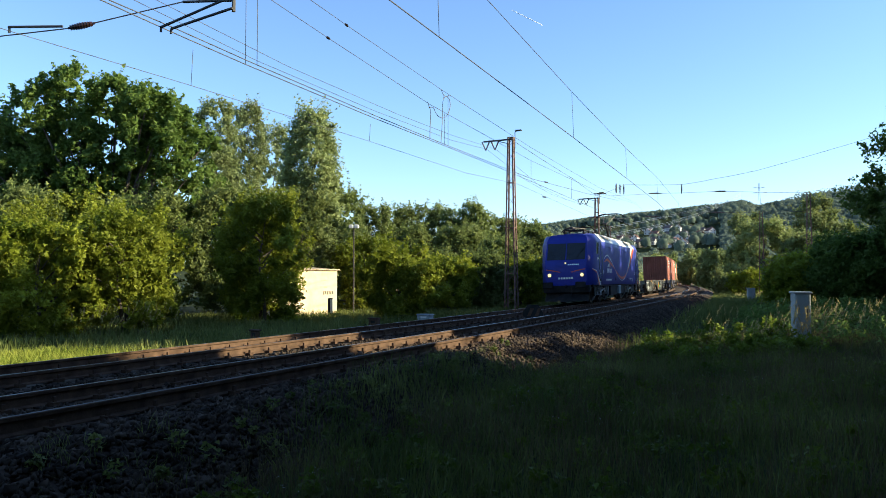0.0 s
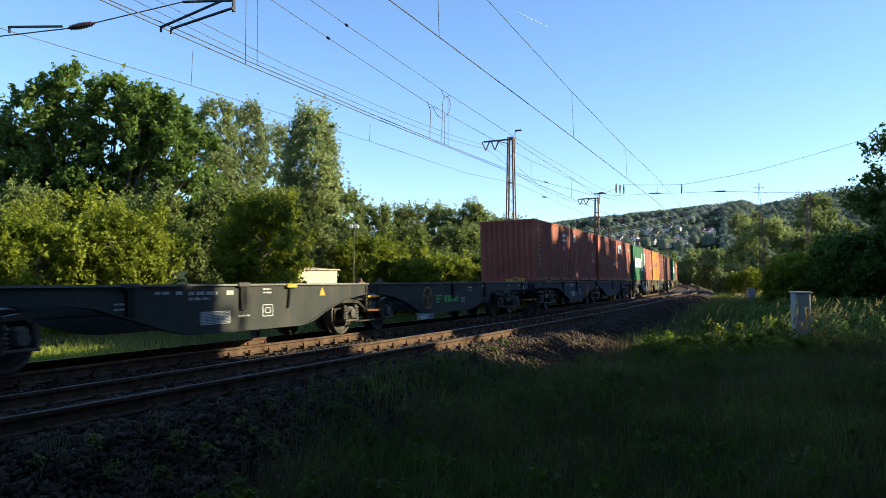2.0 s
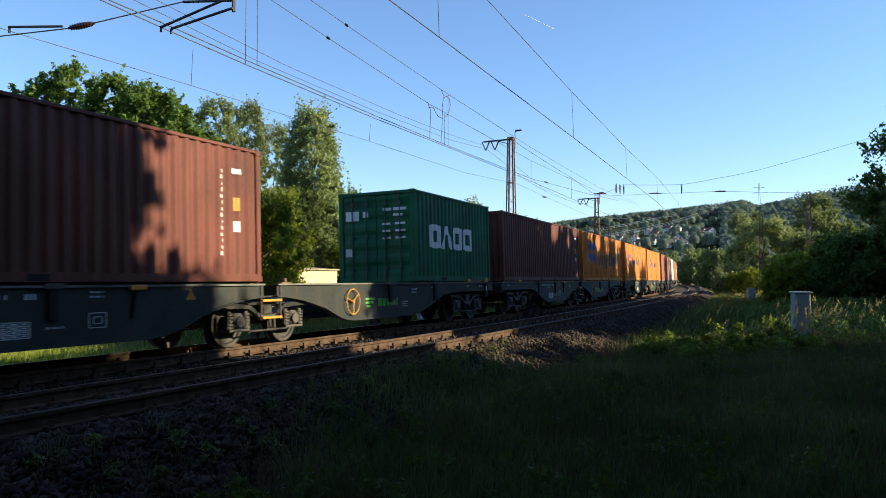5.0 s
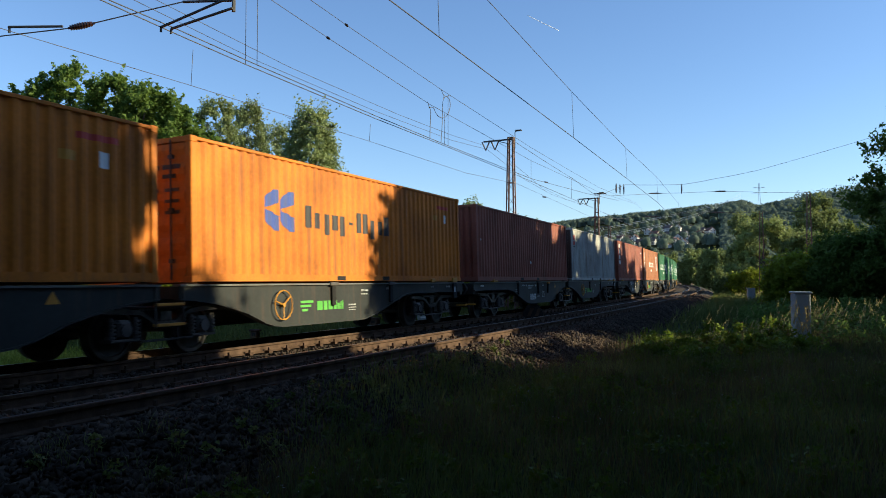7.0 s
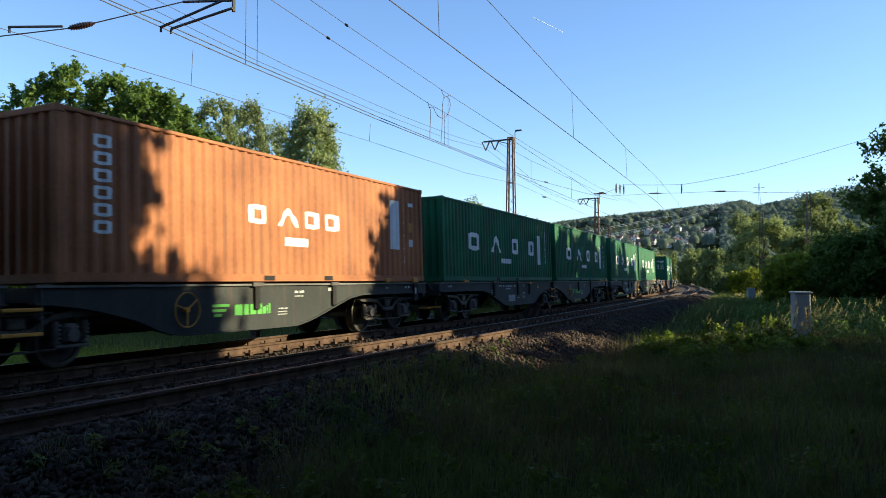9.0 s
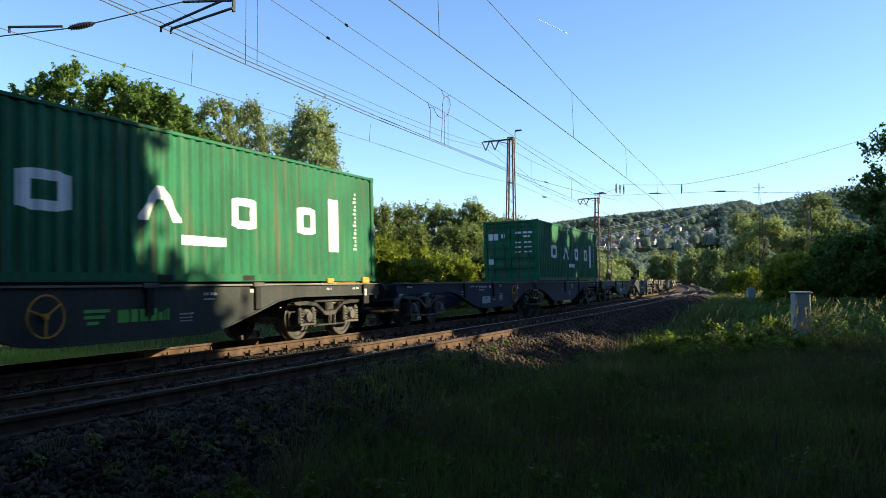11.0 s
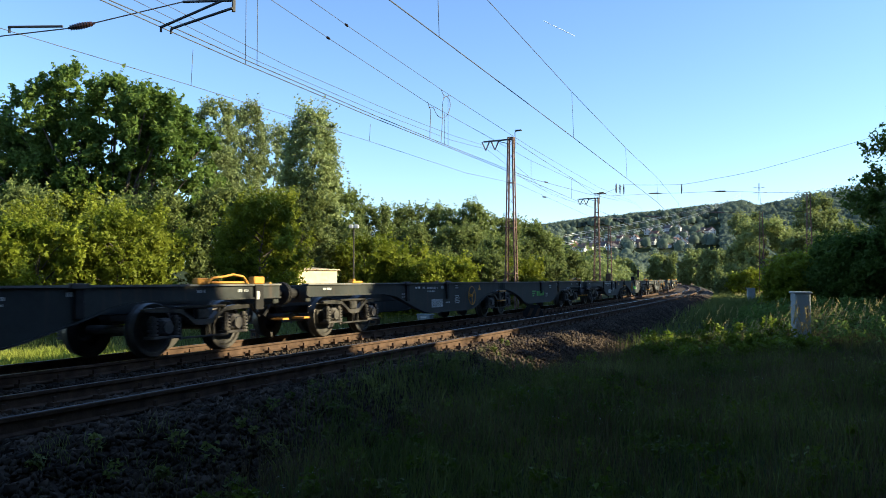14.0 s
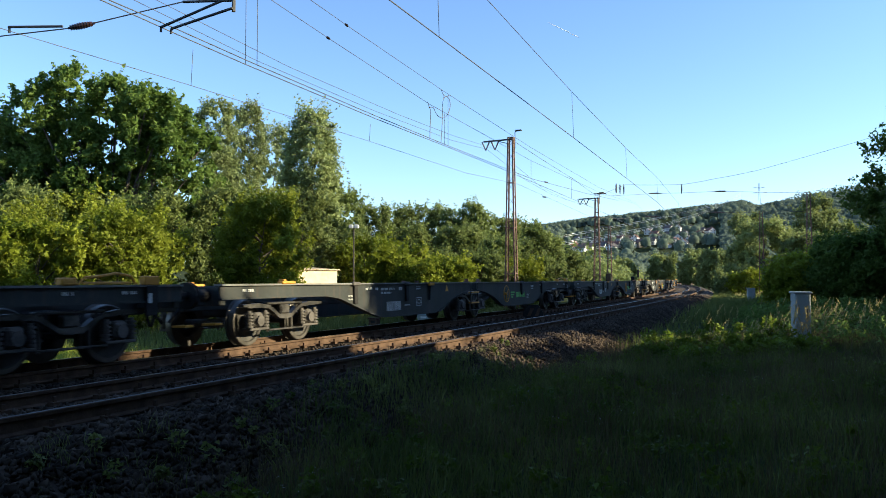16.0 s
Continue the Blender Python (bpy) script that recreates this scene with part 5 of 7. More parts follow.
            rod(bm, (sgn * 0.875, yy(0.1), 1.04), (sgn * 0.875, yy(-0.42), 1.04), 0.12, n=12)
            box(bm, sgn * 0.875 - 0.28, sgn * 0.875 + 0.28, min(yy(-0.42), yy(-0.47)), max(yy(-0.42), yy(-0.47)), 0.87, 1.21, 0.03)
            part("buffer", bm, BLACK, c)
        bm = bmesh.new()
        box(bm, -1.25, 1.25, min(yy(0.05), yy(0.5)), max(yy(0.05), yy(0.5)), 0.62, 1.03, 0.04)
        part("headstock", bm, BLACK, c)
        # rail guard blackened in colour for the shade low on the front
        bm = bmesh.new()
        v = [bm.verts.new(p) for p in ((-1.2, yy(0.1), 0.18), (1.2, yy(0.1), 0.18), (1.15, yy(0.35), 0.62), (-1.15, yy(0.35), 0.62), (0, yy(-0.25), 0.16), (0, yy(0.2), 0.62))]
        bm.faces.new((v[0], v[4], v[5], v[3]))
        bm.faces.new((v[4], v[1], v[2], v[5]))
        part("rail_guard", bm, BLACK, c)
        bm = bmesh.new()
        rod(bm, (0, yy(0.1), 1.0), (0, yy(-0.4), 0.95), 0.06, n=8)
        rod(bm, (0.3, yy(0.05), 0.85), (0.35, yy(-0.25), 0.4), 0.03, n=6)
        part("coupling", bm, BLACK, c)
    # underside and bogies; underframe and boxes blackened for the shade below the body
    bm = bmesh.new()
    box(bm, -1.35, 1.35, 0.6, LOCO_L - 0.6, 0.92, 1.04)
    part("underframe", bm, BLACK, c)
    for y0, y1, z0, x in ((6.2, 8.6, 0.35, 1.30), (8.75, 9.5, 0.42, 1.40), (9.6, 11.6, 0.38, 1.25)):
        bm = bmesh.new()
        box(bm, -x, x, y0, y1, z0, 0.95, 0.04)
        part("equipment_box", bm, GREYPAINT if y0 == 8.75 else BLACK, c)
    for yc in (3.75, 14.15):
        b = new("bogie")
        b.parent = c
        b.location = (0, yc, 0)
        for y in (-1.3, 1.3):
            for sgn in (1, -1):
                wheel_mesh(b, sgn, y, 0.625)
                bm = bmesh.new()
                box(bm, *sorted((sgn * 0.95, sgn * 1.2)), y - 0.2, y + 0.2, 0.45, 0.8, 0.05)
                part("axle_box", bm, UNDER, b)
                for dy in (-0.34, 0.34):
                    bm = bmesh.new()
                    rod(bm, (sgn * 1.12, y + dy, 0.5), (sgn * 1.12, y + dy, 0.95), 0.10, n=12)
                    part("spring", bm, UNDER, b)
        for sgn in (1, -1):
            bm = bmesh.new()
            x0, x1 = sorted((sgn * 1.0, sgn * 1.14))
            box(bm, x0, x1, -1.75, 1.75, 0.72, 0.90, 0.04)
            box(bm, x0, x1, -0.6, 0.6, 0.40, 0.80, 0.05)
            rod(bm, (sgn * 1.22, -0.75, 0.6), (sgn * 1.22, 0.75, 0.78), 0.05, n=8)
            part("bogie_frame", bm, BOGIE, b)
            for y in (-0.72, 0.72):                # brake gear hanging beside each wheel
                bm = bmesh.new()
                box(bm, *sorted((sgn * 1.04, sgn * 1.2)), y - 0.10, y + 0.10, 0.30, 0.62, 0.03)
                rod(bm, (sgn * 1.18, y - 0.22, 0.66), (sgn * 1.18, y + 0.22, 0.66), 0.07, n=10)
                rod(bm, (sgn * 1.2, y, 0.62), (sgn * 1.2, y + 0.12, 0.22), 0.025, n=6)
                part("brake_unit", bm, UNDER, b)
            for y in (-1.3, 1.3):                  # damper from the axle box up to the body
                bm = bmesh.new()
                rod(bm, (sgn * 1.24, y + 0.10, 0.50), (sgn * 1.26, y - 0.30, 0.98), 0.035, n=8)
                rod(bm, (sgn * 1.24, y + 0.03, 0.60), (sgn * 1.26, y - 0.18, 0.84), 0.055, n=8)
                disc(bm, sgn * 1.19, sgn * 1.23, y, 0.625, 0.17, 14)
                part("damper", bm, GREYPAINT, b)
            for y in (-2.0, 2.0):
                bm = bmesh.new()
                box(bm, *sorted((sgn * 1.18, sgn * 1.26)), y - 0.06, y + 0.06, 0.45, 0.98, 0.02)
                rod(bm, (sgn * 1.22, y, 0.45), (sgn * 1.0, y * 0.96, 0.12), 0.03, n=6)
                part("sand_pipe", bm, GREYPAINT, b)
    # roof gear: a raised collector at the rear, a folded one at the front
    bm = bmesh.new()
    box(bm, -0.6, 0.6, 3.0, 14.9, 3.95, 3.995, 0.015)
    part("roof_walk", bm, GRILLE, c)
    for y, up in ((13.9, True), (3.2, False)):
        p = new("pantograph")
        p.parent = c
        p.location = (0, y, 0)
        bm = bmesh.new()
        for sx in (-0.55, 0.55):
            rod(bm, (sx, -0.8, 4.14), (sx, 0.8, 4.14), 0.035, n=6)
            for sy in (-0.7, 0.7):
                rod(bm, (sx, sy, 3.9), (sx, sy, 4.12), 0.06, n=8)
        rod(bm, (-0.55, 0.2, 4.14), (0.55, 0.2, 4.14), 0.04, n=6)
        rod(bm, (-0.55, -0.6, 4.14), (0.55, -0.6, 4.14), 0.03, n=6)
        part("base_frame", bm, BLACK, p)
        base, knee, head = ((0, 0.2, 4.16), (0, -1.45, 5.15), (0, 0.75, 5.90)) if up else ((0, 0.2, 4.16), (0, -1.5, 4.22), (0, 0.55, 4.26))
        bm = bmesh.new()
        rod(bm, base, knee, 0.055, 0.045, 8)
        rod(bm, (0.0, -0.3, base[2]), (knee[0], knee[1] - 0.12, knee[2] - 0.08), 0.018, n=5)
        part("lower_arm", bm, BLACK, p)
        bm = bmesh.new()
        for sx in (-0.32, 0.32):
            rod(bm, (sx * 0.3, knee[1], knee[2]), (sx * 1.4, head[1], head[2]), 0.028, n=6)
        rod(bm, (-0.12, knee[1], knee[2]), (0.12, knee[1], knee[2]), 0.07, n=8)
        part("upper_arm", bm, UNDER, p)
        for dy in (-0.2, 0.2):
            bm = bmesh.new()
            pts = [(-0.98, head[1] + dy, head[2] - 0.16), (-0.80, head[1] + dy, head[2] + 0.02), (-0.5, head[1] + dy, head[2] + 0.09), (0.5, head[1] + dy, head[2] + 0.09), (0.80, head[1] + dy, head[2] + 0.02), (0.98, head[1] + dy, head[2] - 0.16)]
            for a, b in zip(pts, pts[1:]):
                rod(bm, a, b, 0.025, n=6)
            rod(bm, (-0.45, head[1], head[2]), (-0.45, head[1] + dy, head[2] + 0.08), 0.02, n=5)
            rod(bm, (0.45, head[1], head[2]), (0.45, head[1] + dy, head[2] + 0.08), 0.02, n=5)
            part("collector_strip", bm, BLACK, p)
    for y in (4.9, 5.6, 12.6):
        for x in (-0.6, 0.6):
            bm = bmesh.new()
            rod(bm, (x, y, 3.9), (x, y, 4.15), 0.06, n=8)
            part("roof_insulator", bm, CERAMIC, c)
    MOVERS.append((c, LOCO_U, LOCO_U + LOCO_L))


build_loco()


# ---- overhead line: masts, brackets, wires ----
def flat_bar(bm, a, b, u, w, t=0.009):
    """A flat steel bar from a to b, w wide along u and t thick."""
    a, b, u = Vector(a), Vector(b), Vector(u).normalized()
    n = (b - a).cross(u).normalized() * (t / 2)
    v = [bm.verts.new(p + u * k * w + n * m) for p in (a, b) for k, m in ((0, -1), (1, -1), (1, 1), (0, 1))]
    for f in ((0, 1, 2, 3), (7, 6, 5, 4), (0, 4, 5, 1), (1, 5, 6, 2), (2, 6, 7, 3), (3, 7, 4, 0)):
        bm.faces.new([v[i] for i in f])


def lattice(bm, base, top, w0, w1, d0, d1, n):
    """Four angle-iron legs with flat diagonal and cross bracing."""
    def corner(f, sx, sy):
        p = Vector(base).lerp(Vector(top), f)
        return p + Vector((sx * (w0 + (w1 - w0) * f) / 2, sy * (d0 + (d1 - d0) * f) / 2, 0))
    for sx, sy in ((-1, -1), (1, -1), (1, 1), (-1, 1)):
        flat_bar(bm, corner(0, sx, sy), corner(1, sx, sy), (-sx, 0, 0), 0.075, 0.012)
        flat_bar(bm, corner(0, sx, sy), corner(1, sx, sy), (0, -sy, 0), 0.075, 0.012)
    for i in range(n):
        a, b = i / n, (i + 1) / n
        for (s1, s2) in (((-1, -1), (1, -1)), ((1, 1), (-1, 1)), ((-1, 1), (-1, -1)), ((1, -1), (1, 1))):
            p, q = (s1, s2) if i % 2 else (s2, s1)
            flat_bar(bm, corner(a, *p), corner(b, *q), (0, 0, 1), 0.035)
            if i % 4 == 3:
                flat_bar(bm, corner(b, *s1), corner(b, *s2), (0, 0, 1), 0.06)


def mast(x, y, top, arm, label, lamp=True, width=0.42, turn=None):
    """Lattice mast; arm: reach of its head beam, with V-hung insulators."""
    z = gz(x, y)
    m = tagged(new("catenary_mast"), label, "catenary mast", "masts of the overhead line")
    m.matrix_basis = pose(x, y, z, 0, 0, -math.degrees(float(np.interp(y - 14, S_AX, THETA))))
    h = top - z
    bm = bmesh.new()
    lattice(bm, (0, 0, -0.4), (0, 0, h), width * 1.7, width * 0.8, width * 1.5, width * 0.8, int(h / 0.62))
    part("lattice", bm, MASTRUST, m)
    bm = bmesh.new()
    box(bm, -0.45, 0.45, -0.45, 0.45, -0.5, 0.15, 0.04)
    part("foundation", bm, SLEEPER, m)
    if arm:
        bm = bmesh.new()
        rod(bm, (0.15, 0, h - 0.05), (-arm, 0, h - 0.1), 0.05, n=6)
        rod(bm, (0, 0, h - 0.35), (-arm * 0.5, 0, h - 0.1), 0.025, n=5)
        part("head_beam", bm, WIRE, m)
        for a in (-arm * 0.92, -arm * 0.58, ):
            bm = bmesh.new()
            for s in (-1, 1):
                rod(bm, (a + s * 0.22, 0, h - 0.12), (a, 0, h - 0.62), 0.045, 0.03, n=6)
            part("vee_insulator", bm, CERAMIC, m)
    if lamp:
        bm = bmesh.new()
        rod(bm, (0.25, 0, h - 0.6), (0.25, 0, h + 0.35), 0.025, n=5)
        rod(bm, (0.25, 0, h + 0.35), (0.45, 0, h + 0.42), 0.02, n=5)
        part("lamp_post", bm, UNDER, m)
        bm = bmesh.new()
        box(bm, 0.25, 0.65, -0.09, 0.09, h + 0.38, h + 0.46, 0.03)
        part("lamp_head", bm, UNDER, m)
    return m


def wire(name, pts, r, mat, label, cat="overhead wire", sag=0.0, n=14):
    """Straight spans between supports, with sag."""
    line = []
    for a, b in zip(pts, pts[1:]):
        a, b = Vector(a), Vector(b)
        for i in range(n):
            f = i / n
            p = a.lerp(b, f)
            p.z -= sag * 4 * f * (1 - f)
            line.append(p)
    line.append(Vector(pts[-1]))
    return tagged(tube(name, line, r, mat), label, cat)


def droppers(parent_line, pairs, r=0.007):
    for a, b in pairs:
        tube("dropper", [a, b], r, WIRE, parent_line, n=4)


def insulator(name, a, b, label="brown ribbed ceramic line insulator", k=1.0):
    bm = bmesh.new()
    a, b = Vector(a), Vector(b)
    rod(bm, a, b, 0.03 * k, n=6)
    for i in range(9):
        f = 0.12 + 0.76 * i / 8
        g = 0.75 + 0.25 * math.sin(math.pi * i / 8)
        p, q = a.lerp(b, f - 0.036), a.lerp(b, f + 0.036)
        rod(bm, p, q, 0.085 * k * g, 0.062 * k * g, n=10)
    return tagged(part(name, bm, CERAMIC), label, "insulator", "line insulators")


FEEDER_C = [rail_point(s, -4.75, z, 0) for s, z in ((-30, 8.9), (4.6, 8.55), (9.7, 8.29), (17.7, 8.24), (26.1, 8.4), (31.55, 8.77), (39.3, 7.95), (47, 7.7), (59, 8.0))]
FEEDER_D = [rail_point(s, -4.3, z, 0) for s, z in ((-30, 9.0), (4.9, 8.59), (10.8, 8.32), (18.8, 8.3), (25.0, 8.44), (31.8, 8.78), (42.0, 7.7), (50, 7.6), (59, 8.0))]


def build_overhead():
    near_c = [near_point(s, 0.0, z - NEAR_Z) for s, z in ((-60, 6.9), (-30, 6.95), (3.1, 6.88), (5.6, 6.82), (17.7, 6.58), (29.3, 6.42), (42, 6.36), (75, 6.1), (140, 5.8), (220, 5.8))]
    near_m = [near_point(s, 0.0, z - NEAR_Z) for s, z in ((-60, 9.8), (-20, 9.5), (8.9, 8.77), (18.0, 8.29), (29.4, 7.98), (42, 8.05), (75, 8.2), (140, 7.6), (220, 7.6))]
    w = wire("contact_wire", near_c, 0.013, WIRE, "thin dark contact wire over the nearer track")
    m_ = wire("messenger_wire", near_m, 0.010, WIRE, "thin dark messenger wire over the nearer track")
    droppers(m_, [(near_point(s, 0, a - NEAR_Z), near_point(s, 0, b - NEAR_Z)) for s, a, b in ((5.5, 8.9, 6.82), (17.8, 8.3, 6.58), (29.2, 7.99, 6.42), (42, 8.05, 6.36), (60, 8.13, 6.22))])
    far_c = [rail_point(s, 0, z, 0) for s, z in ((-60, 6.1), (-20, 6.12), (-0.8, 6.09), (0.7, 6.03), (3.05, 5.96), (8.85, 5.88), (13.5, 5.88), (20.6, 5.87), (40, 5.8), (59, 5.75), (110, 5.7), (160, 5.7), (220, 5.7))]
    wire("contact_wire", far_c, 0.011, WIRE, "thin dark contact wire over the farther track")
    wire("contact_wire", [rail_point(s, 0, z, 0) for s, z in ((-60, 6.2), (-20, 6.2), (-0.7, 6.15), (1.0, 6.12), (3.4, 6.05), (8.85, 5.96), (13.95, 5.93), (24, 5.97), (36, 6.5), (48, 7.2))], 0.011, WIRE, "thin dark second contact wire of the overlap")
    for pts in (FEEDER_C, FEEDER_D):
        wire("feeder_wire", pts, 0.009, WIRE, "thin dark feeder wire carried by the mast beams")
    far_m = [rail_point(s, 0.0, z, 0) for s, z in ((-60, 9.8), (-14, 9.2), (6.35, 7.47), (12.55, 7.05), (24, 6.8), (40, 7.0), (59, 7.9), (110, 7.5), (160, 7.8), (220, 7.5))]
    fm = wire("messenger_wire", far_m, 0.008, WIRE, "thin dark messenger wire over the farther track")
    wire("messenger_wire", [rail_point(s, 0.0, z, 0) for s, z in ((-60, 10.6), (-14, 9.6), (7.25, 8.07), (13.6, 7.74), (24, 7.4), (40, 7.3), (59, 8.0))], 0.008, WIRE, "thin dark messenger wire over the farther track")
    droppers(fm, [(rail_point(s, 0, a, 0), rail_point(s, 0, b, 0)) for s, a, b in ((3.05, 7.75, 5.96), (3.45, 8.3, 6.05), (13.8, 7.0, 5.92), (14.1, 7.68, 5.92), (24, 6.8, 5.87), (32, 6.9, 5.83), (40, 7.0, 5.8))])
    # loop of the tension balance
    def lp(s, z):
        return rail_point(s, 0, z, 0)
    def soft_line(pts):
        """The points joined by a smooth curve."""
        v = [Vector((*p, 0)) for p in pts]
        v = [v[0] * 2 - v[1]] + v + [v[-1] * 2 - v[-2]]
        out = []
        for a, b, c, d in zip(v, v[1:], v[2:], v[3:]):
            for k in range(4):
                t = k / 4
                out.append(0.5 * (2 * b + (c - a) * t + (2 * a - 5 * b + 4 * c - d) * t ** 2 + (3 * b - a - 3 * c + d) * t ** 3))
        return [lp(q.x, q.y) for q in out + [v[-2]]]
    for pts in ([(12.4, 7.1), (12.52, 6.96), (12.64, 6.84), (12.63, 6.6), (12.6, 6.27), (12.58, 5.9)],
                [(13.52, 7.75), (13.68, 7.61), (13.96, 7.61), (14.24, 7.72)],
                [(13.76, 7.6), (13.65, 7.36), (13.62, 6.98), (13.57, 6.44), (13.48, 5.92)],
                [(12.56, 6.95), (12.85, 7.0), (13.03, 6.88), (13.28, 6.79), (13.62, 6.8), (13.96, 6.93), (14.2, 7.16), (14.29, 7.4), (14.18, 7.57), (13.9, 7.6), (13.68, 7.44)]):
        tube("loop_wire", soft_line(pts), 0.011, WIRE, fm)
    for s, z in ((6.35, 7.47), (7.25, 8.07)):
        insulator("line_insulator", rail_point(s - 0.08, 0, z + 0.01, 0), rail_point(s + 0.08, 0, z - 0.01, 0), k=0.4)
    feeder = wire("feeder_wire", [rail_point(s, -3.4, z, 0) for s, z in ((-60, 6.2), (0, 6.25), (5.1, 6.33), (14.65, 6.42), (24.6, 6.47), (33, 6.9), (59, 6.6), (110, 6.9))], 0.008, WIRE, "thin dark feeder wire beside the farther track")
    droppers(feeder, [(rail_point(5.2, -3.4, 6.33, 0), rail_point(5.2, -3.35, 7.25, 0)), (rail_point(14.7, -3.4, 6.42, 0), rail_point(14.7, -3.35, 7.05, 0))])
    mast(3.9, 45.0, 9.45, 1.66, "rusty lattice catenary mast with a head beam", width=0.42)
    mast(13.63, 69.7, 8.62, 1.6, "rusty lattice catenary mast with a head beam", width=0.40)
    mast(20.3, 96, 7.9, 1.2, "rusty lattice catenary mast with a head beam", lamp=False, width=0.4)
    mast(33.5, 72.0, 9.35, 0, "rusty lattice catenary mast among lineside trees", lamp=False, width=0.40)
    mast(30.75, 76.0, 7.9, 0, "rusty lattice catenary mast among lineside trees", lamp=False, width=0.36)
    # cross-spans between the masts on both banks
    wire("cross_span_wire", [(13.7, 69.8, 8.8), (16.8, 72.5, 10.1), (22.5, 74.0, 10.3), (25.4, 74, 10.8), (29.9, 74, 11.7), (41.6, 74, 15.1), (52, 74, 18.4)], 0.016, WIRE, "thin dark cross-span wire carrying the lines", sag=0.04)
    wire("cross_span_wire", [(3.9, 45.0, 9.4), (10.0, 60.0, 9.0), (13.7, 69.8, 8.75), (20.0, 74.0, 9.45), (26.2, 74, 9.67), (33.5, 72, 9.3)], 0.014, WIRE, "thin dark cross-span wire carrying the lines", sag=0.03)
    wire("cross_span_wire", [(13.7, 69.8, 6.9), (17.2, 74.0, 7.07), (24.0, 74, 7.65), (33.5, 72, 7.6)], 0.014, WIRE, "thin dark lower cross-span wire", sag=0.03)
    for x, y, z in ((16.1, 73.0, 9.35), (16.5, 73.2, 9.3), (16.9, 73.4, 9.3), (22.5, 74, 9.4)):
        insulator("line_insulator", (x, y, z), (x, y, z + 0.95))
    for x, y, z in ((20.0, 74.0, 9.45), (26.2, 74.0, 9.65), (19.6, 74, 7.25), (25.9, 74, 7.65), (13.9, 72, 7.05), (14.0, 70.2, 9.0)):
        insulator("line_insulator", (x - 0.6, y, z), (x + 0.6, y, z + 0.02))
    for x, y, z in ((9.7, 74.0, 10.55), (9.55, 74, 9.14)):
        insulator("line_insulator", (x - 0.2, y, z), (x + 0.2, y, z - 0.06))
    # steady arm and tie with its insulator above the eye's left
    steady = tagged(new("registration_arm"), "dark steel registration arms holding the contact wire", "registration arm")
    arm = [((-5.25, 14.5, 6.03), (-4.10, 14.4, 6.49)), ((-5.06, 14.5, 6.0), (-3.87, 14.3, 6.32))]
    for p, q in arm:
        bm = bmesh.new()
        rod(bm, p, q, 0.027, n=6)
        rod(bm, p, (p[0], p[1], p[2] - 0.09), 0.024, n=5)
        part("arm", bm, WIRE, steady)
    bm = bmesh.new()
    rod(bm, (-4.83, 14.45, 6.49), (-3.86, 14.4, 6.50), 0.026, n=6)
    rod(bm, (-3.86, 14.35, 6.27), (-3.86, 14.35, 6.60), 0.035, n=6)
    part("bracket", bm, WIRE, steady)
    tie = wire("tie_wire", [(-9.8, 14.3, 5.60), (-6.90, 14.3, 5.94), (-6.42, 14.35, 6.06), (-4.83, 14.45, 6.49)], 0.012, WIRE, "thin dark tie wire with an insulator")
    bm = bmesh.new()
    rod(bm, (-7.98, 14.3, 5.97), (-6.98, 14.3, 5.98), 0.024, n=6)
    rod(bm, (-7.96, 14.3, 5.97), (-7.96, 14.3, 5.86), 0.022, n=5)
    part("tie_bar", bm, WIRE, tie)
    insulator("line_insulator", (-6.88, 14.3, 5.945), (-6.42, 14.35, 6.055), k=0.8)
    # high-voltage cables shining above the village
    for za, zb, sag in ((14.6, 110, 7.5), (15.2, 111, 7.6), (15.8, 112, 7.2), (17.6, 106, 2.6), (18.2, 107, 2.4)):
        wire("power_cable", [(45.9, 300, za), (379, 1000, zb)], 0.055, SHINYWIRE, "bright aluminium power cable hanging over the valley", "power cable", sag=sag, n=30)


def build_pylon():
    x, y = 483, 1200
    p = tagged(new("power_pylon"), "grey steel lattice power pylon on the hill ridge", "power pylon")
    z0 = gz(x, y)
    h = 149 - z0
    p.matrix_basis = pose(x, y, z0, 0, 0, -20)
    bm = bmesh.new()
    def leg(f, sx, sy):
        w = 3.0 - 2.5 * f
        return Vector((sx * w, sy * w, -2 + (h + 2) * f))
    for sx, sy in ((-1, -1), (1, -1), (1, 1), (-1, 1)):
        rod(bm, leg(0, sx, sy), leg(1, sx, sy), 0.22, n=4)
        for i in range(9):
            rod(bm, leg(i / 9, sx, sy), leg((i + 1) / 9, -sy, sx), 0.13, n=4)
    part("tower", bm, PYLON, p)
    for z, w in ((h - 15.5, 11.5), (h - 7.5, 8.5)):
        bm = bmesh.new()
        for s in (-1, 1):
            rod(bm, (0, -0.6, z), (s * w, 0, z + 0.4), 0.28, 0.16, n=4)
            rod(bm, (0, 0.6, z + 1.6), (s * w, 0, z + 0.4), 0.22, 0.16, n=4)
        part("crossarm", bm, PYLON, p)


PYLON = material("galvanised_pylon", (0.40, 0.42, 0.43), (0.50, 0.52, 0.53), rough=0.7, size=0.3, bump=0)


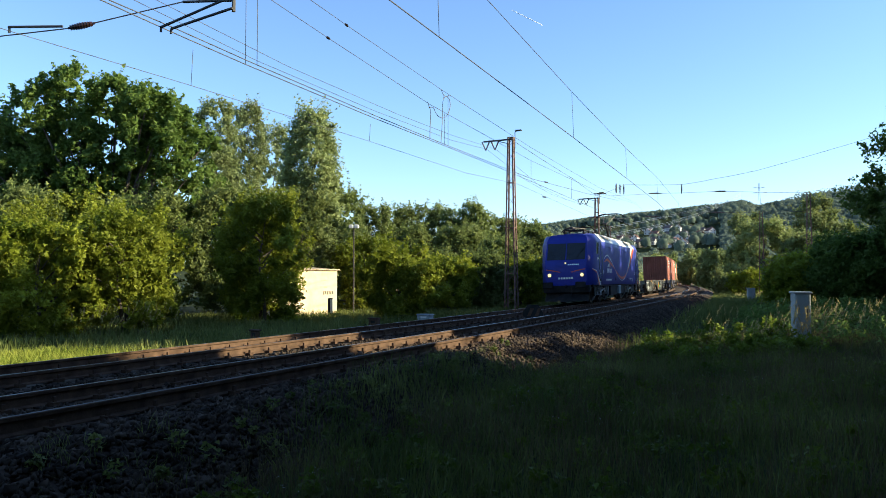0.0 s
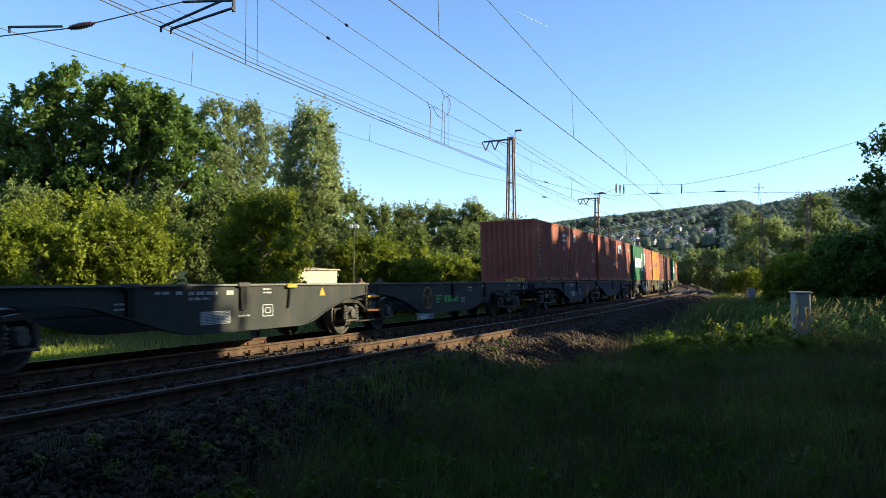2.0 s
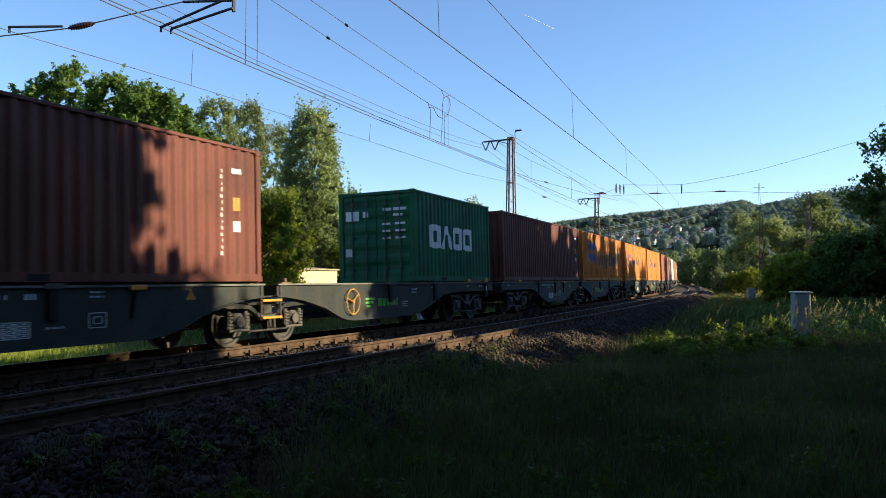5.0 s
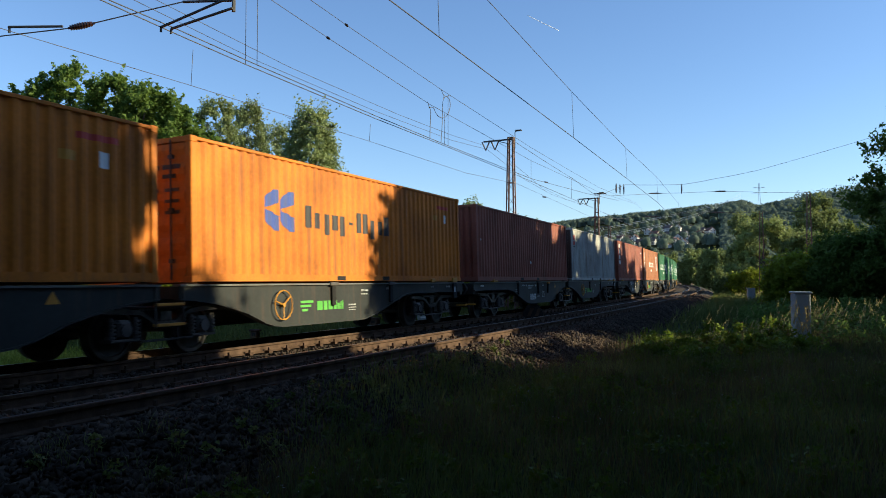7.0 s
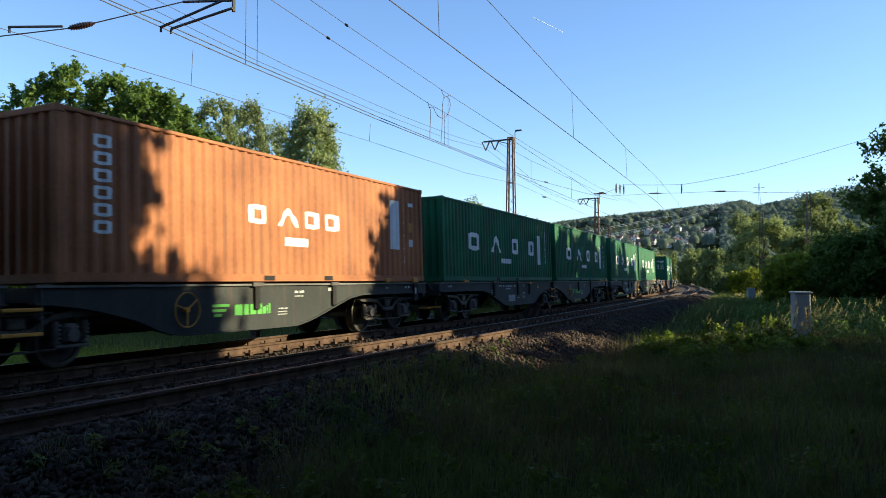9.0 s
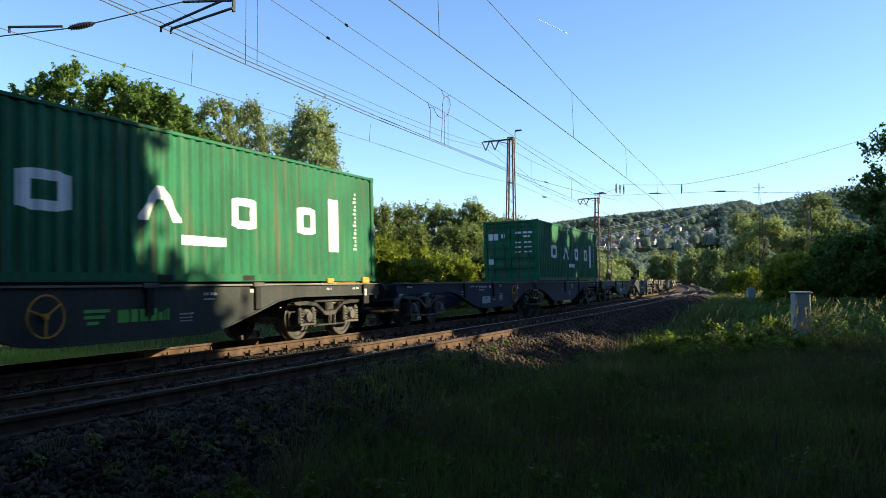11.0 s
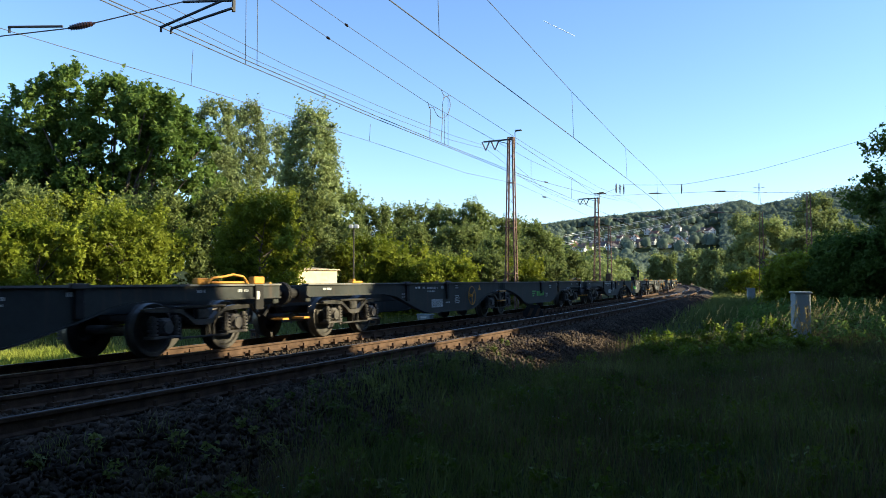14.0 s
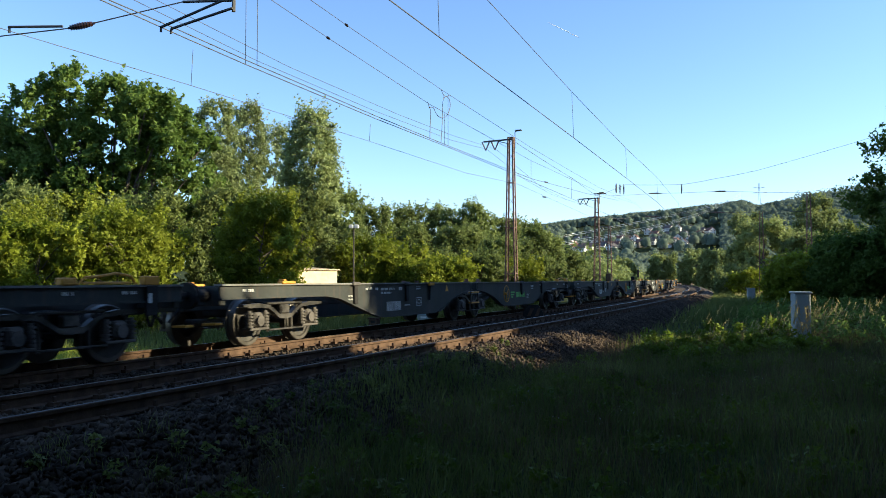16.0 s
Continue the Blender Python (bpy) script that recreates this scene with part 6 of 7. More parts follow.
def build_contrail():
    """A short vapour trail high up, drifting slowly."""
    m = bpy.data.materials.new("vapour")
    m.use_nodes = True
    b = m.node_tree.nodes["Principled BSDF"]
    b.inputs["Base Color"].default_value, b.inputs["Roughness"].default_value = (0.9, 0.9, 0.9, 1), 1.0
    a, z = Vector((347, 3950, 1369)), Vector((505, 3953, 1292))
    c = tagged(tube("contrail", [(z - a) * (i / 12) + Vector((0, 0, 0.8 * math.sin(i * 1.9))) for i in range(13)], 1.35, m, n=6), "thin white vapour trail in the blue sky", "contrail", kind="structure")
    return c, a


CONTRAIL, CONTRAIL_AT = build_contrail()
build_overhead()
build_pylon()


# ---- added shade trees round the eye, out of its view, to cut sky and sun ----
def build_unseen_shade_trees():
    for i, (x, y, top, rx, base) in enumerate([(5.0, 3.6, 12.5, 4.2, 5.0), (-1.5, -3.5, 13, 4.5, 5.0), (9.5, -1.5, 12, 4.2, 1.0), (2.5, -6.5, 13, 4.5, 1.0), (14, 5.5, 11, 4.0, 0.4), (-6, -10, 12, 4.5, 1.0), (8, -9, 13, 5, 1), (17.5, 10.6, 10, 3.2, 0.3), (20.5, 4, 12, 4.5, 0.3), (21.5, 11.7, 11.7, 2.0, 0.3), (13.0, 9.5, 7.5, 2.6, 0.3), (23.0, 16.2, 7.9, 2.3, 0.2), (20.5, 13.8, 7.0, 1.8, 0.2), (23.5, 20.4, 5.1, 2.0, 0.2)]):
        tree("tree", x, y, top, rx, base, OAK, DARK_L, "tree", 200 + i, clumps=110, clump=1.0, per=54, leaf=0.29, trunk=0.28, power=0.35, group="trees on the near bank")


def build_sky_screen_and_bushes():
    # unseen trees added behind the eye to hold back sky light
    k = 0
    for x in range(-16, 46, 7):
        for y in (-15, -23):
            x1, y1 = x + 2.5 * math.sin(k * 2.1), y + 2.0 * math.cos(k * 1.7)
            k += 1
            if lateral(x1, y1)[1][0] > 10:
                tree("tree", x1, y1, 12.5 + 1.5 * math.sin(k), 4.8, 0.4, OAK, DARK_L, "tree", 300 + k, clumps=90, clump=1.25, per=45, leaf=0.44, trunk=0.28, power=0.3, group="trees on the near bank")
    # more unseen trees added along both sides of the line behind the eye, to dim sky light
    for i, (s, lat) in enumerate([(-15, -12), (-23, -11), (-30, -12), (-38, -11), (-47, -12), (-24, 13), (-31, 14), (-38, 13), (-46, 14)]):
        p = rail_point(s, lat)
        tree("tree", p.x, p.y, 13 + 1.5 * math.sin(i * 2.3), 4.4, 0.4, OAK, DARK_L, "tree", 360 + i, clumps=100, clump=1.2, per=45, leaf=0.40, trunk=0.28, power=0.3, group="trees along the line behind the eye")
    for i, (x, y, top, rx) in enumerate([(24.6, 78, 1.5, 1.5), (27, 92, 1.9, 1.7), (30, 95, 2.2, 1.9), (28, 84, 1.7, 1.6), (33.5, 100, 2.6, 2.0), (36.5, 108, 2.8, 2.2), (31.8, 88, 2.2, 1.9), (30, 78, 2.2, 1.9), (34, 93, 2.8, 2.0), (38, 118, 3.0, 2.4)]):
        if lateral(x, y)[1][0] > 7.2:
            tree("bush", x, y, top, rx, 0.1, BUSH if i % 2 else WILLOW, "pale green low bush on the bank beside the curve", "bush", 380 + i, clumps=60, clump=0.5, per=110, leaf=0.13, trunk=0.07, power=0.3, group="lineside bushes", up=0.7)
    # unseen trees added to shade the bank and grass behind the cabinet
    for i, (x, y, top, rx) in enumerate([(25, 23, 7.2, 2.4), (27.5, 27, 8.0, 2.6), (26, 31.0, 9.5, 3.0), (25, 35.0, 8.0, 2.2)]):
        tree("tree", x, y, top, rx, 0.2, OAK, DARK_L, "tree", 340 + i, clumps=120, clump=0.7, per=120, leaf=0.15, trunk=0.14, power=0.3, group="trees on the near bank")


build_sky_screen_and_bushes()
build_unseen_shade_trees()


# ---- woods and village on the far slopes ----
def build_far_woods():
    rng = np.random.default_rng(5)
    def patch(name, n, a0, a1, r0, r1, size, per, leaf, label, mat, skip=None, tall=1.0, dome=False):
        az, r = np.radians(rng.uniform(a0, a1, n)), np.sqrt(rng.uniform(r0 ** 2, r1 ** 2, n))
        x, y = r * np.sin(az), r * np.cos(az)
        if skip is not None:
            keep = skip(x, y, az, r)
            x, y, r = x[keep], y[keep], r[keep]
        z = ground_z(x, y)
        h = size * rng.uniform(0.7, 1.3, len(x))
        cl = np.column_stack([x, y, z + h * 0.55 * tall, h * 0.55])
        pts, out = clump_points(rng, cl, per, 0.85)
        ob = tagged(leaf_mesh(name, pts, leaf, mat, None, rng, 0.5, out * 0.9), label, "woods", kind="stuff")
        if dome:
            ring = np.array([(0.95, -1.0), (1.0, 0.0), (0.66, 0.62)])
            a = np.arange(7) * 2 * math.pi / 7
            unit = np.array([(k * math.cos(q), k * math.sin(q), u) for k, u in ring for q in a] + [(0, 0, 0.88)])
            n = len(x)
            v = unit[None] * rng.uniform(0.8, 1.06, (n, 22, 1)) * cl[:, None, 3:4] * 0.82 + cl[:, None, :3]
            fs = [(r * 7 + k, r * 7 + (k + 1) % 7, r * 7 + 7 + (k + 1) % 7, r * 7 + 7 + k) for r in (0, 1) for k in range(7)] + [(14 + k, 14 + (k + 1) % 7, 21, 21) for k in range(7)]
            faces = [tuple(b * 22 + q for q in (f if f[2] != f[3] else f[:3])) for b in range(n) for f in fs]
            core = mesh_object(name + "_mass", v.reshape(-1, 3), faces, mat, ob, smooth=True)
            core["kind"] = "stuff"
    village = lambda x, y, az, r: ~((np.degrees(az) > 8.4) & (np.degrees(az) < 19.6) & (r > 480) & (r < 1080) & (rng.uniform(size=len(x)) < np.where(r < 640, 0.10, 0.93)))
    # hillside, slope and ridge trees share the leaf colour with haze mixed in
    patch("far_wood", 8200, -3, 33, 640, 1330, 9.5, 56, 0.95, "wooded hillside of dense green deciduous trees", HAZYWOOD, village, dome=True)
    patch("slope_wood", 1900, 4, 33, 330, 620, 9, 90, 0.75, "green trees and hedges on the lower slope", HAZYWOOD, village, dome=True)
    near = lambda x, y, az, r: np.abs(lateral(x, y)[1] - 2) > 13
    patch("valley_wood", 420, 9, 30, 200, 520, 6.0, 230, 0.42, "green trees filling the valley floor beyond the curve", WILLOW, near)
    patch("valley_wood", 170, -14, 11.5, 100, 260, 7, 240, 0.35, "green trees behind the lineside wood edge", WOODS, near)
    patch("ridge_trees", 70, 23.5, 31, 1170, 1240, 15, 40, 1.3, "taller trees standing along the hill ridge", HAZYWOOD, None, 1.3)


HOUSEWALL = [material("house_wall_%d" % i, tuple(v * 0.85 for v in c), c, rough=0.9, size=0.5, fine=6, bump=0) for i, c in enumerate(((0.74, 0.73, 0.71), (0.60, 0.55, 0.46), (0.50, 0.49, 0.47)))]
ROOFS = [material("roof_tiles_%d" % i, tuple(v * 0.7 for v in c), c, rough=0.85, size=0.8, fine=8, bump=0.2) for i, c in enumerate(((0.17, 0.080, 0.058), (0.09, 0.08, 0.085), (0.13, 0.095, 0.085)))]


def house(x, y, turn, w, d, h, wall, roof, rng):
    z = gz(x, y) - 0.5
    b = tagged(new("house"), "distant pitched-roof house on the slope with %s roof" % ("red tiled" if roof is ROOFS[0] else "dark tiled"), "house", "houses of the village")
    b.matrix_basis = pose(x, y, z, 0, 0, turn)
    bm = bmesh.new()
    pts = [(-w / 2, 0), (w / 2, 0), (w / 2, h), (0, h + w * 0.42), (-w / 2, h)]
    a = [bm.verts.new((px, -d / 2, pz)) for px, pz in pts]
    c = [bm.verts.new((px, d / 2, pz)) for px, pz in pts]
    bm.faces.new(a)
    bm.faces.new(c)
    for i in range(5):
        bm.faces.new((a[i], a[(i + 1) % 5], c[(i + 1) % 5], c[i]))
    part("wall", bm, wall, b)
    bm = bmesh.new()
    for s in (-1, 1):
        q = [(s * (w / 2 + 0.5), h - 0.35), (0, h + w * 0.42 + 0.05), (0, h + w * 0.42 + 0.3), (s * (w / 2 + 0.5), h - 0.1)]
        u = [bm.verts.new((px, -d / 2 - 0.5, pz)) for px, pz in q]
        v = [bm.verts.new((px, d / 2 + 0.5, pz)) for px, pz in q]
        bm.faces.new(u)
        bm.faces.new(v)
        for i in range(4):
            bm.faces.new((u[i], u[(i + 1) % 4], v[(i + 1) % 4], v[i]))
    part("roof", bm, roof, b)
    bm = bmesh.new()
    box(bm, w * 0.12, w * 0.12 + 0.7, -0.4, 0.4, h + w * 0.2, h + w * 0.42 + 1.2)
    part("chimney", bm, ROOFS[2], b)
    for px in (-w * 0.25, w * 0.25):
        for pz in (0.9, 3.6):
            if pz + 1.3 < h + 1.5:
                bm = bmesh.new()
                box(bm, px - 0.55, px + 0.55, -d / 2 - 0.06, -d / 2 + 0.05, pz, pz + 1.3)
                part("window", bm, GLASS, b)
    for py in (-d * 0.28, 0.0, d * 0.28):
        bm = bmesh.new()
        box(bm, -w / 2 - 0.06, -w / 2 + 0.05, py - 0.55, py + 0.55, 1.2, 2.5)
        part("window", bm, GLASS, b)


def build_village():
    """Houses set on the slope by bearing (degrees) and distance."""
    rng = np.random.default_rng(11)
    for az, up, turn, w, d, wall, roof in VILLAGE:
        rr = np.arange(520, 1180, 4.0)
        a = math.radians(az)
        el = (ground_z(rr * math.sin(a), rr * math.cos(a)) + 1.0 - EYE[2]) / rr
        r = float(rr[int(np.argmax(el > up))])
        house(r * math.sin(a), r * math.cos(a), turn, w * 0.78, d * 0.78, rng.uniform(3.4, 4.6), HOUSEWALL[wall], ROOFS[roof], rng)


VILLAGE = [(9.66, 0.048, 15, 9, 13, 0, 1), (9.95, 0.036, 60, 9, 12, 0, 2), (10.75, 0.040, -20, 10, 14, 0, 1), (11.6, 0.041, 40, 9, 12, 1, 0), (12.1, 0.038, -50, 9, 11, 0, 1),
           (12.7, 0.047, 25, 9, 12, 0, 0), (13.1, 0.049, 70, 8, 12, 2, 2), (13.7, 0.045, -15, 9, 13, 0, 1), (14.1, 0.041, 10, 10, 12, 1, 0), (14.8, 0.044, 55, 9, 12, 2, 2), (15.8, 0.040, -40, 10, 12, 0, 0),
           (16.6, 0.047, -15, 12, 13, 0, 0), (14.75, 0.057, 20, 9, 14, 0, 1), (15.4, 0.058, -10, 10, 14, 0, 1), (16.0, 0.060, 30, 10, 13, 0, 2), (16.65, 0.060, -30, 9, 13, 0, 1), (17.4, 0.059, 20, 8, 10, 1, 1),
           (18.1, 0.056, 50, 9, 12, 2, 2), (18.75, 0.055, 10, 9, 13, 0, 0), (9.4, 0.041, -40, 9, 12, 2, 0), (15.1, 0.052, 35, 9, 12, 1, 0), (15.6, 0.048, -60, 9, 12, 0, 1), (13.4, 0.040, 45, 9, 12, 0, 2),
           (11.1, 0.047, 5, 9, 13, 2, 0), (12.4, 0.053, -30, 9, 12, 0, 1), (10.3, 0.047, 30, 9, 12, 1, 1), (16.3, 0.043, 15, 9, 12, 2, 1), (17.0, 0.041, -25, 9, 12, 0, 0),
           *[(9.5 + 0.47 * i, 0.037 + 0.0011 * ((i * 7) % 13) + (0.006 if i > 10 else 0), (i * 67) % 140 - 70, 8 + i % 3, 11 + i % 4, (0, 0, 1, 2)[i % 4], i % 3) for i in range(20)]]
build_far_woods()
build_village()


# ---- lineside things ----
def build_hut():
    p = Vector((-5.63, 42.0))
    h = tagged(new("lineside_hut"), "small cream-rendered lineside hut beside the bushes", "hut")
    h.matrix_basis = pose(p.x, p.y, gz(p.x, p.y), 0, 0, 48)
    bm = bmesh.new()
    box(bm, -4.2, 0.0, 0.0, 2.2, -0.4, 2.42, 0.02)
    part("wall", bm, HUTWALL, h, "cream rendered wall with faint scribbles")
    bm = bmesh.new()
    xs = np.linspace(-4.32, 0.12, 84)
    a = [bm.verts.new((x, -0.12, 2.44 + 0.025 * math.sin(i * math.pi / 2))) for i, x in enumerate(xs)]
    b = [bm.verts.new((x, 2.35, 2.60 + 0.025 * math.sin(i * math.pi / 2))) for i, x in enumerate(xs)]
    c = [bm.verts.new((v.co.x, v.co.y, v.co.z + 0.03)) for v in a]
    for i in range(len(xs) - 1):
        bm.faces.new((a[i], a[i + 1], b[i + 1], b[i]))
        bm.faces.new((a[i], a[i + 1], c[i + 1], c[i]))
    part("roof", bm, HUTWALL, h, "corrugated sheet roof")
    bm = bmesh.new()
    for i in range(6):
        x = -0.95 + i * 0.12
        box(bm, x, x + 0.07, -0.008, 0.0, 1.15 + 0.03 * (i % 2), 1.33)
    part("scribble", bm, UNDER, h, "faded illegible scribble")
    post = tagged(new("marker_post"), "dark lineside post with a pale cap by the hut", "post")
    post.matrix_basis = pose(-5.65, 39.6, gz(-5.65, 39.6))
    bm = bmesh.new()
    box(bm, -0.12, 0.12, -0.1, 0.1, -0.3, 0.95, 0.02)
    part("shaft", bm, BLACK, post)
    bm = bmesh.new()
    box(bm, 0.0, 0.13, -0.105, 0.105, 0.2, 0.9, 0.01)
    part("plate", bm, GREYPAINT, post)


def build_cabinet(x, y, w, h, label):
    c = tagged(new("control_cabinet"), label, "cabinet")
    c.matrix_basis = pose(x, y, gz(x, y), 0, 0, -6)
    bm = bmesh.new()
    box(bm, -w / 2 - 0.03, w / 2 + 0.03, -0.2, 0.22, -0.3, 0.12, 0.02)
    part("plinth", bm, SLEEPER, c)
    bm = bmesh.new()
    box(bm, -w / 2, w / 2, -0.17, 0.19, 0.12, h - 0.05, 0.012)
    part("body", bm, GREYPAINT, c)
    bm = bmesh.new()
    box(bm, -w / 2 - 0.03, w / 2 + 0.03, -0.21, 0.23, h - 0.05, h, 0.012)
    part("lid", bm, GREYPAINT, c, "overhanging lid")
    bm = bmesh.new()
    box(bm, -w / 2 + 0.03, w / 2 - 0.03, -0.182, -0.17, 0.16, h - 0.09, 0.004)
    d = part("door", bm, GREYPAINT, c)
    bm = bmesh.new()
    rod(bm, (w / 2 - 0.09, -0.2, h * 0.55), (w / 2 - 0.09, -0.2, h * 0.68), 0.012, n=6)
    part("handle", bm, BLACK, d)
    return c


def build_floodlight():
    x, y = -4.85, 42.8
    f = tagged(new("floodlight_pole"), "slim grey pole with twin pale floodlights", "floodlight")
    f.matrix_basis = pose(x, y, gz(x, y))
    h = 4.15 - gz(x, y)
    bm = bmesh.new()
    rod(bm, (0, 0, -0.3), (0, 0, h), 0.045, 0.035, 8)
    part("pole", bm, UNDER, f)
    for s in (-1, 1):
        bm = bmesh.new()
        box(bm, min(s * 0.03, s * 0.27), max(s * 0.03, s * 0.27), -0.14, 0.14, h - 0.02, h + 0.17, 0.03)
        part("lamp_housing", bm, ROOFWHITE, f)


def build_small_things():
    board = tagged(new("track_marker"), "low octagonal board with dark and rusty diagonal stripes", "track marker")
    p = rail_point(17.6, 1.95)
    board.matrix_basis = pose(p.x, p.y, -0.02, 0, 0, -18)
    bm = bmesh.new()
    oct_ = [(-0.38, 0.12), (-0.20, 0.42), (0.20, 0.42), (0.38, 0.12), (0.38, 0.0), (0.2, -0.12), (-0.2, -0.12), (-0.38, 0.0)]
    a = [bm.verts.new((x, -0.03, z)) for x, z in oct_]
    b = [bm.verts.new((x, 0.03, z)) for x, z in oct_]
    bm.faces.new(a)
    bm.faces.new(b)
    for i in range(8):
        bm.faces.new((a[i], a[(i + 1) % 8], b[(i + 1) % 8], b[i]))
    part("plate", bm, BLACK, board)
    for x in (-0.22, 0.06):
        bm = bmesh.new()
        bm.faces.new([bm.verts.new((x + dx, -0.034, z)) for dx, z in ((0, 0.0), (0.13, 0.0), (0.27, 0.3), (0.14, 0.3))])
        part("stripe", bm, RUST, board)
    bm = bmesh.new()
    rod(bm, (0, 0.02, -0.45), (0, 0.02, 0.0), 0.03, n=6)
    part("stake", bm, BLACK, board)
    for s, lat, w, h, m, nm, lab in ((18.6, -2.9, 0.58, 0.16, GREYPAINT, "junction_box", "low pale junction box beside the track"), (7.3, -2.9, 0.24, 0.18, RUST, "point_box", "rusty lineside box with a lid"), (14.2, -2.9, 0.36, 0.20, RUST, "point_box", "rusty lineside box with a lid")):
        p = rail_point(s, lat)
        j = tagged(new(nm), lab, "junction box")
        j.matrix_basis = pose(p.x, p.y, -0.27, 0, 0, -24)
        bm = bmesh.new()
        box(bm, -w / 2, w / 2, -w / 3, w / 3, -0.2, h, 0.03)
        part("body", bm, m, j)
        bm = bmesh.new()
        box(bm, -w / 2 - 0.03, w / 2 + 0.03, -w / 3 - 0.02, w / 3 + 0.02, h, h + 0.05, 0.015)
        part("lid", bm, m, j)
        bm = bmesh.new()
        box(bm, -w * 0.2, w * 0.25, -w / 3 - 0.006, -w / 3 + 0.002, h * 0.3, h * 0.75)
        part("label_plate", bm, ROOFWHITE if m is GREYPAINT else BLACK, j)
    for x, y, h, w in ((15.3, 73, 1.5, 0.45), (22.6, 94, 1.3, 0.4), (29.2, 118, 2.4, 0.25)):
        s = tagged(new("signal_post"), "dark small signal post beside the far track", "signal")
        s.matrix_basis = pose(x, y, gz(x, y))
        bm = bmesh.new()
        rod(bm, (0, 0, -0.3), (0, 0, h + 0.8), 0.06, n=8)
        part("post", bm, BLACK, s)
        bm = bmesh.new()
        box(bm, -w / 2, w / 2, -0.12, 0.12, h - 0.2, h + 0.9, 0.03)
        part("signal_head", bm, BLACK, s)


build_hut()
build_cabinet(9.06, 20.0, 0.38, 1.38, "grey metal control cabinet in tall grass")
build_cabinet(24.2, 62.0, 0.55, 1.2, "distant grey metal control cabinet by the track")
build_floodlight()
build_small_things()


# ---- grass and herbs ----
def blade_mesh(name, x, y, z, height, width, mat, rng, lean=0.35, label="", head=None):
    """Grass blades as one mesh: a bent, tapering strip each; head: material of a seed head at the tip."""
    n = len(x)
    a = rng.uniform(0, 6.283, n)
    side = np.column_stack([np.cos(a), np.sin(a), np.zeros(n)]) * width[:, None]
    la = rng.uniform(0, 6.283, n)
    bend = np.column_stack([np.cos(la), np.sin(la), np.zeros(n)]) * (height * lean * rng.uniform(0.1, 1.3, n))[:, None]
    base = np.column_stack([x, y, z])
    up = np.column_stack([np.zeros(n), np.zeros(n), height])
    v = np.empty((n, 5, 3))
    v[:, 0], v[:, 1] = base - side, base + side
    mid = base + up * 0.55 + bend * 0.35
    v[:, 2], v[:, 3] = mid - side * 0.75, mid + side * 0.75
    v[:, 4] = base + up * 0.97 + bend
    k = np.arange(n)[:, None] * 5
    quad, tri = k + np.array([0, 1, 3, 2]), k + np.array([2, 3, 4])
    loops = np.hstack([quad, tri]).ravel()
    me = bpy.data.meshes.new(name)
    me.vertices.add(n * 5)
    me.vertices.foreach_set("co", v.ravel())
    me.loops.add(n * 7)
    me.loops.foreach_set("vertex_index", loops)
    me.polygons.add(n * 2)
    me.polygons.foreach_set("loop_start", (np.arange(n)[:, None] * 7 + np.array([0, 4])).ravel())
    me.update(calc_edges=True)
    me.materials.append(mat)
    tagged(new(name, me), label, "grass", kind="stuff")
    return v[:, 4]


def spread(rng, n, x0, x1, y0, y1, keep):
    x, y = rng.uniform(x0, x1, n), rng.uniform(y0, y1, n)
    s, lat = lateral(x, y)
    k = keep(x, y, s, lat)
    return x[k], y[k]


def patchy(x, y, scale, seed):
    return 0.5 + 0.5 * np.sin(x * scale + seed) * np.sin(y * scale * 1.3 + seed * 2) + 0.3 * np.sin(x * scale * 2.7 + y * scale * 1.9)


STEMS = leaf_mat("brown_stem", (0.07, 0.055, 0.028), (0.15, 0.115, 0.06))


PALEFLOWER = leaf_mat("pale_flower", (0.30, 0.33, 0.34), (0.50, 0.54, 0.56), 0.3)


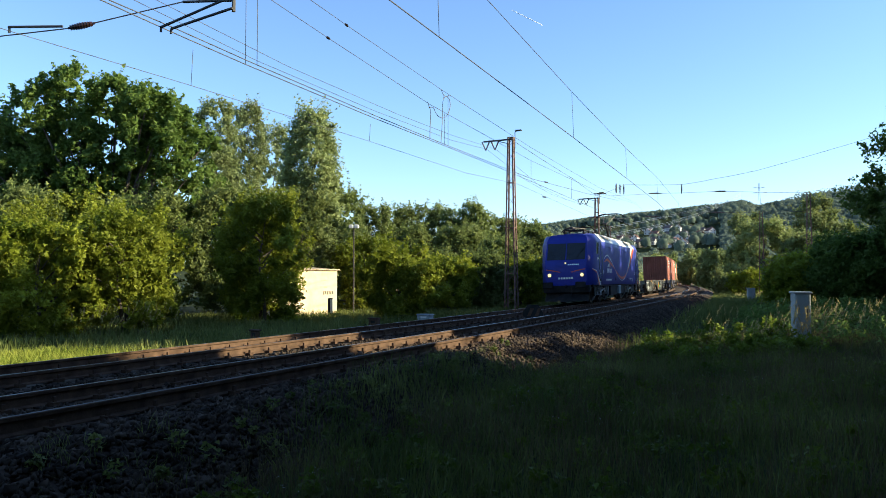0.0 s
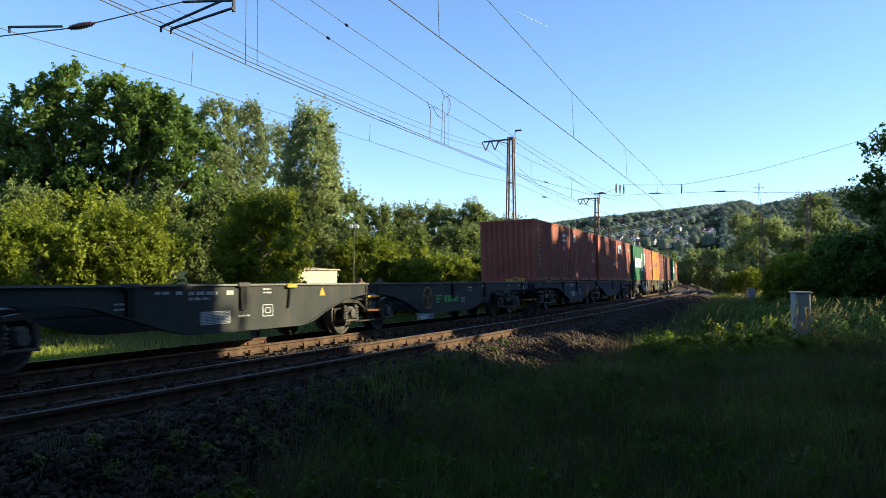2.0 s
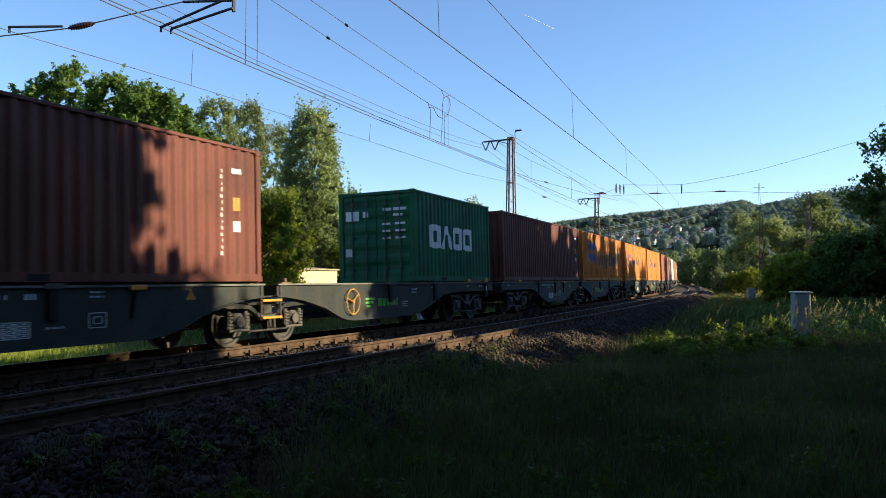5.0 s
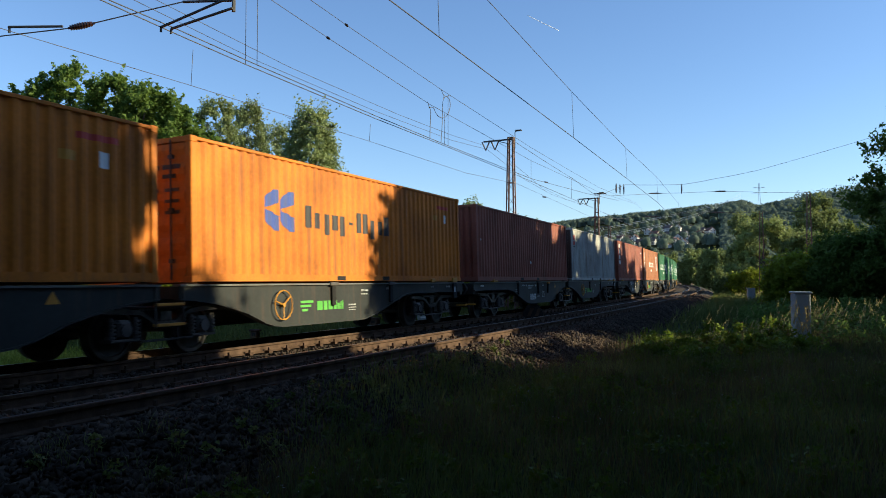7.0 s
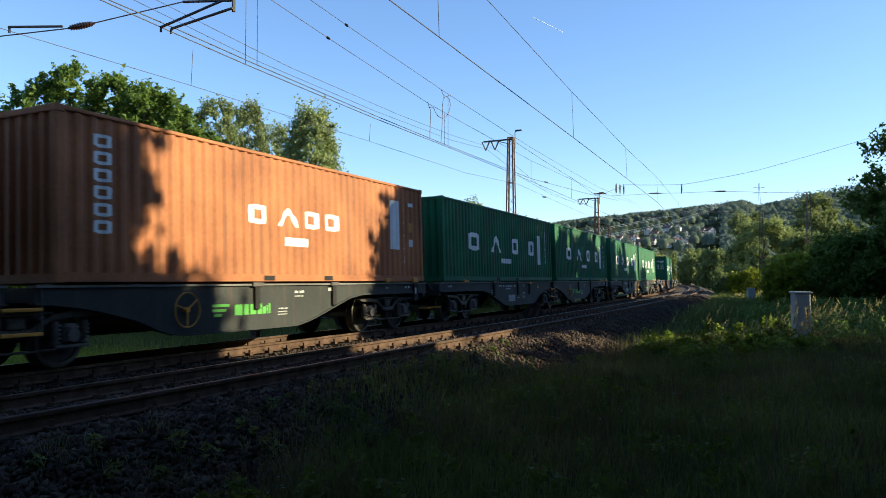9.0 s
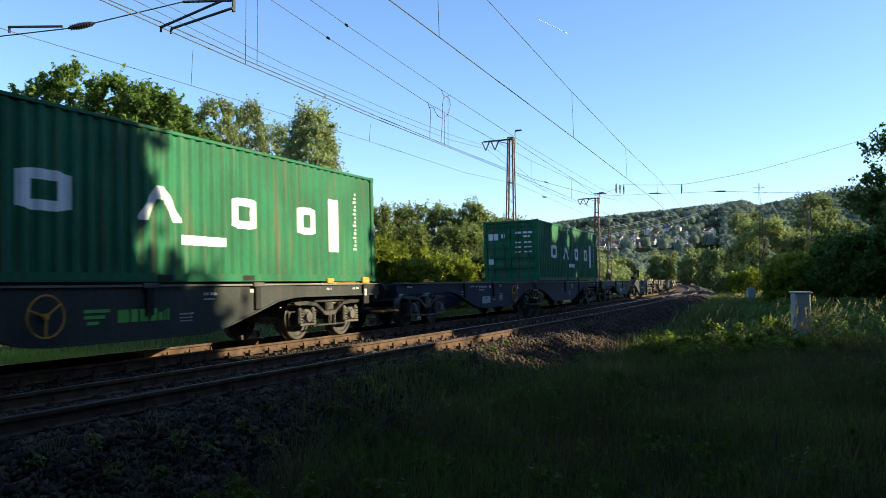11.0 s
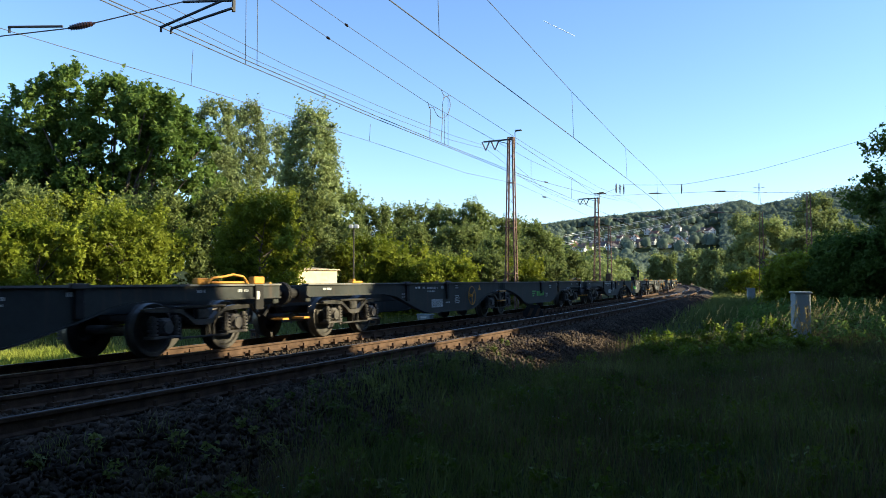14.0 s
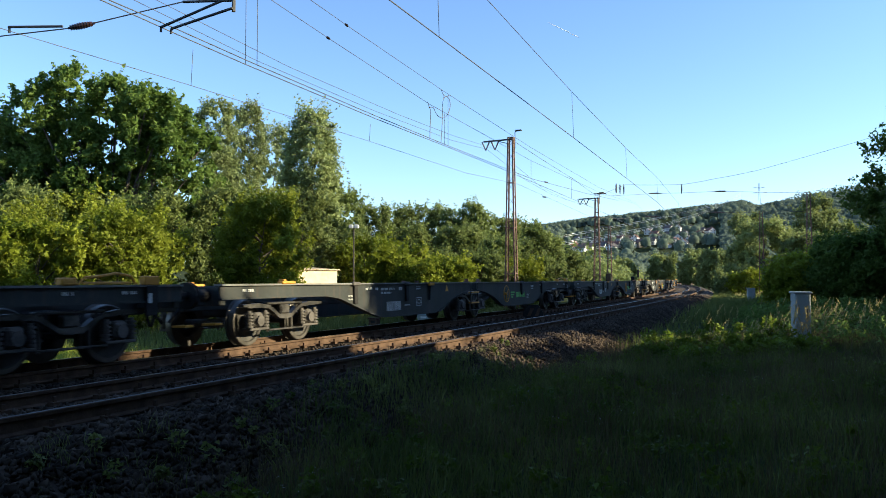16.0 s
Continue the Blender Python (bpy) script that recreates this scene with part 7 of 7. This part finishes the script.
def build_grass():
    rng = np.random.default_rng(31)
    x, y = spread(rng, 230000, -9, 20, 3.5, 26, lambda x, y, s, lat: (lat > 4.75) & (np.abs(x) < y * 0.62 + 1.5) & (rng.uniform(size=len(x)) < np.clip((lat - np.interp(s, [-7, -5.6, -4.3, -2, 2, 4, 6, 30], [7.8, 7.0, 6.1, 5.1, 5.0, 6.2, 6.9, 6.6])) / 0.5, 0.0, 1)) & (np.abs(x - 9.0 + 0.05 * (y - 17)) > np.where(y < 19.5, 0.45, -1)))
    h = rng.uniform(0.10, 0.42, len(x)) * (0.7 + 0.5 * patchy(x, y, 1.1, 2))
    zb = np.maximum(ground_z(x, y), np.interp(lateral(x, y)[1], [4.8, 5.35, 6.6], [-0.06, -0.06, -0.62])) - 0.02
    blade_mesh("meadow_grass", x, y, zb, h, rng.uniform(0.003, 0.008, len(x)), GRASS, rng, 0.5, "shaded dark green meadow grass beside the track")
    x, y = spread(rng, 110000, -6, 16, 4, 21, lambda x, y, s, lat: (lat > 6.4) & (np.abs(x) < y * 0.62 + 1) & (rng.uniform(size=len(x)) < 0.15 + 0.6 * (patchy(x, y, 0.8, 4) > 0.55)))
    blade_mesh("brown_stems", x, y, ground_z(x, y) - 0.02, rng.uniform(0.25, 0.6, len(x)), rng.uniform(0.002, 0.004, len(x)), STEMS, rng, 0.3, "thin brownish seeding grass stems in the shade")
    x, y = spread(rng, 60000, -9, 40, 20, 70, lambda x, y, s, lat: (lat > 6.4) & (np.abs(x) < y * 0.6))
    blade_mesh("meadow_grass", x, y, ground_z(x, y) - 0.02, rng.uniform(0.2, 0.6, len(x)), rng.uniform(0.008, 0.016, len(x)), GRASS, rng, 0.5, "green grass and weeds along the near bank")
    x, y = spread(rng, 120000, -26, 8, 8, 60, lambda x, y, s, lat: (lat < -2.7) & (lat > -16) & ((s > 3.5) | (lat < -7)))
    blade_mesh("verge_grass", x, y, ground_z(x, y) - 0.02, rng.uniform(0.12, 0.45, len(x)), rng.uniform(0.010, 0.020, len(x)), GRASS, rng, 0.5, "green grass verge beyond the tracks")
    x, y = spread(rng, 90000, -22, -6, 8, 30, lambda x, y, s, lat: (lat < -3.0) & (lat > -7.5) & (s < 4.5))
    blade_mesh("dry_verge", x, y, ground_z(x, y) - 0.02, rng.uniform(0.08, 0.28, len(x)), rng.uniform(0.008, 0.016, len(x)), VERGE, rng, 0.8, "sunlit yellow-green mown grass beyond the tracks")
    s_, l_ = rng.uniform(24, 95, 16000), rng.uniform(5.9, 10.5, 16000)
    keep = rng.uniform(size=16000) < np.clip((l_ - 5.7) / 1.2, 0.1, 1) * np.clip((s_ - 22) / 10, 0, 1)
    x = (np.interp(s_, S_AX, LX) + np.cos(np.interp(s_, S_AX, THETA)) * l_)[keep]
    y = (np.interp(s_, S_AX, LY) - np.sin(np.interp(s_, S_AX, THETA)) * l_)[keep]
    blade_mesh("shoulder_grass", x, y, ground_z(x, y) - 0.05, rng.uniform(0.25, 0.75, len(x)), rng.uniform(0.012, 0.026, len(x)), GRASS, rng, 0.5, "rough green grass creeping over the ballast shoulder")
    s_, l_ = rng.uniform(66, 125, 12000), rng.uniform(8.0, 17.0, 12000)
    x = np.interp(s_, S_AX, LX) + np.cos(np.interp(s_, S_AX, THETA)) * l_
    y = np.interp(s_, S_AX, LY) - np.sin(np.interp(s_, S_AX, THETA)) * l_
    blade_mesh("dry_bank_grass", x, y, ground_z(x, y) - 0.05, rng.uniform(0.35, 0.85, len(x)), rng.uniform(0.018, 0.034, len(x)), DRYGRASS, rng, 0.5, "pale dry grass on the bank beside the curve")
    # tall seeding grass near the cabinet and by the bushes
    for x0, x1, y0, y1, n, hh in ((5.9, 7.6, 17.2, 19.5, 46, 0.98), (8.0, 8.5, 18.2, 19.4, 16, 0.9), (8.7, 9.5, 18.6, 19.6, 80, 0.8), (9.5, 13.5, 18.4, 22.5, 160, 0.98), (-11.0, -8.2, 22.0, 25.0, 60, 0.9)):
        x, y = rng.uniform(x0, x1, n), rng.uniform(y0, y1, n)
        tip = blade_mesh("tall_grass", x, y, ground_z(x, y) - 0.02, hh * rng.uniform(0.6, 1.3, n), np.full(n, 0.0028), STEMS, rng, 0.5, "tall pale seeding grass stalks")
        f = rng.uniform(0, 1, (n, 34, 1))
        lean = rng.normal(size=(n, 1, 3)) * np.array([0.05, 0.05, 0.0]) + np.array([0.05, 0, 0.17])
        c = tip[:, None] + lean * (f - 0.45) + rng.normal(size=(n, 34, 3)) * 0.010 * (1.25 - f)
        tagged(leaf_mesh("seed_head", c.reshape(-1, 3), 0.014, DRYGRASS, None, rng, up=0.6), "pale feathery grass seed heads", "grass", kind="stuff")
    # low broad-leaved herbs in the patch of sun
    cl = []
    for k in range(250):
        x, y = rng.uniform(3.2, 8.4), rng.uniform(16.6, 21.0)
        if lateral(x, y)[1][0] < 7.4 or (abs(x - 9.0) < 0.4 and y < 19.6):
            continue
        hgt = rng.uniform(0.05, 0.62) ** 1.3 * (1.1 if y > 18 else 0.8) * (0.6 + 0.8 * float(patchy(x, y, 1.7, 3)))
        cl.append((x, y, gz(x, y) + hgt, rng.uniform(0.09, 0.24)))
    cl = np.array(cl)
    tagged(leaf_mesh("herbs", clump_points(rng, cl, 60, 0.4)[0], 0.06, HERB, None, rng, up=1.0, corners=4), "low bright green broad-leaved herbs in a patch of sun", "herbs", kind="stuff")
    cl = []
    for k in range(520):
        x, y = rng.uniform(9.0, 26), rng.uniform(18, 40)
        if lateral(x, y)[1][0] < 9 or abs(x) > y * 0.62:
            continue
        cl.append((x, y, gz(x, y) + rng.uniform(0.15, 0.7), rng.uniform(0.2, 0.45)))
    cl = np.array(cl)
    tagged(leaf_mesh("bramble", clump_points(rng, cl, 80, 0.5)[0], 0.06, OAK, None, rng, up=1.0), "dark green brambles below the near bank trees", "brambles", kind="stuff")
    # scattered weeds in the ballast edge and small yellow flowers
    cl = []
    for k in range(130):
        s, lat = rng.uniform(-9, 5), rng.uniform(5.2, 7.8)
        p = rail_point(s, lat, 0, 0)
        cl.append((p.x, p.y, float(np.interp(lat, [5.35, 6.6], [-0.02, -0.5])) + 0.15 * rng.uniform(), rng.uniform(0.05, 0.14)))
    tagged(leaf_mesh("weeds", clump_points(rng, np.array(cl), 40, 0.4)[0], 0.028, GRASS, None, rng, up=1.0), "small green weeds growing in the ballast edge", "weeds", kind="stuff")
    # loose tufts on the stones, low broad leaves and pale flowers in the meadow
    s, lat = rng.uniform(-9, 4, 300), rng.uniform(5.2, 7.9, 300)
    s, lat = np.repeat(s, 14) + rng.normal(size=300 * 14) * 0.05, np.repeat(lat, 14) + rng.normal(size=300 * 14) * 0.05
    x = np.interp(s, S_AX, LX) + np.cos(np.interp(s, S_AX, THETA)) * lat
    y = np.interp(s, S_AX, LY) - np.sin(np.interp(s, S_AX, THETA)) * lat
    blade_mesh("ballast_tufts", x, y, np.maximum(ground_z(x, y), np.interp(lat, [4.8, 5.35, 6.6], [-0.06, -0.06, -0.62])) - 0.02, rng.uniform(0.06, 0.24, len(x)), rng.uniform(0.002, 0.004, len(x)), GRASS, rng, 0.8, "thin green grass tufts growing through the stones")
    x, y = spread(rng, 2600, -6, 13, 4, 17, lambda x, y, s, lat: (lat > 6.6) & (np.abs(x) < y * 0.62 + 1) & (patchy(x, y, 1.3, 7) > 0.35))
    cl = np.column_stack([x, y, ground_z(x, y) + rng.uniform(0.05, 0.28, len(x)), rng.uniform(0.05, 0.15, len(x))])
    tagged(leaf_mesh("meadow_herbs", clump_points(rng, cl, 30, 0.3)[0], 0.030, HERB, None, rng, up=1.0), "small dark green broad-leaved herbs among the grass", "herbs", kind="stuff")
    x, y = spread(rng, 1500, -5, 11, 4.5, 14, lambda x, y, s, lat: (lat > 7.0) & (np.abs(x) < y * 0.6) & (patchy(x, y, 0.9, 3) > 0.75))
    fl = np.column_stack([x, y, ground_z(x, y) + rng.uniform(0.15, 0.40, len(x))])
    tagged(leaf_mesh("pale_flowers", np.repeat(fl, 4, axis=0) + rng.normal(size=(len(x) * 4, 3)) * 0.006, 0.006, PALEFLOWER, None, rng, up=1.0), "tiny pale flowers scattered in the shaded meadow", "flowers", kind="stuff")
    p = near_point(0.6, 1.45)
    fl = np.array([(p.x, p.y, 0.02)]) + rng.normal(size=(36, 3)) * np.array([0.10, 0.10, 0.09])
    tagged(leaf_mesh("yellow_flowers", fl, 0.010, YELLOW, None, rng), "small yellow flowers beside the near rail", "flowers", kind="stuff")


build_grass()


# ---- stones, sleepers and fastenings ----
def build_stones():
    rng = np.random.default_rng(77)
    cube = np.array([(1, 0, 0), (-1, 0, 0), (0, 1, 0), (0, -1, 0), (0, 0, 1), (0, 0, -1)], float)
    quads = np.array([(0, 2, 4), (2, 1, 4), (1, 3, 4), (3, 0, 4), (2, 0, 5), (1, 2, 5), (3, 1, 5), (0, 3, 5)])

    def scatter(n, s0, s1, l0, l1, zf, size, name):
        s, lat = rng.uniform(s0, s1, n), rng.uniform(l0, l1, n)
        x, y, th = np.interp(s, S_AX, LX), np.interp(s, S_AX, LY), np.interp(s, S_AX, THETA)
        c = np.column_stack([x + np.cos(th) * lat, y - np.sin(th) * lat, zf(lat) + rng.uniform(-0.02, 0.025, n)])
        sz = size * rng.uniform(0.5, 1.3, n)
        v = (cube[None] + rng.uniform(-0.45, 0.45, (n, 6, 3))) * np.array([1.45, 1.2, 0.75]) * sz[:, None, None]
        q = rng.normal(size=(n, 3, 3)) * 0.55
        q[:, 2, 2] += 1.0
        q = np.linalg.qr(q)[0]
        v = np.einsum("nij,nkj->nki", q, v) + c[:, None]
        me = bpy.data.meshes.new(name)
        me.vertices.add(n * 6)
        me.vertices.foreach_set("co", v.ravel())
        me.loops.add(n * 24)
        me.loops.foreach_set("vertex_index", (np.arange(n)[:, None, None] * 6 + quads).ravel())
        me.polygons.add(n * 8)
        me.polygons.foreach_set("loop_start", np.arange(0, n * 24, 3))
        me.update(calc_edges=True)
        me.materials.append(BALLAST)
        tagged(new(name, me), "loose brown-grey ballast stones", "ballast stones", kind="stuff")
    edge = lambda l: np.interp(l, [4.6, 5.35, 6.6, 8.2], [-0.05, -0.06, -0.60, -0.52])
    scatter(28000, -9, 26, 4.6, 6.9, edge, 0.032, "ballast_stones")
    scatter(9000, -9, 3, 5.0, 7.0, edge, 0.036, "ballast_stones")
    scatter(10000, 26, 60, 4.6, 6.7, edge, 0.05, "ballast_stones")
    scatter(11000, -9, 30, 1.0, 2.8, lambda l: np.interp(l, [1.0, 2.8], [-0.185, -0.115]), 0.035, "ballast_stones")
    scatter(9000, -9, 30, 2.8, 4.3, lambda l: np.interp(l, [2.8, 4.3], [-0.115, -0.075]), 0.033, "ballast_stones")
    scatter(7000, -9, 40, -2.6, 0.6, lambda l: np.interp(l, [-2.6, -2, 0.6], [-0.42, -0.235, -0.215]), 0.035, "ballast_stones")


def build_sleepers():
    bm = bmesh.new()
    box(bm, -1.25, 1.25, -0.13, 0.13, -0.36, -0.188, 0.02)
    me = bpy.data.meshes.new("sleeper")
    bm.to_mesh(me)
    bm.free()
    me.materials.append(SLEEPER)
    tracks = [o for o in scene.objects if o.name.startswith("track") and o.type == "EMPTY" and o.get("kind") == "structure"]
    for t, point in zip(tracks, (rail_point, near_point)):
        bm = bmesh.new()
        for i in range(200):
            s = -18 + i * 0.63
            p = point(s)
            th = float(np.interp(s, S_AX, THETA))
            o = new("sleeper", me)
            o.parent = t
            o.matrix_basis = Matrix.Translation(p) @ Matrix.Rotation(-th, 4, "Z") @ Matrix.Rotation(-CANT, 4, "Y")
            if s < 62:
                for lat in (-0.75, 0.75):
                    for d in (-0.115, 0.115):
                        c = point(s, lat + d, -0.16)
                        m = Matrix.Translation(c) @ Matrix.Rotation(-th, 4, "Z")
                        r = bmesh.ops.create_cube(bm, size=1.0, matrix=m @ Matrix.Diagonal((0.10, 0.11, 0.05, 1)))
                        r = bmesh.ops.create_cube(bm, size=1.0, matrix=m @ Matrix.Translation((0, 0, 0.045)) @ Matrix.Diagonal((0.035, 0.035, 0.08, 1)))
        ob = part("rail_fastenings", bm, RUST, t, "rusty rail clips and bolts on the sleepers")
        ob["kind"] = "stuff"


build_stones()
build_sleepers()


def chord(a, b):
    """The pose on the rails of a thing whose y runs from a to b along the line."""
    p, q = rail_point(a), rail_point(b)
    d = (q - p).normalized()
    return Matrix.Translation(p) @ Matrix.Rotation(-math.atan2(d.x, d.y), 4, "Z") @ Matrix.Rotation(-CANT, 4, "Y")


def motions():
    for ob, a, b in MOVERS:
        walk(ob, [(t, chord(a - SPEED * t, b - SPEED * t)) for t in np.arange(0, 16.01, 0.5)])
    walk(CONTRAIL, [(t, Matrix.Translation(CONTRAIL_AT + Vector((186, 2, -63)) * (t / 16))) for t in (0.0, 8.0, 16.0)])


motions()
